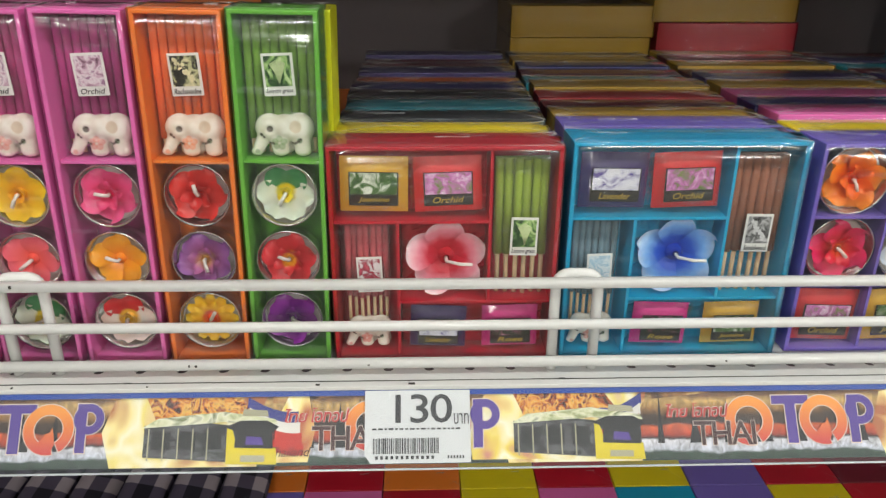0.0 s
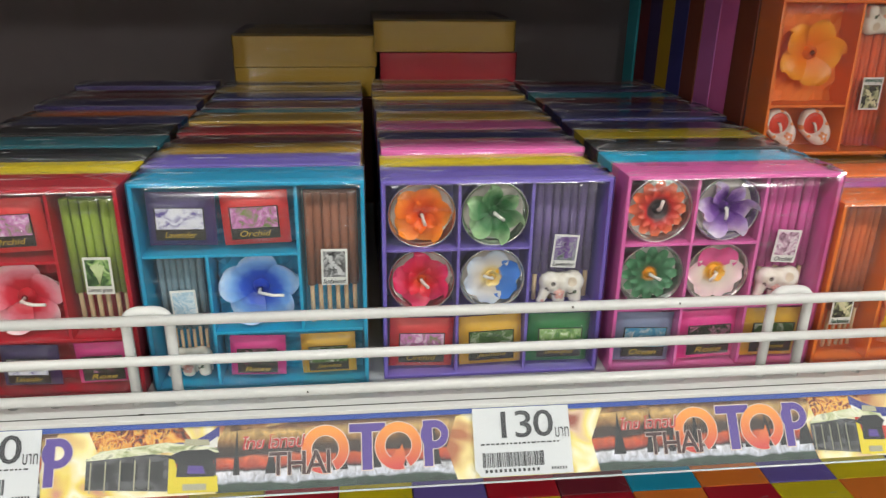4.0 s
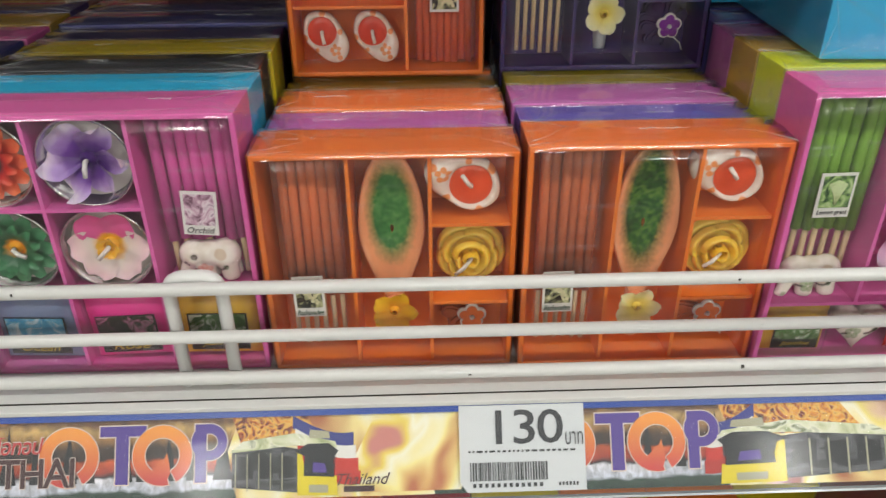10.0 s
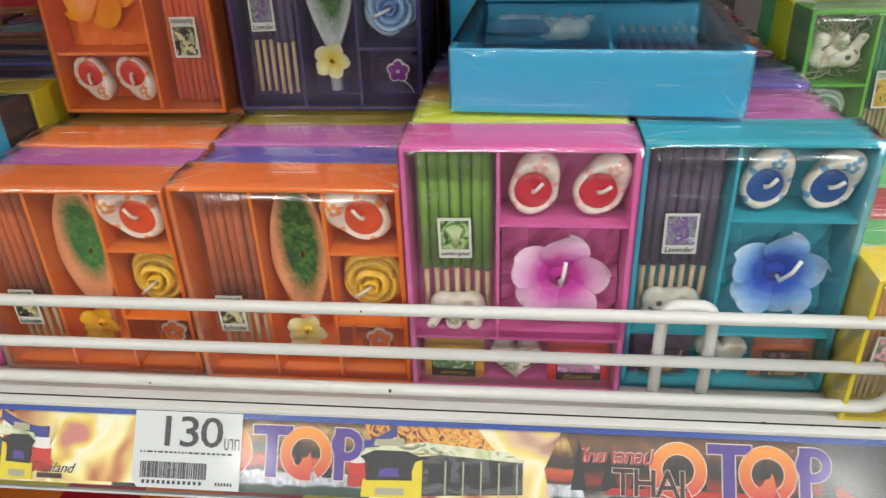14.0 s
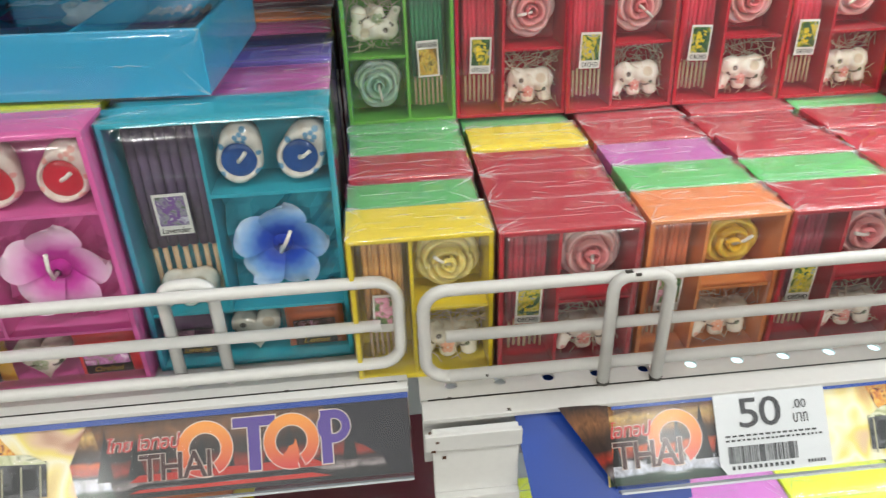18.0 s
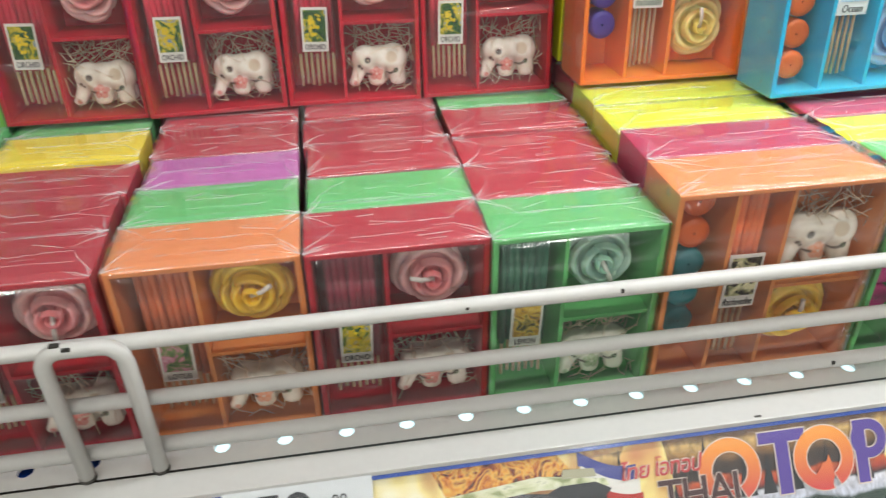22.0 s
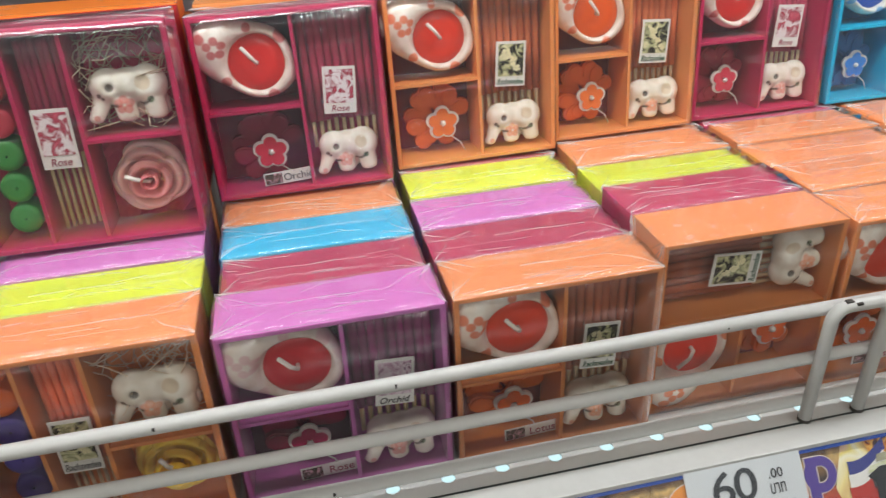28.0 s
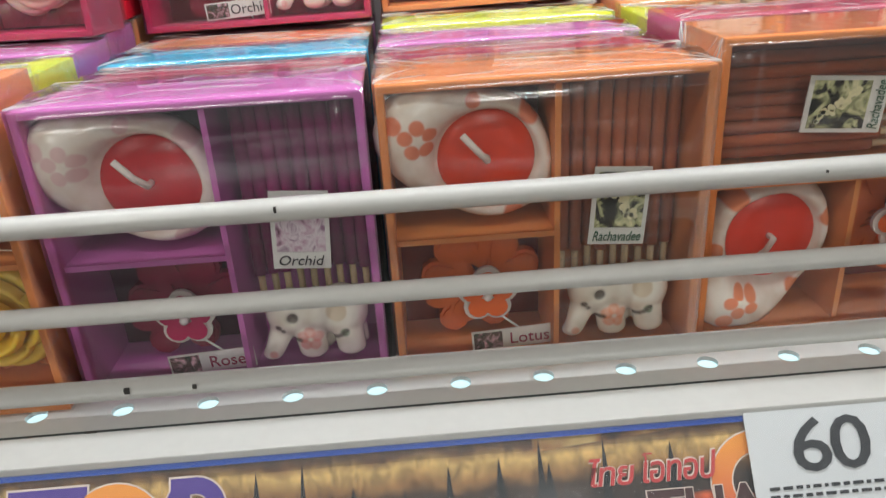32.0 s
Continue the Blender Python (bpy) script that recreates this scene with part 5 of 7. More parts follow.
def wire_guard(x0, x1, y, zs, hoops, hoop_top, hoop_low, close_left, close_right, label, front, paint):
    g = new("wire_guard")
    tagged(g, label, "shelf guard", "wire guards")
    zt, zm, zb = zs
    r, bend = 0.0034, 0.012
    pts = []
    right = [(x1 - bend + bend * math.sin(a), y, zt - bend + bend * math.cos(a)) for a in [i * math.pi / 12 for i in range(7)]] + [(x1 - bend + bend * math.cos(a), y, zb + bend - bend * math.sin(a)) for a in [i * math.pi / 12 for i in range(7)]]
    left = [(x0 + bend - bend * math.sin(a), y, zb + bend - bend * math.cos(a)) for a in [i * math.pi / 12 for i in range(7)]] + [(x0 + bend - bend * math.cos(a), y, zt - bend + bend * math.sin(a)) for a in [i * math.pi / 12 for i in range(7)]]
    part("outer_wire", tube_bm((left if close_left else [(x0, y, zb), (x0, y, zt)]) + (right if close_right else [(x1, y, zt), (x1, y, zb)]) + [(x0 + bend, y, zb)], r, 12), paint, g)
    part("middle_wire", tube_bm([(x0 + (0.011 if close_left else 0), y - 0.001, zm), (x1 - (0.010 if close_right else 0), y - 0.001, zm)], r * 0.94, 12), paint, g)
    for a, b in hoops:
        yy = y - 0.0064 if front else y + 0.0058
        rb = 0.008
        pts = [(a, yy + (0.002 if front else 0), hoop_low), (a, yy, hoop_top - rb)]
        pts += [(a + rb - rb * math.cos(t), yy, hoop_top - rb + rb * math.sin(t)) for t in [i * math.pi / 10 for i in range(1, 6)]]
        pts += [(b - rb + rb * math.sin(t), yy, hoop_top - rb + rb * math.cos(t)) for t in [i * math.pi / 10 for i in range(0, 6)]]
        pts += [(b, yy + (0.002 if front else 0), hoop_low)]
        h = part("hoop", tube_bm(pts, r * 0.96, 10), paint, g, "bent wire hoop")
        if front:
            bm = bmesh.new()
            add_box(bm, a + 0.005, a + 0.0085, yy - 0.0016, yy + 0.0006, hoop_top + 0.0026, hoop_top + 0.0034)
            add_box(bm, a + 0.0095, a + 0.0125, yy - 0.0030, yy - 0.0016, hoop_top + 0.0014, hoop_top + 0.0026)
            part("chip", bm, WORN, h, "worn spot in the paint")
            for bx in (a, b):
                part("foot", tube_bm([(bx, yy + 0.002, hoop_low - 0.0006), (bx, yy + 0.002, hoop_low + 0.0012)], r * 1.02, 10), WORN, h)
    rnd = random.Random(3 + int(x0 * 10))
    bm = bmesh.new()
    for _ in range(15):
        cx, zz = rnd.uniform(max(x0, -0.45), min(x1, 1.95)), rnd.choice(zs)
        add_box(bm, cx, cx + rnd.uniform(0.0005, 0.0016), y - r - 0.0003, y - r * 0.7, zz + r * 0.1, zz + r * rnd.uniform(0.25, 0.6))
    part("paint_chips", bm, WORN, g, "tiny dark chips in the white paint")["kind"] = "stuff"
    return g


wire_guard(X_LEFT + 0.005, 0.8825, 0.4145, (1.1765, 1.1495, 1.1235), [(-0.400, -0.375), (-0.0745, -0.049), (0.337, 0.362), (0.7625, 0.788)], 1.1800, FLOOR1 + 0.0006, False, True, "white enamelled wire guard along the shelf edge", False, ENAMEL)
wire_guard(0.8945, X_RIGHT - 0.005, 0.3985, (1.1785, 1.1505, 1.1235), [(0.990, 1.0195), (1.420, 1.450), (1.8245, 1.855), (2.25, 2.28)], 1.1825, FLOOR2 + 0.0012, True, False, "white enamelled wire guard with hoops along the shelf edge", True, ENAMEL2)

# light tube under the front of the second shelf, seen through its holes
lt = new("shelf_light")
lt.matrix_basis = pose(0, 0, 0)
tagged(lt, "slim glowing white light tube under the shelf edge", "shelf light")
part("glowing_tube", tube_bm([(1.03, 0.4155, 1.0955), (X_RIGHT - 0.03, 0.4155, 1.0955)], 0.0125, 12), emitter("shelf_tube_glow", (0.60, 0.93, 1.0, 1), 2.3), lt)
for bx in (1.026, X_RIGHT - 0.028):
    part("end_cap", box_bm(bx - 0.006, bx + 0.006, 0.401, 0.430, 1.082, 1.1108), ENAMEL, lt)

lt = new("shelf_light")
lt.matrix_basis = pose(0, 0, 0)
tagged(lt, "slim glowing white light tube under the upper shelf", "shelf light")
part("glowing_tube", tube_bm([(1.06, 0.427, 1.586), (2.53, 0.427, 1.586)], 0.011, 12), emitter("upper_tube_glow", (0.9, 0.97, 1.0, 1), 6.0), lt)
for bx in (1.055, 2.53):
    part("end_cap", box_bm(bx - 0.006, bx + 0.006, 0.413, 0.441, 1.573, 1.5995), ENAMEL, lt)

# ---- price strips with printed banner ----
TILT = -37.0
STRIP_H = 0.0425


def strip_pose(x, edge, top):
    return Matrix.Translation((x, edge + 0.0025, top)) @ Matrix.Rotation(radians(TILT), 4, "X") @ Matrix.Translation((0, 0, -STRIP_H))


def strata(name, stops, wobble=0.006, scale=60.0, grain=0.35, top=0.0425):
    """Printed landscape: bands of colour up the sheet with ragged borders and photographic grain."""
    m = bpy.data.materials.new(name)
    m.use_nodes = True
    n, l = m.node_tree.nodes, m.node_tree.links
    p = n["Principled BSDF"]
    p.inputs["Roughness"].default_value = 0.5
    tc = n.new("ShaderNodeTexCoord")
    sep = n.new("ShaderNodeSeparateXYZ")
    l.new(tc.outputs["Object"], sep.inputs[0])
    ns = n.new("ShaderNodeTexNoise")
    ns.inputs["Scale"].default_value, ns.inputs["Detail"].default_value = scale, 5.0
    l.new(tc.outputs["Object"], ns.inputs["Vector"])
    sh = n.new("ShaderNodeMath")
    sh.operation = "MULTIPLY_ADD"
    sh.inputs[1].default_value = wobble * 2
    l.new(ns.outputs["Fac"], sh.inputs[0])
    l.new(sep.outputs["Z"], sh.inputs[2])
    mr = n.new("ShaderNodeMapRange")
    mr.inputs["From Min"].default_value, mr.inputs["From Max"].default_value = wobble, top + wobble
    l.new(sh.outputs[0], mr.inputs["Value"])
    cr = n.new("ShaderNodeValToRGB")
    while len(cr.color_ramp.elements) < len(stops):
        cr.color_ramp.elements.new(0.5)
    for e, (pos, c) in zip(cr.color_ramp.elements, stops):
        e.position, e.color = pos, lin(*c)
    l.new(mr.outputs[0], cr.inputs[0])
    fine = n.new("ShaderNodeTexNoise")
    fine.inputs["Scale"].default_value, fine.inputs["Detail"].default_value, fine.inputs["Distortion"].default_value = 260.0, 5.0, 1.0
    pull = n.new("ShaderNodeVectorMath")
    pull.operation = "MULTIPLY"
    pull.inputs[1].default_value = (1.0, 1.0, 0.6)
    l.new(tc.outputs["Object"], pull.inputs[0])
    l.new(pull.outputs[0], fine.inputs["Vector"])
    g = n.new("ShaderNodeMapRange")
    g.inputs["From Min"].default_value, g.inputs["From Max"].default_value = 0.3, 0.7
    g.inputs["To Min"].default_value, g.inputs["To Max"].default_value = 1 - 1.4 * grain, 1 + grain
    l.new(fine.outputs["Fac"], g.inputs["Value"])
    hsv = n.new("ShaderNodeHueSaturation")
    l.new(cr.outputs[0], hsv.inputs["Color"])
    l.new(g.outputs[0], hsv.inputs["Value"])
    l.new(hsv.outputs[0], p.inputs["Base Color"])
    return m


SUNSET = blotch("banner_glow_sheet", [lin(176, 104, 60), lin(214, 170, 110), lin(244, 226, 150), lin(250, 244, 216), lin(240, 222, 120), lin(226, 190, 160), lin(150, 70, 50)], 26, 0.5, 2.0, 0.5)
SCENE = strata("banner_temple", [(0.0, (30, 52, 40)), (0.10, (44, 66, 52)), (0.14, (196, 200, 214)), (0.27, (214, 214, 222)), (0.30, (44, 36, 40)), (0.36, (178, 60, 34)), (0.46, (206, 92, 46)), (0.50, (50, 36, 30)), (0.62, (66, 48, 34)), (0.70, (150, 108, 62)), (0.82, (206, 170, 104)), (0.90, (120, 82, 52)), (1.0, (70, 48, 36))], 0.0035, 70.0)
DUSK = blotch("banner_dusk", [lin(40, 28, 22), lin(96, 64, 40), lin(176, 124, 70), lin(226, 196, 130)], 60, 0.55, 5.0, 0.4)
GLOW = blotch("banner_glow", [lin(190, 110, 70), lin(226, 180, 110), lin(246, 232, 150), lin(250, 246, 222), lin(238, 214, 90), lin(206, 130, 120)], 30, 0.55, 2.0, 0.4)
NIGHT = strata("banner_night", [(0.0, (20, 16, 18)), (0.10, (34, 26, 26)), (0.14, (150, 140, 140)), (0.22, (90, 76, 76)), (0.26, (34, 22, 22)), (0.34, (150, 44, 30)), (0.42, (120, 44, 30)), (0.48, (30, 22, 22)), (0.64, (60, 40, 30)), (0.80, (128, 86, 54)), (1.0, (50, 34, 30))], 0.0035, 60.0)
ROAD = blotch("banner_road", [lin(20, 20, 22), lin(46, 44, 46), lin(96, 96, 100), lin(40, 44, 38), lin(26, 22, 24)], 120, 0.5, 4.0, 0.3, stretch=(0.6, 1, 1.6))
ROOF = blotch("banner_roof", [lin(60, 26, 18), lin(170, 74, 24), lin(226, 150, 50), lin(236, 190, 90), lin(150, 60, 26), lin(56, 30, 24)], 150, 0.5, 4.0)
TAXIROOF = blotch("banner_taxi_roof", [lin(150, 160, 110), lin(206, 210, 168), lin(232, 232, 208), lin(120, 130, 90)], 60, 0.5, 2.0, stretch=(1, 1, 2))
RED = mat("print_red", lin(200, 46, 30), 0.55, vary=0.2)
VIOLET = mat("print_violet", lin(84, 58, 150), 0.55, vary=0.05)
HALO = mat("print_halo", lin(226, 208, 196), 0.55, vary=0.05)
PRINTW = mat("print_white", lin(232, 230, 224), 0.55, vary=0.08)
PRINTK = mat("print_black", lin(26, 24, 26), 0.55, vary=0.1)
PRINTY = mat("print_yellow", lin(226, 206, 20), 0.55, vary=0.06)
PRINTB = mat("print_blue", lin(52, 58, 140), 0.55, vary=0.08)
CREAM = mat("print_cream", lin(172, 168, 140), 0.55, vary=0.12)
THAIINK = mat("print_brown", lin(66, 30, 30), 0.55, vary=0.05)
ROSEINK = mat("print_rose", lin(196, 60, 60), 0.55, vary=0.05)
RINGO = fade("print_ring", lin(206, 66, 58), lin(244, 156, 56), 0.010, 0.034)


def ring_bm(cx, cz, r0, r1, y, gap=0.0):
    bm = bmesh.new()
    n = 30
    a = []
    for i in range(n + 1):
        t = -1.2 + gap + (2 * math.pi - 2 * gap) * i / n
        a.append((bm.verts.new((cx + r0 * math.cos(t), y, cz + r0 * math.sin(t))), bm.verts.new((cx + r1 * math.cos(t), y, cz + r1 * math.sin(t)))))
    for (p, q), (r, s) in zip(a, a[1:]):
        bm.faces.new((p, q, s, r))
    return bm


def art(strip, pts, y, material, name="printed_shape"):
    return part(name, slab(pts, y, 0.00012), material, strip)


def emblem(strip, x, s=1.0, cut=None):
    """The big printed emblem: two orange rings, a violet bar shape and a violet loop, each with a thin pale rim."""
    z, e = 0.0215, 0.0006

    def bar(y, g, material):
        art(strip, [(x + 0.051 * s - g, z + 0.0105 - g), (x + 0.051 * s - g, z + 0.0155 + g), (x + 0.0735 * s + g, z + 0.0155 + g), (x + 0.0735 * s + g, z + 0.0105 - g), (x + 0.0650 * s + g, z + 0.0105 - g), (x + 0.0650 * s + g, z - 0.0125 - g), (x + 0.0588 * s - g, z - 0.0125 - g), (x + 0.0588 * s - g, z + 0.0105 - g)][::-1], y, material)

    def ring(cx, y):
        part("printed_outline", ring_bm(cx, z + 0.001, 0.0081 * s, 0.0150 * s, y + 0.0001, 0.10), HALO, strip)
        part("printed_ring", ring_bm(cx, z + 0.001, 0.0086 * s, 0.0145 * s, y, 0.14), RINGO, strip)

    ring(x + 0.036 * s, -0.0009)
    if cut is None or cut > 0.075:
        bar(-0.0009, e, HALO)
        bar(-0.0010, 0.0, VIOLET)
    if cut is None or cut > 0.1:
        ring(x + 0.0815 * s, -0.0011)
        art(strip, [(x + 0.0775 * s, z - 0.011), (x + 0.0765 * s, z - 0.006), (x + 0.0790 * s, z - 0.0035), (x + 0.0800 * s, z - 0.0015), (x + 0.0825 * s, z - 0.0008), (x + 0.0838 * s, z + 0.0022), (x + 0.0850 * s, z - 0.0025), (x + 0.0856 * s, z - 0.0075), (x + 0.0835 * s, z - 0.0125)], -0.0012, RINGO)
    if cut is None:
        art(strip, rect(x + 0.0975 * s - e, x + 0.103 * s + e, z - 0.0125 - e, z + 0.0155 + e), -0.0009, HALO)
        part("printed_outline", ring_bm(x + 0.1045 * s, z + 0.0068, 0.0037 * s, 0.0093 * s, -0.00095), HALO, strip)
        art(strip, rect(x + 0.0975 * s, x + 0.103 * s, z - 0.0125, z + 0.0155), -0.0010, VIOLET)
        part("printed_loop", ring_bm(x + 0.1045 * s, z + 0.0068, 0.0042 * s, 0.0088 * s, -0.0012), VIOLET, strip)
    words("THAI", 0.0146, HALO, strip, pose(x + 0.0205 * s, -0.0012, z - 0.0060), 0.0, width=0.0380 * s, bold=0.03)
    words("THAI", 0.0140, THAIINK, strip, pose(x + 0.0205 * s, -0.0014, z - 0.0060), 0.0, width=0.0372 * s, bold=0.012)
    words("ไทย", 0.0080, HALO, strip, pose(x - 0.0075 * s, -0.0012, z + 0.0072), 0.2, width=0.0135 * s, bold=0.035)
    words("ไทย", 0.0080, ROSEINK, strip, pose(x - 0.0075 * s, -0.0014, z + 0.0072), 0.2, width=0.0135 * s, bold=0.012)
    words("โอทอป", 0.0085, HALO, strip, pose(x + 0.0125 * s, -0.0012, z + 0.0074), 0.2, width=0.0225 * s, bold=0.035)
    words("โอทอป", 0.0085, ROSEINK, strip, pose(x + 0.0125 * s, -0.0014, z + 0.0074), 0.2, width=0.0225 * s, bold=0.012)


def tuktuk(strip, x, w, mirror=False):
    """The printed open taxi: cream roof, dark body, yellow screen."""
    q = (lambda t: x + w * (1 - t)) if mirror else (lambda t: x + w * t)

    def pt(lst):
        out = [(q(a), b) for a, b in lst]
        return out[::-1] if mirror else out
    art(strip, pt([(0.0, 0.006), (0.98, 0.001), (0.98, 0.020), (0.5, 0.025), (0.0, 0.024)]), -0.0007, ROAD)
    for k in range(3):
        art(strip, pt([(0.06 + 0.19 * k, 0.010), (0.2 + 0.19 * k, 0.010), (0.2 + 0.19 * k, 0.020), (0.06 + 0.19 * k, 0.021)]), -0.0008, PRINTK)
    art(strip, pt([(-0.02, 0.0225), (0.1, 0.028), (0.6, 0.0315), (0.98, 0.027), (1.0, 0.024), (0.6, 0.0255)]), -0.0009, TAXIROOF)
    art(strip, pt([(0.62, 0.0015), (1.0, 0.0010), (0.99, 0.0105), (0.70, 0.0115), (0.66, 0.0215), (0.62, 0.0225)]), -0.0010, PRINTY)
    art(strip, pt([(0.68, 0.0108), (0.97, 0.0100), (0.96, 0.0205), (0.69, 0.0215)]), -0.0012, PRINTK)
    art(strip, pt([(0.76, 0.0125), (0.9, 0.0120), (0.88, 0.0165), (0.77, 0.0172)]), -0.0013, VIOLET)
    art(strip, pt([(0.73, 0.0028), (0.91, 0.0025), (0.91, 0.0062), (0.73, 0.0065)]), -0.0013, CREAM)
    art(strip, pt([(0.73, 0.029), (0.93, 0.0285), (0.92, 0.032), (0.74, 0.033)]), -0.0011, CREAM)
    art(strip, pt([(0.60, 0.0225), (0.72, 0.0262), (0.92, 0.0262), (1.01, 0.0225), (0.97, 0.0195), (0.68, 0.0205)]), -0.00125, PRINTK)
    for k in range(5):
        art(strip, pt([(0.03 + 0.11 * k, 0.004), (0.04 + 0.11 * k, 0.004), (0.04 + 0.11 * k, 0.022), (0.03 + 0.11 * k, 0.022)]), -0.00085, CREAM)


def flag(strip, x, w, mirror=False):
    """A waving tricolour print."""
    for k, mt in enumerate((PRINTB, PRINTW, RED, RED)):
        pts_a, pts_b = [], []
        for i in range(7):
            s = i / 6
            zt = 0.040 - 0.004 * s - 0.006 * math.sin(2.2 * s) - 0.0062 * k
            px = x + w * ((1 - s) if mirror else s) + (0.3 * w * k / 4 if not mirror else -0.3 * w * k / 4) * 0.5
            pts_a.append((px, zt))
            pts_b.append((px, zt - 0.0064))
        art(strip, pts_a + pts_b[::-1] if mirror else pts_b + pts_a[::-1], -0.0006 - 0.00005 * k, mt)


def skyline(strip, x0, x1, seed):
    """Dark trees and spires, an orange tiled roof, red and white boats."""
    rnd = random.Random(seed)
    x = x0
    while x < x1 - 0.012:
        wd, hh = rnd.uniform(0.004, 0.010), rnd.uniform(0.018, 0.030)
        pts = [(x, 0.010)]
        for i in range(1, 6):
            pts.append((x + wd * (0.5 - 0.5 * (1 - i / 6) * rnd.uniform(0.6, 1.0)) * 0 + wd * i / 12, 0.010 + hh * i / 6 * rnd.uniform(0.9, 1.05)))
        pts += [(x + wd * 0.5, 0.010 + hh)] + [(x + wd * (1 - i / 12), 0.010 + hh * i / 6 * rnd.uniform(0.9, 1.05)) for i in range(5, 0, -1)] + [(x + wd, 0.010)]
        art(strip, pts[::-1], -0.0003 - 0.00001 * rnd.randint(0, 9), PRINTK)
        x += rnd.uniform(0.010, 0.022)


def price_tag(edge, top, x, number, cents, w=0.0625, h=0.042):
    t = new("price_tag")
    t.matrix_basis = strip_pose(x, edge, top) @ Matrix.Translation((0, -0.0030, 0.0006))
    tagged(t, "white paper price tag reading %s baht" % number, "price tag", "price tags")
    cc = 0.0035
    part("card", slab([(cc, 0), (w, 0), (w, h), (0, h), (0, cc * 1.4)], 0, 0.0004), mat("tag_paper", lin(214, 217, 220), 0.45, vary=0.02), t)
    nm = mat("tag_black", lin(40, 40, 44), 0.5, vary=0.02)
    words(number, h * (0.40 if cents is None else 0.37), nm, t, pose(w * (0.56 if cents is None else 0.40), -0.0004, h * 0.745), 0.0, width=w * (0.54 if cents is None else 0.38), bold=0.006)
    if cents:
        words(cents, h * 0.11, nm, t, pose(w * 0.76, -0.0004, h * 0.80))
        words("บาท", h * 0.12, nm, t, pose(w * 0.76, -0.0004, h * 0.63), width=w * 0.13)
    else:
        words("บาท", h * 0.15, nm, t, pose(w * 0.915, -0.0004, h * 0.60), width=w * 0.14)
    rnd = random.Random(int(x * 1000))
    bm = bmesh.new()
    for row, z0, x1 in ((0, 0.455, 0.88), (1, 0.40, 0.92 if cents else 0.0)):
        xx = w * 0.07
        while xx < w * x1:
            ln = rnd.uniform(0.0008, 0.003)
            add_box(bm, xx, xx + ln, -0.0004, -0.0001, h * z0, h * (z0 + 0.022))
            xx += ln + 0.0011
    part("fine_print", bm, nm, t, "rows of fine grey print")
    bm = bmesh.new()
    xx = w * 0.08
    while xx < w * 0.70:
        ln = rnd.choice((0.0003, 0.0005, 0.0008))
        add_box(bm, xx, xx + ln, -0.0004, -0.0001, h * 0.13, h * 0.34)
        xx += ln + rnd.choice((0.0003, 0.0005, 0.0007))
    part("barcode", bm, nm, t)
    bm = bmesh.new()
    for k in range(12):
        add_box(bm, w * (0.1 + 0.048 * k), w * (0.125 + 0.048 * k), -0.0004, -0.0001, h * 0.055, h * 0.10)
    for k in range(6):
        add_box(bm, w * (0.78 + 0.028 * k), w * (0.795 + 0.028 * k), -0.0004, -0.0001, h * 0.06, h * 0.10)
    part("barcode_digits", bm, nm, t)
    return t


def price_strip(x0, x1, edge, top, label):
    s = new("price_strip")
    s.matrix_basis = strip_pose(0, edge, top)
    tagged(s, label, "price strip", "price strips")
    part("channel", box_bm(x0, x1, 0.0004, 0.0026, 0.0006, STRIP_H + (0.0026 if x0 < 0 else 0.0006), bevel=0.0004), BLUEPL, s, "blue plastic backing channel")
    part("upper_rim", box_bm(x0, x1, -0.0022, -0.0016, STRIP_H - 0.0026, STRIP_H + 0.0012), BLUEPL, s, "blue plastic upper rim")
    part("lower_hook", box_bm(x0, x1, -0.0060, 0.0003, -0.0032, -0.0021), mat("clear_edge", lin(190, 196, 200), 0.15, vary=0.03), s, "clear plastic lower edge")
    bm = bmesh.new()
    n = max(2, int((x1 - x0) / 0.05))
    rnd = random.Random(int(x0 * 100))
    vs = [[bm.verts.new((x0 + (x1 - x0) * i / n, -0.0058 + 0.0004 * rnd.random(), z)) for i in range(n + 1)] for z in (-0.0022, STRIP_H * 0.5, STRIP_H + 0.001)]
    for a, b in zip(vs, vs[1:]):
        for i in range(n):
            bm.faces.new((a[i], a[i + 1], b[i + 1], b[i])).smooth = True
    part("clear_cover", bm, film("strip_cover", 0.25, 30.0, 0.06, 0.16, 0.03), s, "clear cover over the print").visible_shadow = False
    return s


TOP1, TOP2 = 1.1105, 1.1098
strip1 = price_strip(X_LEFT, 0.884, EDGE1, TOP1, "blue shelf-edge channel with a printed temple and taxi banner")
art(strip1, rect(X_LEFT, 0.884, 0.0, STRIP_H), 0.0, SUNSET, "banner_sheet")
for x, s in ((-0.70, 1), (-0.455, 1), (-0.2215, 1), (0.0065, 1), (0.2465, 1), (0.492, 1), (0.7385, 1)):
    art(strip1, [(x - 0.030, 0.0), (x + 0.118, 0.0), (x + 0.112, 0.02), (x + 0.120, STRIP_H), (x - 0.024, STRIP_H), (x - 0.034, 0.02)], -0.00012, SCENE)
    skyline(strip1, x - 0.02, x + 0.125, int(x * 1000) + 900)
    art(strip1, [(x - 0.022, 0.036), (x + 0.02, 0.040), (x + 0.06, 0.041), (x + 0.12, 0.039), (x + 0.13, 0.0425), (x - 0.022, 0.0425)], -0.0002, DUSK)
    emblem(strip1, x)
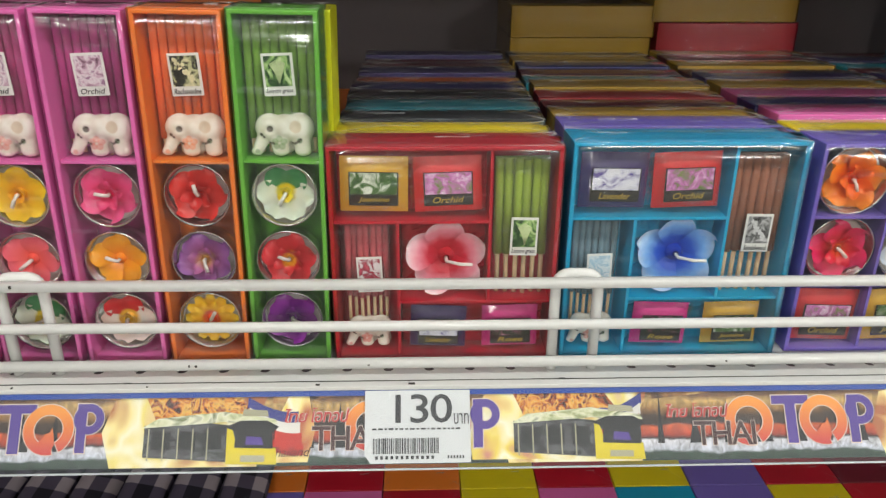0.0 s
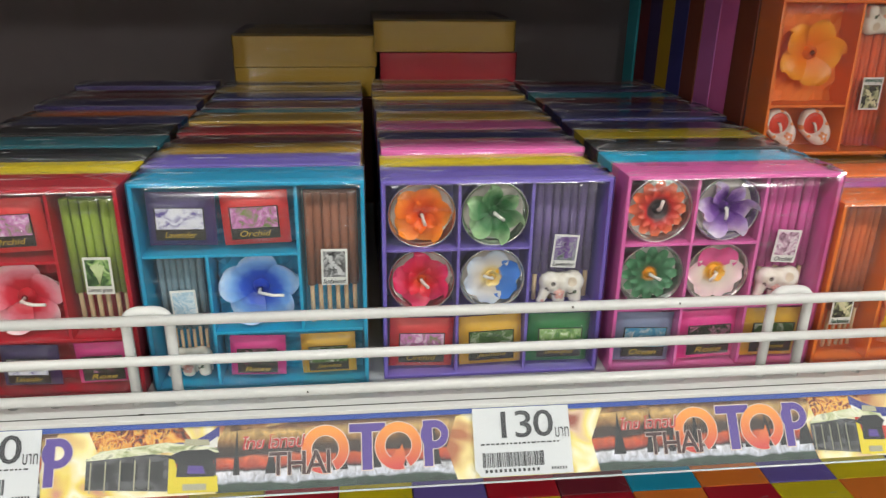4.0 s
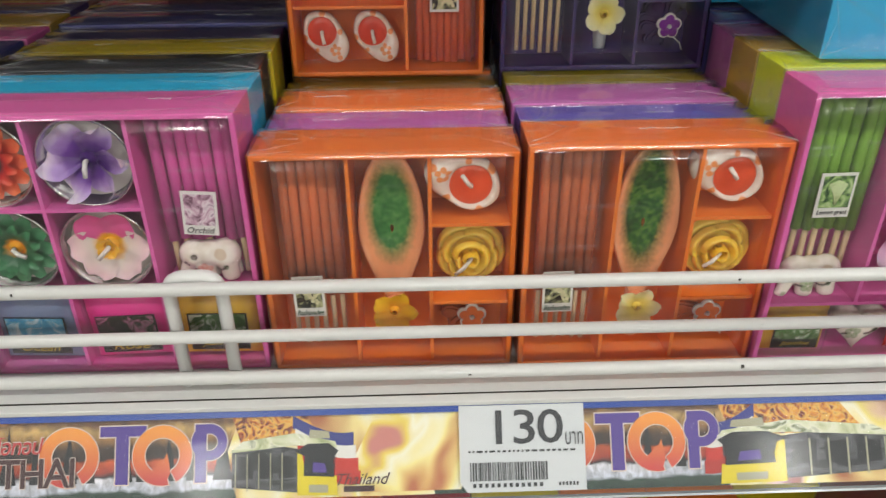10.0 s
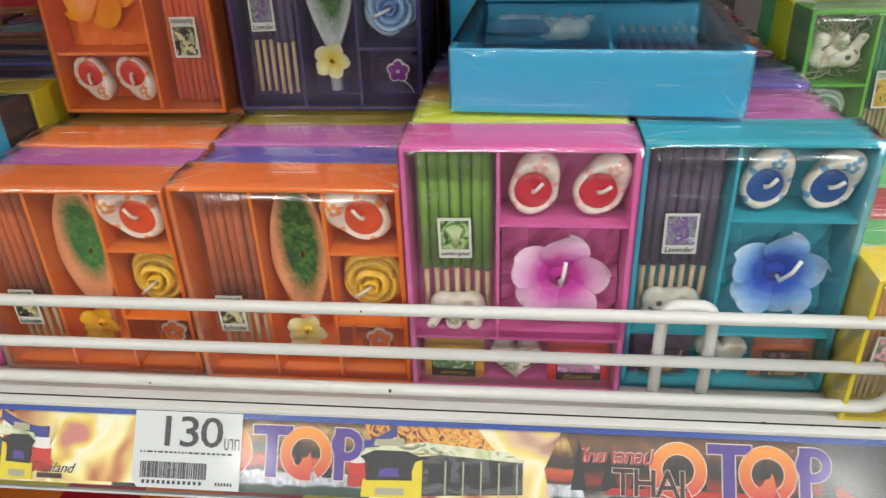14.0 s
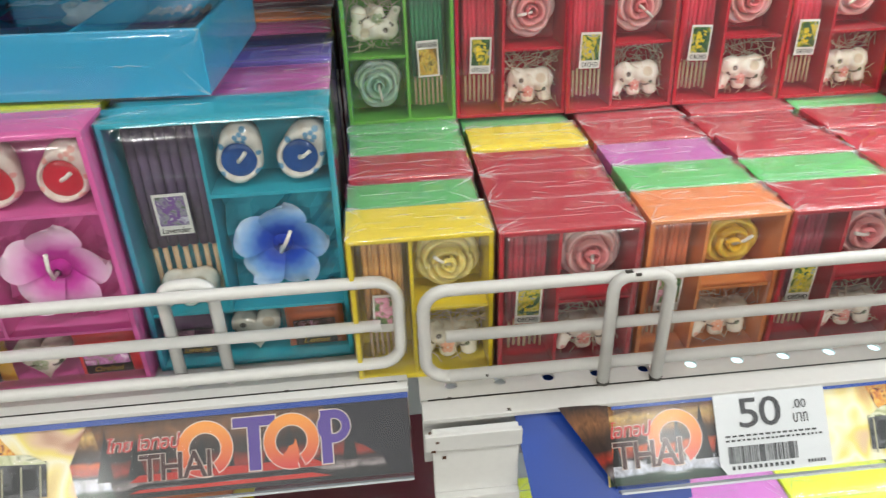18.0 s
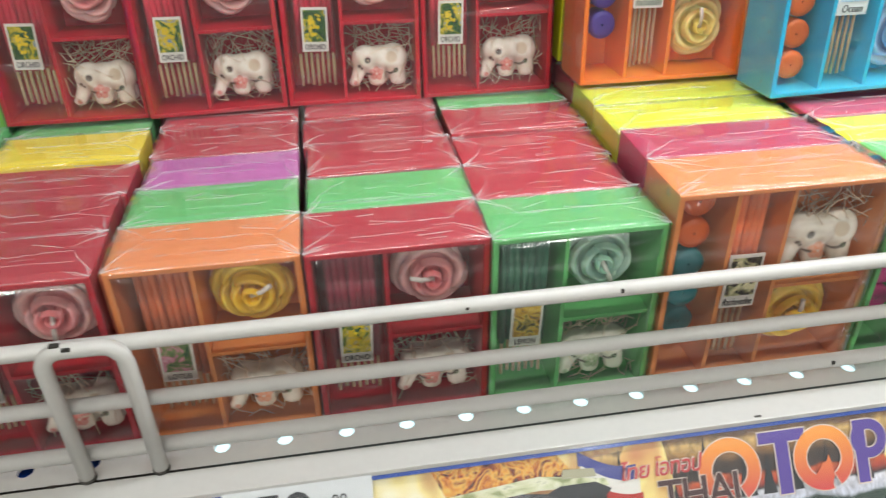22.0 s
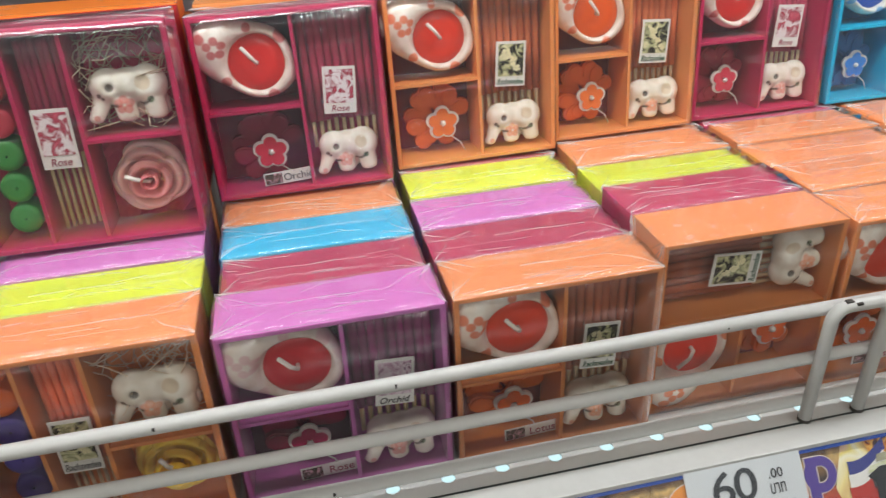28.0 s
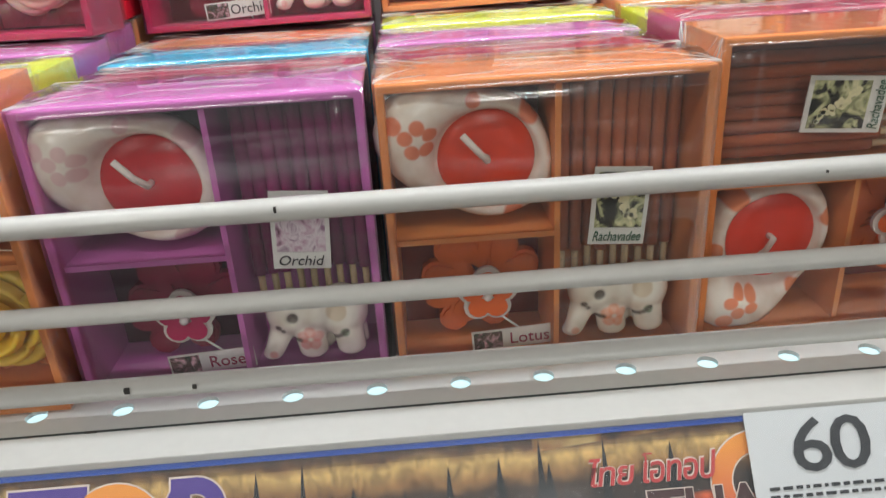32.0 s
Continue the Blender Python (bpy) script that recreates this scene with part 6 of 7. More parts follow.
for x, w, mir in ((-0.318, 0.078, False), (-0.100, 0.078, False), (0.362, 0.052, False), (0.605, 0.088, True)):
    art(strip1, [(x + 0.1 * w, 0.024), (x + w * 0.85, 0.026), (x + w * 0.7, 0.0415), (x + 0.0 * w, 0.0405)], -0.00045, ROOF)
    tuktuk(strip1, x, w, mir)
for x, w, mir in ((-0.258, 0.030, False), (-0.048, 0.026, True), (0.392, 0.030, False), (0.600, 0.024, True)):
    flag(strip1, x, w, mir)
for x0, x1 in ((-0.242, -0.222), (-0.125, -0.06), (0.425, 0.475)):
    art(strip1, [(x0, 0.002), (x1, 0.002), (x1 + 0.004, 0.02), (x1, 0.0405), (x0 + 0.008, 0.040), (x0 - 0.002, 0.02)], -0.00035, GLOW)
art(strip1, [(0.728, 0.0), (0.884, 0.0), (0.884, STRIP_H), (0.715, STRIP_H)], -0.00025, NIGHT)
for z0, z1, mt in ((0.0085, 0.0125, RED), (0.0055, 0.0078, PRINTK), (0.003, 0.005, RED)):
    art(strip1, [(0.735, z0), (0.84, z0 - 0.0005), (0.83, z1), (0.74, z1 - 0.0005)], -0.0005, mt)
words("Thailand", 0.0055, THAIINK, strip1, pose(0.427, -0.0009, 0.0085), 0.4, width=0.026)
words("Thailand", 0.0055, THAIINK, strip1, pose(-0.232, -0.0009, 0.0080), 0.4, width=0.024)
art(strip1, rect(0.417, 0.432, 0.0025, 0.0052), -0.0009, THAIINK)
# torn dark corner at the end of the first banner
art(strip1, [(0.836, STRIP_H), (0.8835, STRIP_H), (0.8835, 0.0005), (0.872, 0.0005), (0.868, 0.010), (0.858, 0.017), (0.848, 0.021), (0.842, 0.031)][::-1], -0.0007, mat("dark_fold", lin(34, 28, 38), 0.3, vary=0.1), "curled_corner")

strip2 = price_strip(0.990, X_RIGHT, EDGE2, TOP2, "blue shelf-edge channel with a printed temple banner and price tags")
art(strip2, rect(0.985, X_RIGHT, 0.0, STRIP_H), 0.0, SUNSET, "banner_sheet")
for x, cut in ((0.9870, 0.075), (1.229, None), (1.482, None), (1.7155, None), (1.97, None)):
    art(strip2, [(max(x - 0.030, 0.986), 0.0), (x + 0.118, 0.0), (x + 0.112, 0.02), (x + 0.120, STRIP_H), (max(x - 0.024, 0.986), STRIP_H)], -0.00012, SCENE)
    skyline(strip2, max(x - 0.03, 0.988), x + 0.125, int(x * 1000) + 77)
    art(strip2, [(max(x - 0.03, 0.988), 0.036), (x + 0.02, 0.040), (x + 0.06, 0.041), (x + 0.10, 0.039), (x + 0.11, 0.0425), (max(x - 0.03, 0.988), 0.0425)], -0.0002, DUSK)
    emblem(strip2, x, cut=cut)
for x, w, mir in ((1.131, 0.078, False), (1.846, 0.08, True), (1.425, 0.05, True)):
    art(strip2, [(x + 0.1 * w, 0.024), (x + w * 0.85, 0.026), (x + w * 0.7, 0.0415), (x, 0.0405)], -0.00045, ROOF)
    tuktuk(strip2, x, w, mir)
for x, w, mir in ((1.196, 0.026, False), (1.836, 0.022, True), (1.428, 0.02, True)):
    flag(strip2, x, w, mir)
art(strip2, [(1.596, 0.0), (1.700, 0.0), (1.700, STRIP_H), (1.590, STRIP_H)], -0.00018, SCENE)
skyline(strip2, 1.60, 1.70, 5)
for x0, x1 in ((1.21, 1.235),):
    art(strip2, [(x0, 0.002), (x1, 0.002), (x1 + 0.004, 0.02), (x1, 0.0405), (x0 + 0.008, 0.040), (x0 - 0.002, 0.02)], -0.00035, GLOW)
# the lifted, torn end of the banner
bm = bmesh.new()
rows = []
for i in range(9):
    s = i / 8
    lift = -0.003 - 0.016 * (1 - s) ** 2
    rows.append([bm.verts.new((0.958 + 0.030 * s + 0.030 * (1 - s) * (1 - v), lift * (0.4 + 0.6 * v), STRIP_H * v + 0.003 * (1 - s) * v)) for v in (0, 0.25, 0.5, 0.75, 1.0)])
for a, b in zip(rows, rows[1:]):
    for j in range(4):
        bm.faces.new((a[j], b[j], b[j + 1], a[j + 1])).smooth = True
part("curled_end", bm, NIGHT, strip2, "lifted end of the dark paper banner", smooth=True)
# bare channel beside the seam
sm = new("bare_channel")
tagged(sm, "bare white steel edge with chipped paint at the seam", "shelf edge")
part("white_face", box_bm(SEAM1 + 0.004, 0.940, EDGE2 - 0.006, EDGE2 - 0.0005, 1.062, 1.1075, bevel=0.0008), ENAMEL, sm)
part("upper_fold", box_bm(SEAM1, 0.941, EDGE2 - 0.009, EDGE2 - 0.0062, 1.099, 1.1095, bevel=0.0006), ENAMEL, sm)
part("lower_fold", box_bm(SEAM1 + 0.004, 0.940, EDGE2 - 0.011, EDGE2 - 0.0062, 1.060, 1.066, bevel=0.0006), ENAMEL, sm)
bm = bmesh.new()
for k, (cx, cz) in enumerate(((0.8925, 1.112), (0.896, 1.105), (0.899, 1.094), (0.8935, 1.099))):
    add_box(bm, cx, cx + 0.0012 + 0.0004 * k, EDGE2 - 0.0094, EDGE2 - 0.0085, cz, cz + 0.0012)
part("rust_spot", bm, mat("rust", lin(96, 60, 36), 0.9, bump=0.6, vary=0.3), sm)
bp = new("blue_card")
bp.matrix_basis = strip_pose(0, EDGE2, TOP2)
tagged(bp, "bent blue plastic card hanging behind the banner", "plastic card")
part("sheet", slab([(0.945, -0.006), (0.992, -0.016), (1.03, -0.010), (1.03, STRIP_H - 0.0005), (0.939, STRIP_H - 0.0005)], 0.003, 0.0006), BLUEPL, bp)
part("upper_flap", box_bm(0.939, 1.022, 0.394, 0.418, 1.1075, 1.1082), BLUEPL, bp, m=bp.matrix_basis.inverted())

for x in (-0.512, -0.1885, 0.1355, 0.4745):
    price_tag(EDGE1, TOP1, x, "130", None)
price_tag(EDGE2, TOP2, 1.0450, "50", ".00", w=0.0615)
price_tag(EDGE2, TOP2, 1.3630, "60", ".00", w=0.0615)
price_tag(EDGE2, TOP2, 1.7485, "60", ".00", w=0.0615)

# ---- gift sets, kind by kind; U and V run over the open front ----
DEP = 0.0335


def tall_set(x, y, z, color, label, stick, pic, text, lights, tint, w=0.0475, h=0.212, turn=0.0, seed=0):
    b = gift_box(label, color, w, h, 0.036, pose(x, y, z, 0, turn, 0), seed=seed)
    X = lambda u: -w / 2 + u * w
    div_h(b, color, 0.61, 0, 1, w, h, 0.036)
    incense(b, X(0.08), X(0.92), h * 0.618, h * 0.985, stick, 0.12, 8, 0.016)
    label_card(b, X(0.5), h * 0.835, 0.0172, 0.0232, pic, text, 0.0085, turn=-3)
    elephant(b, X(0.52), h * 0.61 + 0.0148, tint, 0.92, y=0.0125)
    for (kind, dye, tn), v in zip(lights, (0.510, 0.315, 0.125)):
        tealight(b, X(0.5), h * v, 0.0192, kind, dye, tn)
    return b


def craft_set(x, y, z, color, label, w, h, stick2, pic2, text2, soaps, stick1, pic1, text1, dye, seed=0):
    """Soap packs, two incense sleeves, a large blossom and an elephant."""
    d = DEP
    b = gift_box(label, color, w, h, d, pose(x, y, z), seed=seed)
    X = lambda u: -w / 2 + u * w
    div_h(b, color, 0.665, 0, 0.70, w, h, d)
    div_v(b, color, 0.70, 0.285, 1, w, h, d)
    div_v(b, color, 0.295, 0, 0.665, w, h, d)
    div_h(b, color, 0.285, 0.295, 1, w, h, d)
    tissue(b, X(0.03), X(0.69), h * 0.68, h * 0.97, color, 3 + seed)
    tissue(b, X(0.31), X(0.69), h * 0.29, h * 0.65, color, 4 + seed, 0.027, 0.010)
    tissue(b, X(0.31), X(0.97), h * 0.02, h * 0.27, color, 5 + seed)
    sachet(b, X(0.195), h * 0.82, w * 0.295, h * 0.245, soaps[0], 1)
    sachet(b, X(0.515), h * 0.82, w * 0.295, h * 0.245, soaps[1], -2)
    sachet(b, X(0.475), h * 0.135, w * 0.26, h * 0.21, soaps[2], 2)
    sachet(b, X(0.81), h * 0.135, w * 0.26, h * 0.21, soaps[3], -1)
    incense(b, X(0.725), X(0.965), h * 0.30, h * 0.93, stick2, 0.30, 6, 0.013)
    label_card(b, X(0.855), h * 0.585, 0.0165, 0.0245, pic2, text2, 0.006, turn=1)
    incense(b, X(0.05), X(0.25), h * 0.12, h * 0.635, stick1, 0.30, 7, 0.016)
    label_card(b, X(0.165), h * 0.405, 0.0155, 0.0235, pic1, text1, 0.007, turn=-2, ink=REDINK if pic1 == "Rose" else None)
    elephant(b, X(0.155), h * 0.115, "red" if color == "red" else "pink", 0.76, y=0.0125)
    flower(b, X(0.51), h * 0.478, 0.0165, "frangipani", w * 0.185, DYE[dye], -4, label="large shaded wax blossom")
    return b


def light_set(x, y, z, color, label, w, h, lights, stick, pic, text, soaps, tint, seed=0):
    """Four tealights, incense with an elephant, three soap packs."""
    d = DEP
    b = gift_box(label, color, w, h, d, pose(x, y, z), seed=seed)
    X = lambda u: -w / 2 + u * w
    div_h(b, color, 0.335, 0, 1, w, h, d)
    div_h(b, color, 0.665, 0, 0.65, w, h, d)
    div_v(b, color, 0.335, 0, 1, w, h, d)
    div_v(b, color, 0.655, 0, 1, w, h, d)
    for (kind, dye, tn), (u, v) in zip(lights, ((0.175, 0.825), (0.495, 0.825), (0.175, 0.50), (0.495, 0.50))):
        tealight(b, X(u), h * v, min(w * 0.158, h * 0.158), kind, dye, tn)
    incense(b, X(0.685), X(0.965), h * 0.36, h * 0.955, stick, 0.24, 7, 0.0165)
    label_card(b, X(0.825), h * 0.625, 0.0168, 0.0232, pic, text, 0.008, turn=4)
    elephant(b, X(0.825), h * 0.345 + 0.0128, tint, 0.84, y=0.0125)
    for k, sc in enumerate(soaps):
        sachet(b, X(0.175 + 0.325 * k), h * 0.16, w * 0.295, h * 0.265, sc, (2, -2, 1)[k])
    return b


def spoon_set(x, y, z, color, label, w, h, shade, seed=0, m=None):
    """Incense, a leaf spoon, a bird bowl, a rose and a felt blossom."""
    d = DEP
    b = gift_box(label, color, w, h, d, m or pose(x, y, z), seed=seed)
    X = lambda u: -w / 2 + u * w
    dark = color == "indigo"
    div_v(b, color, 0.355, 0, 1, w, h, d)
    div_v(b, color, 0.665, 0, 1, w, h, d)
    div_h(b, color, 0.685, 0.665, 1, w, h, d)
    div_h(b, color, 0.315, 0.665, 1, w, h, d)
    incense(b, X(0.07), X(0.31), h * 0.07, h * 0.955 if not dark else h * 0.62, (150, 74, 34) if not dark else (70, 50, 90), 0.28 if not dark else 0.5, 6, 0.014)
    label_card(b, X(0.16), h * (0.34 if not dark else 0.50), 0.0155, 0.0240, "Rachavadee" if not dark else "Lavender", "Rachavadee" if not dark else "Lavender", 0.006, turn=-1, ink=GREENINK if not dark else None)
    spoon(b, X(0.51), h * 0.06, h * 0.975, w * 0.27, shade, outer=(244, 168, 120) if not dark else (206, 212, 214))
    if dark:
        bird(b, X(0.83), h * 0.835, w * 0.085, (70, 50, 100), (150, 110, 180), 210)
        flower(b, X(0.83), h * 0.50, 0.018, "rose", w * 0.145, DYE["roseblue"], 10)
        potpourri(b, X(0.68), X(0.97), h * 0.03, h * 0.30, (60, 44, 90), 0.024, 0.6, 0.55, (130, 40, 150))
    else:
        bird(b, X(0.825), h * 0.835, w * 0.108, (236, 84, 36), (240, 140, 40), 148 if shade == "light" else 152)
        flower(b, X(0.83), h * 0.49, 0.018, "rose", w * 0.14, DYE["roseyellow"], 10)
        potpourri(b, X(0.68), X(0.97), h * 0.03, h * 0.30, (196, 96, 40), 0.024, 0.55, 0.55, (236, 120, 50))
    return b


def bloom_set(x, y, z, color, label, w, h, stick, pic, text, wax, spots, dye, soaps, tint, seed=0):
    """Incense with an elephant, two bird bowls, a large blossom, soaps and a heart."""
    d = DEP
    b = gift_box(label, color, w, h, d, pose(x, y, z), seed=seed)
    X = lambda u: -w / 2 + u * w
    div_v(b, color, 0.415, 0.245, 1, w, h, d)
    div_h(b, color, 0.715, 0.415, 1, w, h, d)
    div_h(b, color, 0.245, 0, 1, w, h, d)
    incense(b, X(0.05), X(0.39), h * 0.30, h * 0.955, stick, 0.30, 7, 0.016)
    label_card(b, X(0.22), h * 0.64, 0.0172, 0.0232, pic, text, 0.008, turn=-1)
    elephant(b, X(0.22), h * 0.245 + 0.0128, tint, 0.84, y=0.0125)
    bird(b, X(0.565), h * 0.822, w * 0.106, wax, spots, 75)
    bird(b, X(0.845), h * 0.822, w * 0.106, wax, spots, 60)
    tissue(b, X(0.43), X(0.97), h * 0.255, h * 0.70, color, 9 + seed, 0.027, 0.011)
    flower(b, X(0.70), h * 0.475, 0.0165, "frangipani", w * 0.235, DYE[dye], 8, label="large shaded wax blossom")
    sachet(b, X(0.20), h * 0.115, w * 0.30, h * 0.19, soaps[0], 1)
    heart_stone(b, X(0.505), h * 0.125, w * 0.135, tint)
    sachet(b, X(0.81), h * 0.115, w * 0.30, h * 0.19, soaps[1], -1)
    return b


def petite_set(x, y, z, color, label, stick, pic, text, dye, tint, w=0.0742, h=0.0895, d=0.0345, m=None, seed=0, swap=False, caps=True, lift=0.0):
    """A sleeve of incense, a wax rose and an elephant in straw."""
    b = gift_box(label, color, w, h, d, m or pose(x, y, z), seed=seed)
    X = (lambda u: w / 2 - u * w) if swap else (lambda u: -w / 2 + u * w)
    s = -1 if swap else 1
    div_v(b, color, 0.43 if not swap else 0.57, 0, 1, w, h, d)
    if swap:
        div_h(b, color, 0.49, 0, 0.57, w, h, d)
    else:
        div_h(b, color, 0.49, 0.43, 1, w, h, d)
    xa, xb = sorted((X(0.09), X(0.375)))
    incense(b, xa, xb, h * 0.09, h * 0.93, stick, 0.25, 7, 0.014)
    label_card(b, X(0.235), h * (0.45 + lift), 0.0142, 0.0238, pic, text, 0.0065, turn=s * 2, caps=caps, flip=swap)
    cx = X(0.70)
    xs = sorted((X(0.45), X(0.96)))
    if swap:
        flower(b, cx, h * 0.255, 0.019, "rose", w * 0.225, DYE[dye], 10 + seed * 20)
        straw(b, xs[0], xs[1], h * 0.52, h * 0.95, 40 + seed, 70)
        elephant(b, cx, h * 0.70, tint, 0.86, upside=True, y=0.0125)
    else:
        flower(b, cx, h * 0.735, 0.019, "rose", w * 0.225, DYE[dye], 10 + seed * 20)
        straw(b, xs[0], xs[1], h * 0.04, h * 0.46, 40 + seed, 70)
        elephant(b, cx, h * 0.055 + 0.0142, tint, 0.88, y=0.0125)
    return b


def disc_set(x, y, z, color, label, discs, stick, pic, text, dye, tint, w=0.0985, h=0.1025, d=0.0345, m=None, seed=0, rose_top=False, bare=0.35, ink=None):
    """A column of wax discs, incense, an elephant in straw and a rose."""
    b = gift_box(label, color, w, h, d, m or pose(x, y, z), seed=seed)
    X = lambda u: -w / 2 + u * w
    div_v(b, color, 0.28, 0, 1, w, h, d)
    div_v(b, color, 0.535, 0, 1, w, h, d)
    div_h(b, color, 0.49, 0.535, 1, w, h, d)
    for k, c in enumerate(discs):
        disc(b, X(0.155), h * (0.905 - 0.155 * k), 0.0074, c)
    incense(b, X(0.31), X(0.50), h * 0.06, h * 0.95, stick, bare, 6, 0.014)
    label_card(b, X(0.405), h * 0.51, 0.0165, 0.0285, pic, text, 0.006, turn=1, ink=ink)
    zr, ze = (0.74, 0.055) if rose_top else (0.25, 0.535)
    flower(b, X(0.765), h * zr, 0.019, "rose", w * 0.185, DYE[dye], 15 + 30 * seed)
    tissue(b, X(0.55), X(0.965), h * (zr - 0.22), h * (zr + 0.22), color, 20 + seed, 0.027)
    straw(b, X(0.55), X(0.965), h * (0.52 if not rose_top else 0.04), h * (0.965 if not rose_top else 0.46), 60 + seed, 80)
    elephant(b, X(0.765), h * ze + 0.0155, tint, 0.96, y=0.0122)
    return b


def nest_set(x, y, z, color, label, wax, spots, clay, ornament, stick, pic, text, tag, tint, w=0.0975, h=0.099, d=0.0345, m=None, seed=0, turn=200.0, ink=None):
    """A bird bowl, scented hearts with a felt blossom, incense with an elephant."""
    b = gift_box(label, color, w, h, d, m or pose(x, y, z), seed=seed)
    X = lambda u: -w / 2 + u * w
    div_v(b, color, 0.535, 0, 1, w, h, d)
    div_h(b, color, 0.485, 0, 0.535, w, h, d)
    # one plain sheet behind the left cells, darker than the box's card
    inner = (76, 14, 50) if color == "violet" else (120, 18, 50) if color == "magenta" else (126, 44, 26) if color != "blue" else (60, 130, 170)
    part("liner", box_bm(X(0.03), X(0.53), d - WALL - 0.0008, d - WALL - 0.0001, h * 0.03, h * 0.97), mat("cell_back_" + color, lin(*inner), 0.7, bump=0.2, vary=0.1), b, "darker sheet behind the left cells")
    bird(b, X(0.325), h * 0.732, w * 0.198, wax, spots, turn, 0.0195)
    potpourri(b, X(0.04), X(0.52), h * 0.03, h * 0.47, clay, 0.024, 0.58, 0.42, ornament)
    incense(b, X(0.565), X(0.965), h * 0.20, h * 0.965, stick, 0.20, 9, 0.019)
    label_card(b, X(0.755), h * 0.53, 0.0182, 0.0262, pic, text, 0.0095, turn=4, ink=ink)
    elephant(b, X(0.765), h * 0.035 + 0.0148, tint, 0.93, y=0.0125)
    if tag:
        t = part("name_label", box_bm(-0.0143, 0.0143, 0, 0.0005, -0.0036, 0.0036), PAPER, b, "narrow white name label", pose(X(0.40), 0.0072, h * 0.075, 0, -3, 0))
        part("picture", slab(rect(-0.0136, -0.0040, -0.0030, 0.0030), -0.0003, 0.0002), blotch("tag_flower", [lin(30, 60, 36), lin(90, 60, 50), lin(236, 190, 200)], 300, 0.4), t)
        words(tag, 0.0042, REDINK if tag != "Orchid" else INK, t, pose(0.0052, -0.0004, 0), 0.0)
    return b


# ---- first shelf, front row ----
Y1 = 0.4305
tall_set(-0.4400, Y1, FLOOR1 + 0.0006, "pink", "tall pink gift box with incense, elephant and three tealights", (150, 40, 100), "Orchid", "Orchid", (("lotus", "yellow", 0), ("frangipani", "coral", 20), ("lotus", "whitegreen", 40)), "pink", turn=1.0)
tall_set(-0.3895, Y1, FLOOR1 + 0.0006, "pink", "tall pink gift box with incense, elephant and three tealights", (150, 40, 100), "Orchid", "Orchid", (("lotus", "yellow", 0), ("frangipani", "coral", 20), ("lotus", "whitegreen", 40)), "pink", turn=1.0)
tall_set(-0.3375, Y1, FLOOR1 + 0.0006, "pink", "tall pink gift box with incense, elephant and mixed tealights", (140, 36, 98), "Orchid", "Orchid", (("hibiscus", "pink", 30), ("frangipani", "orangey", 0), ("lotus", "whitered", 10)), "pink", turn=1.0, seed=1)
tall_set(-0.2860, Y1, FLOOR1 + 0.0006, "orange", "tall orange gift box with incense, elephant and three tealights", (196, 84, 30), "Rachavadee", "Rachavadee", (("hibiscus", "red", 10), ("hibiscus", "violetyellow", 40), ("daisy", "sunflower", 0)), "orange", turn=1.0, seed=2)
tall_set(-0.2355, Y1, FLOOR1 + 0.0006, "grass", "tall green gift box with incense, elephant and three tealights", (84, 118, 34), "Lemon", "Lemon grass", (("lotus", "whitegreen", 25), ("hibiscus", "redyellow", 0), ("hibiscus", "deepviolet", 30)), "green", turn=1.0, seed=3)
craft_set(-0.1405, Y1 + 0.002, FLOOR1, "red", "red gift box with soaps, incense and a red blossom candle", 0.1360, 0.1385, (110, 128, 36), "Lemon", "Lemon grass", ("Jasmine", "Orchid", "Lavender", "Rose"), (150, 60, 66), "Rose", "Rose", "bigred", 0)
craft_set(0.0020, Y1 + 0.003, FLOOR1, "cyan", "turquoise gift box with soaps, incense and blue blossom candle", 0.1375, 0.1405, (112, 66, 44), "Sandalwood", "Sandalwood", ("Lavender", "Orchid", "Rose", "Jasmine"), (84, 108, 118), "Ocean", "Ocean", "bigblue", 1)
light_set(0.1538, Y1 + 0.0065, FLOOR1, "purple", "purple gift box with four tealights, incense, elephant and soaps", 0.1455, 0.1385, (("hibiscus", "orange", 10), ("swirl", "greens", 20), ("hibiscus", "redpink", 50), ("lotus", "whiteblue", 0)), (84, 70, 110), "Lavender", "Lavender", ("Orchid", "Jasmine", "Lemongrass"), "pink", 2)
light_set(0.3055, Y1 + 0.002, FLOOR1, "pink", "pink gift box with four tealights, incense, elephant and soaps", 0.1425, 0.1405, (("daisy", "redblack", 0), ("swirl", "purples", 0), ("daisy", "daisygreen", 0), ("lotus", "whitepink", 20)), (158, 56, 118), "Orchid", "Orchid", ("Ocean", "Rose", "Jasmine"), "pink", 3)
spoon_set(0.4420, Y1 + 0.0005, FLOOR1, "orange", "orange gift box with incense, leaf spoon, bird bowl, yellow rose", 0.1230, 0.1205, "light", 4)
spoon_set(0.5680, Y1 - 0.002, FLOOR1, "orange", "orange gift box with incense, dark leaf spoon, bird bowl, rose", 0.1215, 0.1238, "dark", 5)
bloom_set(0.6875, Y1 - 0.006, FLOOR1, "pink", "pink gift box with green incense, bird bowls, pink blossom candle", 0.1140, 0.1480, (96, 130, 42), "Lemon", "Lemon grass", (214, 40, 66), (236, 170, 160), "bigpink", ("Jasmine", "Orchid"), "green", 6)
bloom_set(0.8015, Y1 + 0.004, FLOOR1, "teal", "turquoise gift box with dark incense, bird bowls, blue blossom candle", 0.1085, 0.1470, (72, 58, 84), "Lavender", "Lavender", (30, 86, 160), (60, 150, 196), "bigblue", ("Dark", "Lotus"), "blue", 7)


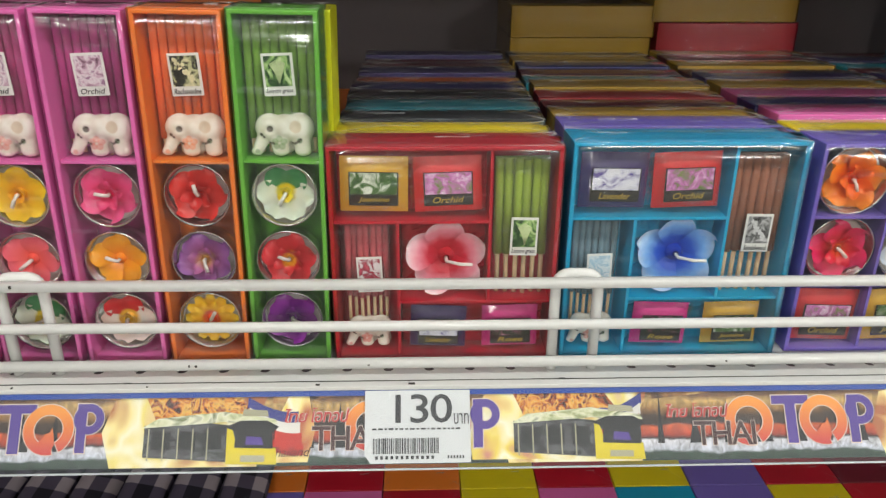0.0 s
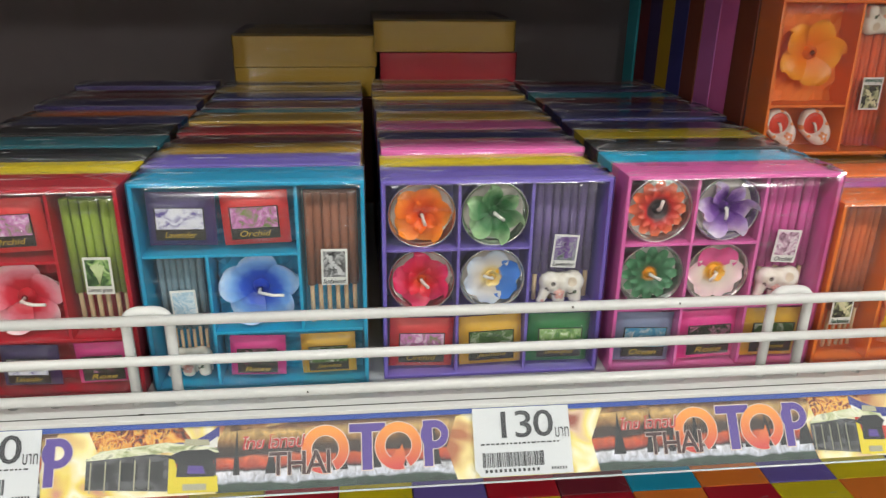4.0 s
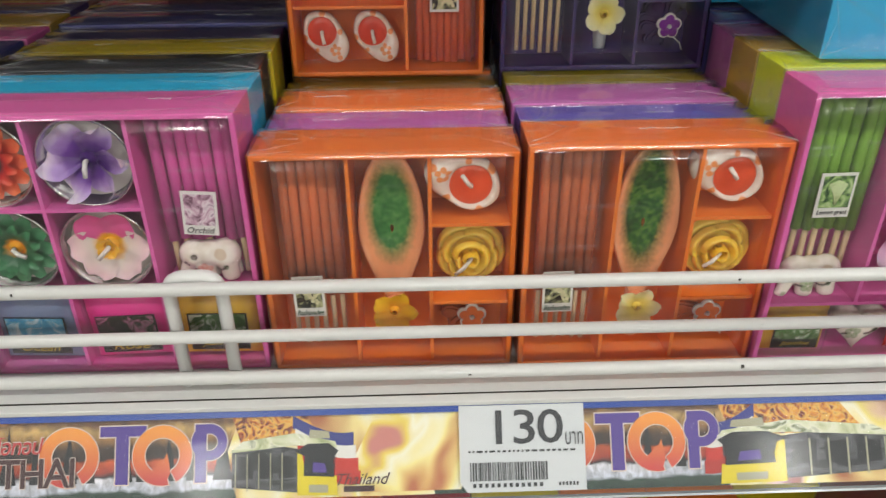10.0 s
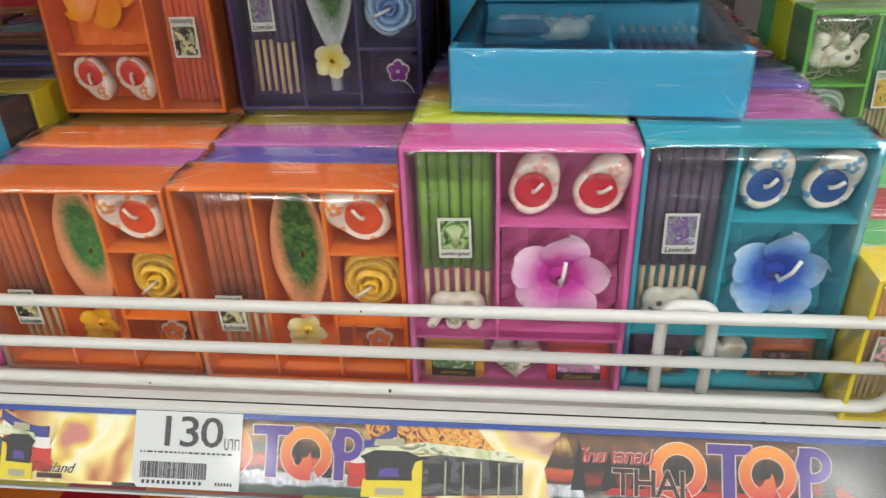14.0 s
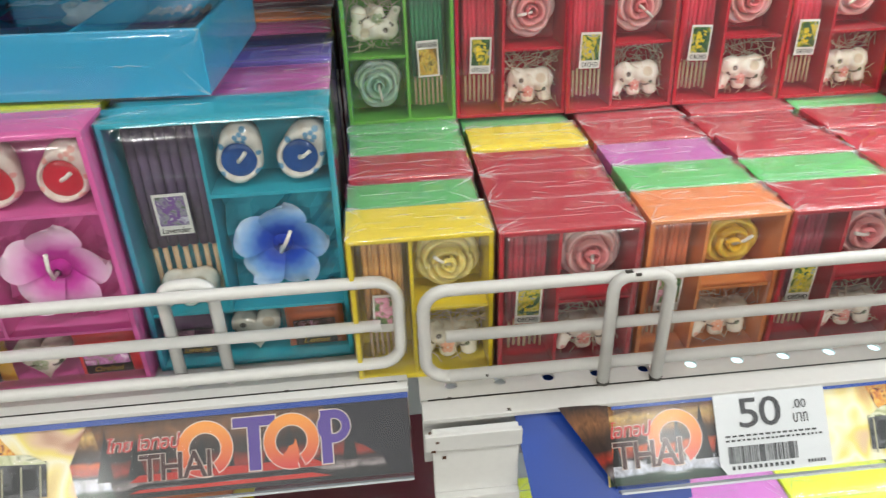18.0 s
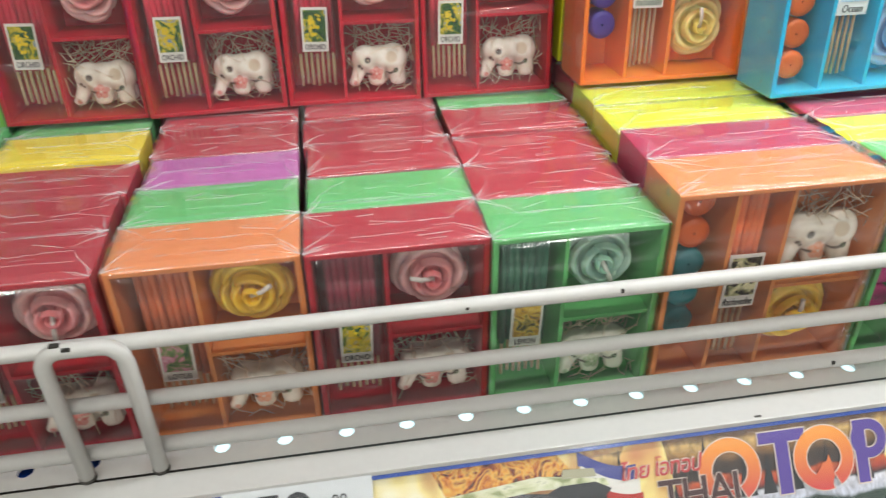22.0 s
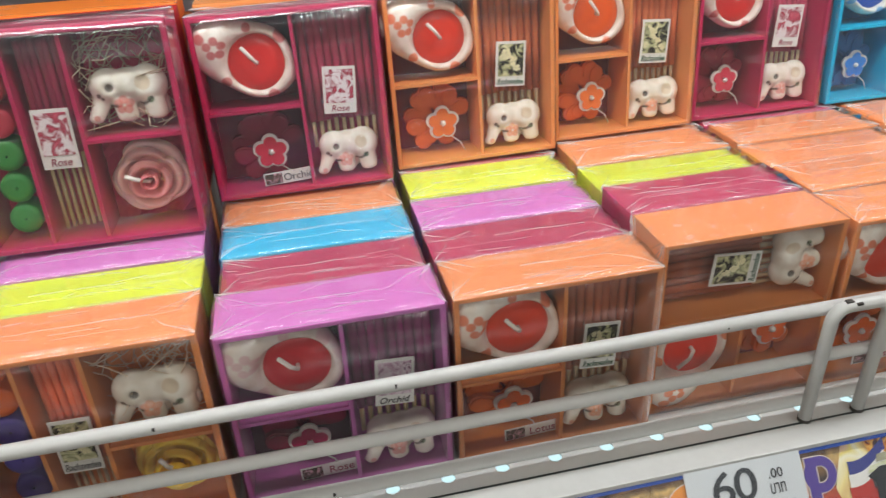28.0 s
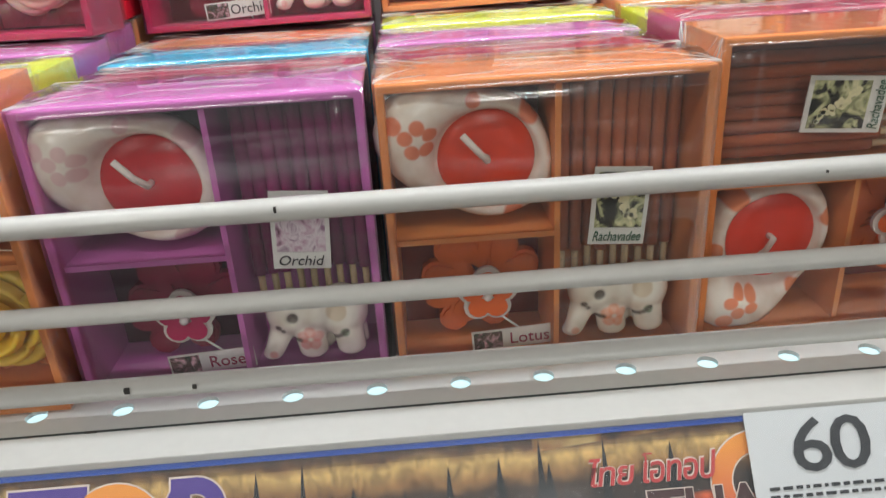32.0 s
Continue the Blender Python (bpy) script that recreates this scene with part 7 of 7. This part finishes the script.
def column(x, y0, z, w, h, colors, d=DEP, jitter=0.0012, seed=0, label=None, wrap=True):
    """Boxes standing one behind another."""
    rnd = random.Random(seed + int(x * 1000))
    y = y0
    for c in colors:
        plain_box(c, w - rnd.uniform(0.0008, 0.003), h + rnd.uniform(-0.003, 0.001), d - 0.0006, pose(x + rnd.uniform(-jitter, jitter), y, z, 0, 0, rnd.uniform(-0.4, 0.4)), seed=rnd.randint(0, 3), wrap=wrap)
        y += d
    return y


B1 = Y1 + 0.003 + DEP + 0.0005
# colours run front to back, mostly darker ones deeper in the row
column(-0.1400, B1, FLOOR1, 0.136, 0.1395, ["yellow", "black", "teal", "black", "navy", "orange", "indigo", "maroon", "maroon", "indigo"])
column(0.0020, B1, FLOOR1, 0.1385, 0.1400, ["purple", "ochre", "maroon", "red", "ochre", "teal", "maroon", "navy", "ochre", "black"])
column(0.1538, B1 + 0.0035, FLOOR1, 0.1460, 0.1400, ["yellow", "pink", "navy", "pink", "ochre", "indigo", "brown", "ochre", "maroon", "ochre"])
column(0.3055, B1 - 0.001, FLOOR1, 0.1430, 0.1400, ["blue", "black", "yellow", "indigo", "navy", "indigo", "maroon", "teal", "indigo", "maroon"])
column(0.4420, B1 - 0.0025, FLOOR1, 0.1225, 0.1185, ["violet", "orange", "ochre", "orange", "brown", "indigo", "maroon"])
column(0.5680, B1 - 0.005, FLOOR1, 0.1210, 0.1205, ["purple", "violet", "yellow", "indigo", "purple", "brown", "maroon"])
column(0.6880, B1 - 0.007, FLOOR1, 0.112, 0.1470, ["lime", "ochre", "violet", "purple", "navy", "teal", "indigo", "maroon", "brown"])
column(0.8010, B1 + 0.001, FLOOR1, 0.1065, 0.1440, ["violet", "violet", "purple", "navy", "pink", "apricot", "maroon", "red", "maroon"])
for tx, tc in ((-0.437, "pink"), (-0.3865, "pink"), (-0.3345, "pink"), (-0.283, "orange"), (-0.2325, "lime")):
    for k in range(1 if tc == "lime" else 2):
        plain_box(tc, 0.0465, 0.209, 0.0374, pose(tx - 0.003 + 0.003 * (tc == "lime"), Y1 + 0.038 + 0.038 * k, FLOOR1 + 0.0006, 0, 1.0, 0), wrap=False, label="tall %s cardboard gift box leaning in its row" % tc)
plain_box("orange", 0.05, 0.10, 0.15, pose(-0.235, 0.66, FLOOR1, 0, 0, 3), wrap=False, label="orange cardboard gift box on the dark back of the shelf")

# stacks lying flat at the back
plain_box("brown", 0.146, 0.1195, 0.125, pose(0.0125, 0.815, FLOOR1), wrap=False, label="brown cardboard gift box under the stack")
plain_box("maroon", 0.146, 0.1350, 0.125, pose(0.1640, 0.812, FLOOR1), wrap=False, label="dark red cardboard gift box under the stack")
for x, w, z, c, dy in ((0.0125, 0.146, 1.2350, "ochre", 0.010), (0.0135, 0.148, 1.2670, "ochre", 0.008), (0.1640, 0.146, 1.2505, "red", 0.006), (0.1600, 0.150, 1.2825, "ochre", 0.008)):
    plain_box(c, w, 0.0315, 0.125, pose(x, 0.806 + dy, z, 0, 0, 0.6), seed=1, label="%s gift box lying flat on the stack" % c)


def upper_orange():
    w, h, d = 0.1110, 0.1185, DEP
    z = FLOOR1 + 0.1205
    b = gift_box("upside-down orange gift box with blossom, incense and bird bowls", "orange", w, h, d, pose(0.4405, 0.5515, z, -2, 0, 0), seed=8)
    X = lambda u: -w / 2 + u * w
    div_v(b, "orange", 0.60, 0, 1, w, h, d)
    div_h(b, "orange", 0.325, 0, 0.60, w, h, d)
    tissue(b, X(0.03), X(0.59), h * 0.335, h * 0.97, "orange", 33, 0.027, 0.006)
    flower(b, X(0.31), h * 0.665, 0.016, "frangipani", w * 0.235, DYE["bigorange"], 20, wick=False)
    incense(b, X(0.65), X(0.95), h * 0.04, h * 0.86, (178, 76, 34), 0.0, 8, 0.018)
    label_card(b, X(0.80), h * 0.40, 0.0168, 0.0255, "Rachavadee", "Rachavadee", 0.007, flip=True, ink=GREENINK)
    elephant(b, X(0.80), h * 0.865, "orange", 0.86, upside=True)
    bird(b, X(0.155), h * 0.20, w * 0.098, (226, 66, 36), (236, 140, 50), -55)
    bird(b, X(0.42), h * 0.20, w * 0.098, (226, 66, 36), (236, 140, 50), -55)


upper_orange()
spoon_set(0, 0, 0, "indigo", "dark purple gift box with incense, green leaf spoon and blue rose", 0.1200, 0.1230, "dark", 9, m=pose(0.5665, 0.5540, FLOOR1 + 0.1215, -2, 0, 0))
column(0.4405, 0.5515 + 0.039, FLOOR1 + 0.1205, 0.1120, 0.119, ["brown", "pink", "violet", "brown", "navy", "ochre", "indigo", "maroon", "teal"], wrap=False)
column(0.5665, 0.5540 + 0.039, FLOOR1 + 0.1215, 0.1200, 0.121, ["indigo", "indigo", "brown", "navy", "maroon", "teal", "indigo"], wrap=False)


def lying_box():
    """A turquoise set lying on its back, its open side up."""
    w, h, d = 0.1460, 0.1300, 0.0330
    b = gift_box("turquoise gift box lying flat with its clear side up", "cyan", w, h, d, pose(0.7335, 0.5952, 1.2655 + d - 0.0008, 0, 0, 176.2) @ pose(0, 0, 0, -90, 0, 0), seed=10)
    X = lambda u: -w / 2 + u * w
    div_v(b, "cyan", 0.45, 0, 1, w, h, d)
    incense(b, X(0.06), X(0.40), h * 0.1, h * 0.9, (60, 56, 90), 0.25, 8, 0.016)
    elephant(b, X(0.62), h * 0.25, "pink", 0.9, y=0.012)
    sachet(b, X(0.80), h * 0.3, w * 0.25, h * 0.22, "Lavender")


lying_box()
plain_box("cyan", 0.146, 0.0325, 0.13, pose(0.7140, 0.600, 1.2655, 0, 0, 3), seed=2, label="turquoise gift box lying on the stack behind")
plain_box("cyan", 0.130, 0.0325, 0.13, pose(0.7300, 0.575, 1.2990, 0, 0, -2), seed=2, label="turquoise gift box lying on the stack behind")
plain_box("purple", 0.140, 0.0325, 0.13, pose(0.7200, 0.545, 1.3325, 0, 0, -4), seed=1, label="purple gift box lying on top of the stack")
plain_box("indigo", 0.140, 0.0325, 0.13, pose(0.7150, 0.555, 1.3660, 0, 0, -2), seed=0, label="dark purple gift box lying on top of the stack")

# ---- second shelf, front row ----
Y2 = 0.4085
petite_set(0.8955, Y2 + 0.004, FLOOR2, "yellow", "small yellow gift box with incense, cream rose and elephant in straw", (178, 136, 76), "Lotus", "", "rosepale", "orange", seed=0)
petite_set(0.9720, Y2 + 0.001, FLOOR2, "red", "small red gift box with incense, pink rose and elephant in straw", (150, 30, 50), "Yellow", "ORCHID", "rosepink", "red", seed=1)
petite_set(1.0500, Y2 + 0.002, FLOOR2, "apricot", "small orange gift box with incense, orange rose and elephant in straw", (178, 96, 56), "Lotus", "LOTUS", "roseyellow", "orange", seed=2)
petite_set(1.1255, Y2 + 0.001, FLOOR2, "red", "small red gift box with incense, pale rose, elephant in straw", (130, 36, 56), "Yellow", "ORCHID", "rosepink", "red", seed=3)
petite_set(1.2005, Y2 - 0.001, FLOOR2, "green", "small green gift box with incense, green rose and elephant in straw", (40, 96, 72), "Hay", "LEMON", "rosegreen", "green", seed=4)
OR, TL, GR, MG, PU, BL = (226, 104, 36), (30, 120, 128), (36, 130, 84), (206, 36, 130), (70, 50, 150), (40, 60, 140)
disc_set(1.2890, Y2 - 0.002, FLOOR2, "apricot", "orange gift box with wax discs, incense, yellow rose and elephant", (OR, OR, TL, TL, TL), (190, 104, 62), "Rachavadee", "Rachavadee", "roseyellow", "orange", seed=0)
disc_set(1.3905, Y2 - 0.002, FLOOR2, "green", "green gift box with wax discs, incense, green rose and elephant", (GR, GR, MG, MG, MG), (60, 110, 66), "Lemon", "Lemon grass", "rosegreen", "green", seed=1)
disc_set(1.4920, Y2 - 0.003, FLOOR2, "apricot", "orange gift box with wax discs, incense, orange rose and elephant", (OR, OR, PU, PU, PU), (186, 92, 54), "Rachavadee", "Rachavadee", "roseyellow", "orange", seed=2)
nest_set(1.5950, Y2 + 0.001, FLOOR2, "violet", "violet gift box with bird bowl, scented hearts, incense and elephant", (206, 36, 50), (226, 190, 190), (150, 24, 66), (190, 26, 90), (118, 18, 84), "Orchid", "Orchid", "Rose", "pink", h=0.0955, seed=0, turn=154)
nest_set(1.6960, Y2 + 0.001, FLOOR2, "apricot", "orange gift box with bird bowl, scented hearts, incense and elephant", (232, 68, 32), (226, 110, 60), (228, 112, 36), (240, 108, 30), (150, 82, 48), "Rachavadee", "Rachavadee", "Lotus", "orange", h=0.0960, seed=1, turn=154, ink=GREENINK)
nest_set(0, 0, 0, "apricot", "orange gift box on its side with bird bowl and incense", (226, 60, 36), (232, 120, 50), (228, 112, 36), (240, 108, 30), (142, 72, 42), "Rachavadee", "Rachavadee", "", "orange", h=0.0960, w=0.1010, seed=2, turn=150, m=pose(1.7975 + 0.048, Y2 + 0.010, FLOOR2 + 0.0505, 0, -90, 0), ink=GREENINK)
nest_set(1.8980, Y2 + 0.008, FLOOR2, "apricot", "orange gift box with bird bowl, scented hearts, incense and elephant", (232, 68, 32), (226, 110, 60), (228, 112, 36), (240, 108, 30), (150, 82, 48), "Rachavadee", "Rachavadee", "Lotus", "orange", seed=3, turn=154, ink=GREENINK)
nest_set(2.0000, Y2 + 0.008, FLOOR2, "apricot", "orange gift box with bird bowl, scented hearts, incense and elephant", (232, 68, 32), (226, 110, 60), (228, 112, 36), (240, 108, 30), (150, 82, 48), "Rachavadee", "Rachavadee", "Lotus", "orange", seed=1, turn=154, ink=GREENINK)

S2 = Y2 + 0.0352
T2 = 0.0355
column(0.8955, S2 + 0.004, FLOOR2, 0.0742, 0.0895, ["green", "red", "green", "green", "green"], d=T2)
column(0.9720, S2 + 0.001, FLOOR2, 0.0742, 0.0895, ["red", "red", "yellow", "green", "red"], d=T2)
column(1.0500, S2 + 0.002, FLOOR2, 0.0742, 0.0895, ["green", "violet", "red", "red", "red"], d=T2)
column(1.1255, S2 + 0.001, FLOOR2, 0.0742, 0.0895, ["green", "red", "red", "red", "red"], d=T2)
column(1.2005, S2 - 0.001, FLOOR2, 0.0742, 0.0895, ["red", "red", "red", "green", "red"], d=T2)
column(1.2890, S2 - 0.002, FLOOR2, 0.0985, 0.1020, ["magenta", "lime", "lime", "red", "red"], d=T2)
column(1.3905, S2 - 0.002, FLOOR2, 0.0985, 0.1020, ["lime", "magenta", "red", "red", "violet"], d=T2)
column(1.4920, S2 - 0.003, FLOOR2, 0.0985, 0.1020, ["lime", "violet", "violet", "apricot", "red"], d=T2)
column(1.5950, S2 + 0.001, FLOOR2, 0.0975, 0.0960, ["magenta", "blue", "apricot", "violet", "apricot"], d=T2)
column(1.6960, S2 + 0.001, FLOOR2, 0.0975, 0.0965, ["magenta", "violet", "lime", "red", "apricot"], d=T2)
column(1.7965, S2 + 0.010, FLOOR2, 0.0985, 0.1005, ["magenta", "lime", "apricot", "apricot", "apricot"], d=T2)
column(1.8980, S2 + 0.008, FLOOR2, 0.0985, 0.1005, ["apricot", "apricot", "apricot", "magenta", "apricot"], d=T2)
column(2.0000, S2 + 0.008, FLOOR2, 0.0985, 0.1005, ["apricot", "magenta", "apricot", "apricot", "apricot"], d=T2)

# upper row of the second shelf
Z2, Z3 = FLOOR2 + 0.0905, FLOOR2 + 0.1035
petite_set(0, 0, 0, "grass", "upside-down small green gift box with incense, rose, elephant", (40, 110, 74), "Hay", "LEMON GRASS", "rosegreen", "green", m=pose(0.8965, 0.5665, Z2, -3, 0, 0), seed=5, swap=True, w=0.0715)
for k, x in enumerate((0.9695, 1.0440, 1.1190, 1.1950)):
    petite_set(0, 0, 0, "red", "small red gift box with incense, pink rose and elephant in straw", (170, 34, 56), "Yellow", "ORCHID", "rosepink", "red", m=pose(x, 0.5665 - 0.001 * (k == 1), Z2, -3, (0.4, -0.6, 0.5, -0.3)[k], (0, 1.5, -1, 0)[k]), seed=6 + k)
disc_set(0, 0, 0, "orange", "orange gift box with violet discs, incense and yellow rose", (OR, PU, PU, PU, PU), (214, 150, 96), "Rachavadee", "Rachavadee", "rosepale", "orange", m=pose(1.2845, 0.5335, Z3, -3, 0, 0), w=0.0915, seed=3, bare=0.4, ink=GREENINK, rose_top=False)
disc_set(0, 0, 0, "blue", "leaning sky blue gift box with discs, incense, rose, elephant", (BL, BL, BL, OR, OR, OR), (54, 116, 150), "Ocean", "Ocean", "roseblue", "blue", m=pose(1.3765, 0.4945, Z3 + 0.0015, -3, -1.0, 0), seed=4, bare=0.4)
disc_set(0, 0, 0, "magenta", "crimson gift box with discs, incense, rose and elephant", ((200, 60, 80), (200, 60, 80), (200, 60, 80), (60, 150, 70), (60, 150, 70), (60, 150, 70)), (140, 30, 66), "Rose", "Rose", "rosepink", "red", m=pose(1.4920, 0.4965, Z3, -3, 0.5, 0), seed=5, bare=0.4, ink=REDINK)
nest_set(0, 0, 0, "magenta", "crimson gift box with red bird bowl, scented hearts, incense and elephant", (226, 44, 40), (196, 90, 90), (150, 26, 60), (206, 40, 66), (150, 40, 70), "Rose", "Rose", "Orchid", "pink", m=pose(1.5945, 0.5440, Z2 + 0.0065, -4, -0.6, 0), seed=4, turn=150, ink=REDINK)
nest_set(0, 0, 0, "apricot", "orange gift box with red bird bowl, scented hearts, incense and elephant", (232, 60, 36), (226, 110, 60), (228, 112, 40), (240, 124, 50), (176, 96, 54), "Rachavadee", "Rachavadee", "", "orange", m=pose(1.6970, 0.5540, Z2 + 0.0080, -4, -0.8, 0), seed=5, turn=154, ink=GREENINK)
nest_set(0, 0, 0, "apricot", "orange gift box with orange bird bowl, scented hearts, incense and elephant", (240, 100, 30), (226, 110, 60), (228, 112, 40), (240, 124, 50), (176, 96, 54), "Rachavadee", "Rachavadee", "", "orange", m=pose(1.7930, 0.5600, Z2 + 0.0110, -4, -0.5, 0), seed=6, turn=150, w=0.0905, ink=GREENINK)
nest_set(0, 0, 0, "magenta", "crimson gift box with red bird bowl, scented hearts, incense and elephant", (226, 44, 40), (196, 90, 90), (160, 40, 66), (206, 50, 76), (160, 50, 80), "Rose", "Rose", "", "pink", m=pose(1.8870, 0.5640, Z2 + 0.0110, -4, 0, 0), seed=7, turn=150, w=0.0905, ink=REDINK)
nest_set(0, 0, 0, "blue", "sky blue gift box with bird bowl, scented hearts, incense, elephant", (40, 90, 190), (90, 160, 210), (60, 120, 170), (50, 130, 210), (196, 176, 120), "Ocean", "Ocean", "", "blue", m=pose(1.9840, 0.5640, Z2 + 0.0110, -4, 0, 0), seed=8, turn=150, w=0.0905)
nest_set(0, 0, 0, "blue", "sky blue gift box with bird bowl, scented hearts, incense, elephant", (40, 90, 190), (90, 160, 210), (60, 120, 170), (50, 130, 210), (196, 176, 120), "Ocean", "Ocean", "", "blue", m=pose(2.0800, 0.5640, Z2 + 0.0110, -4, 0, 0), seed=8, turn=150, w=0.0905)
UB = 0.5665 + 0.042
for k, (x, w, z, y) in enumerate(((0.8965, 0.0715, Z2, UB), (0.9695, 0.0742, Z2, UB), (1.0440, 0.0742, Z2, UB), (1.1190, 0.0742, Z2, UB), (1.1950, 0.0742, Z2, UB), (1.2845, 0.0915, Z3, UB - 0.033), (1.3850, 0.0985, Z3, UB - 0.07), (1.4920, 0.0985, Z3, UB - 0.07),
                                  (1.5945, 0.0975, Z2 + 0.0065, UB - 0.022), (1.6970, 0.0975, Z2 + 0.008, UB - 0.012), (1.7930, 0.0905, Z2 + 0.011, UB - 0.006), (1.8870, 0.0905, Z2 + 0.011, UB - 0.002), (1.984, 0.0905, Z2 + 0.011, UB), (2.08, 0.0905, Z2 + 0.011, UB))):
    column(x, y, z, w, 0.089 if w < 0.08 else 0.098, [("lime", "green"), ("violet", "red"), ("red", "orange"), ("apricot", "violet"), ("magenta", "apricot")][k % 5], d=T2, wrap=False)

# ---- boxes on the shelves below ----
rnd = random.Random(11)
LOWC = ["orange", "red", "orange", "yellow", "red", "yellow", "purple", "red", "maroon", "cyan", "orange", "purple", "yellow", "indigo", "orange", "indigo", "black", "violet"]
LOWD = ["purple", "pink", "red", "yellow", "pink", "cyan", "purple", "yellow", "red", "orange", "red", "yellow", "orange", "orange", "yellow", "purple", "purple", "red"]
for k in range(17):
    x = -0.308 + 0.0765 * k - (0.0 if k < 12 else 0.0)
    if x > 0.85:
        break
    for r, cs in enumerate((None, LOWD, LOWC)):
        c = cs[k % len(cs)] if cs else rnd.choice(LOWC)
        plain_box(c, 0.0755, 0.0895, 0.0445, pose(x, 0.5645 + 0.0452 * (r - 1) - 0.0, 0.770, 0, 0, rnd.uniform(-0.5, 0.5)), wrap=False, group="boxes on the shelf below")
# folded checked cloths beside them


def plaid():
    """Woven check: dark ground, pale and middle bands crossing at right angles."""
    m = bpy.data.materials.new("checked_cloth")
    m.use_nodes = True
    n, l = m.node_tree.nodes, m.node_tree.links
    p = n["Principled BSDF"]
    p.inputs["Roughness"].default_value = 0.95
    tc = n.new("ShaderNodeTexCoord")
    facs = []
    for way, pitch, turn in (("X", 24.0, 0.0), ("Y", 15.0, 1.1)):
        wv = n.new("ShaderNodeTexWave")
        wv.bands_direction, wv.wave_profile = way, "SIN"
        wv.inputs["Scale"].default_value, wv.inputs["Distortion"].default_value, wv.inputs["Phase Offset"].default_value = pitch / 2, 0.15, turn
        l.new(tc.outputs["Object"], wv.inputs["Vector"])
        r = n.new("ShaderNodeMapRange")
        r.inputs["From Min"].default_value, r.inputs["From Max"].default_value = 0.52, 0.62
        l.new(wv.outputs["Fac"], r.inputs["Value"])
        facs.append(r.outputs[0])
    add = n.new("ShaderNodeMath")
    add.operation = "ADD"
    l.new(facs[0], add.inputs[0])
    l.new(facs[1], add.inputs[1])
    half = n.new("ShaderNodeMath")
    half.operation = "MULTIPLY"
    half.inputs[1].default_value = 0.5
    l.new(add.outputs[0], half.inputs[0])
    cr = n.new("ShaderNodeValToRGB")
    cr.color_ramp.elements.new(0.5)
    for e, pos, c in zip(cr.color_ramp.elements, (0.1, 0.5, 0.95), ((30, 26, 40), (84, 76, 96), (168, 156, 164))):
        e.position, e.color = pos, lin(*c)
    l.new(half.outputs[0], cr.inputs[0])
    l.new(cr.outputs[0], p.inputs["Base Color"])
    ns = n.new("ShaderNodeTexNoise")
    ns.inputs["Scale"].default_value = 900
    l.new(tc.outputs["Object"], ns.inputs["Vector"])
    bp = n.new("ShaderNodeBump")
    bp.inputs["Strength"].default_value, bp.inputs["Distance"].default_value = 0.6, 0.0006
    l.new(ns.outputs["Fac"], bp.inputs["Height"])
    l.new(bp.outputs[0], p.inputs["Normal"])
    return m


plain_box("maroon", 0.150, 0.200, 0.110, pose(0.850, 0.425, 0.770, 0, 0, 2), seed=1, label="dark red gift box standing below the seam of the shelves", group="boxes on the shelf below")
# folded checked cloths beside them
CHECK = plaid()
for k in range(8):
    cl = new("folded_cloth")
    cl.matrix_basis = pose(-0.350 - 0.046 * k, 0.46, 0.770, 0, 14, 0)
    tagged(cl, "dark checked folded cloth standing on the lower shelf", "cloth", "folded cloths")
    part("cloth", box_bm(-0.0215, 0.0215, 0, 0.25, 0.003, 0.115 + 0.003 * (k % 3), bevel=0.008), CHECK, cl, smooth=True)
    part("inner_fold", box_bm(-0.010, 0.010, -0.003, 0.246, 0.006, 0.108 + 0.003 * (k % 3), bevel=0.006), CHECK, cl, smooth=True)
for k in range(16):
    x = 0.94 + 0.1015 * k
    for r in range(2):
        c = rnd.choice(["purple", "cyan", "violet", "lime", "magenta", "cyan", "purple", "apricot"])
        if k == 0:
            c = "lime"
        plain_box(c, 0.0985, 0.1020, 0.052, pose(x, 0.43 + 0.053 * r, 0.785, 0, 0, rnd.uniform(-0.6, 0.6)), seed=r, group="boxes on the shelf below")
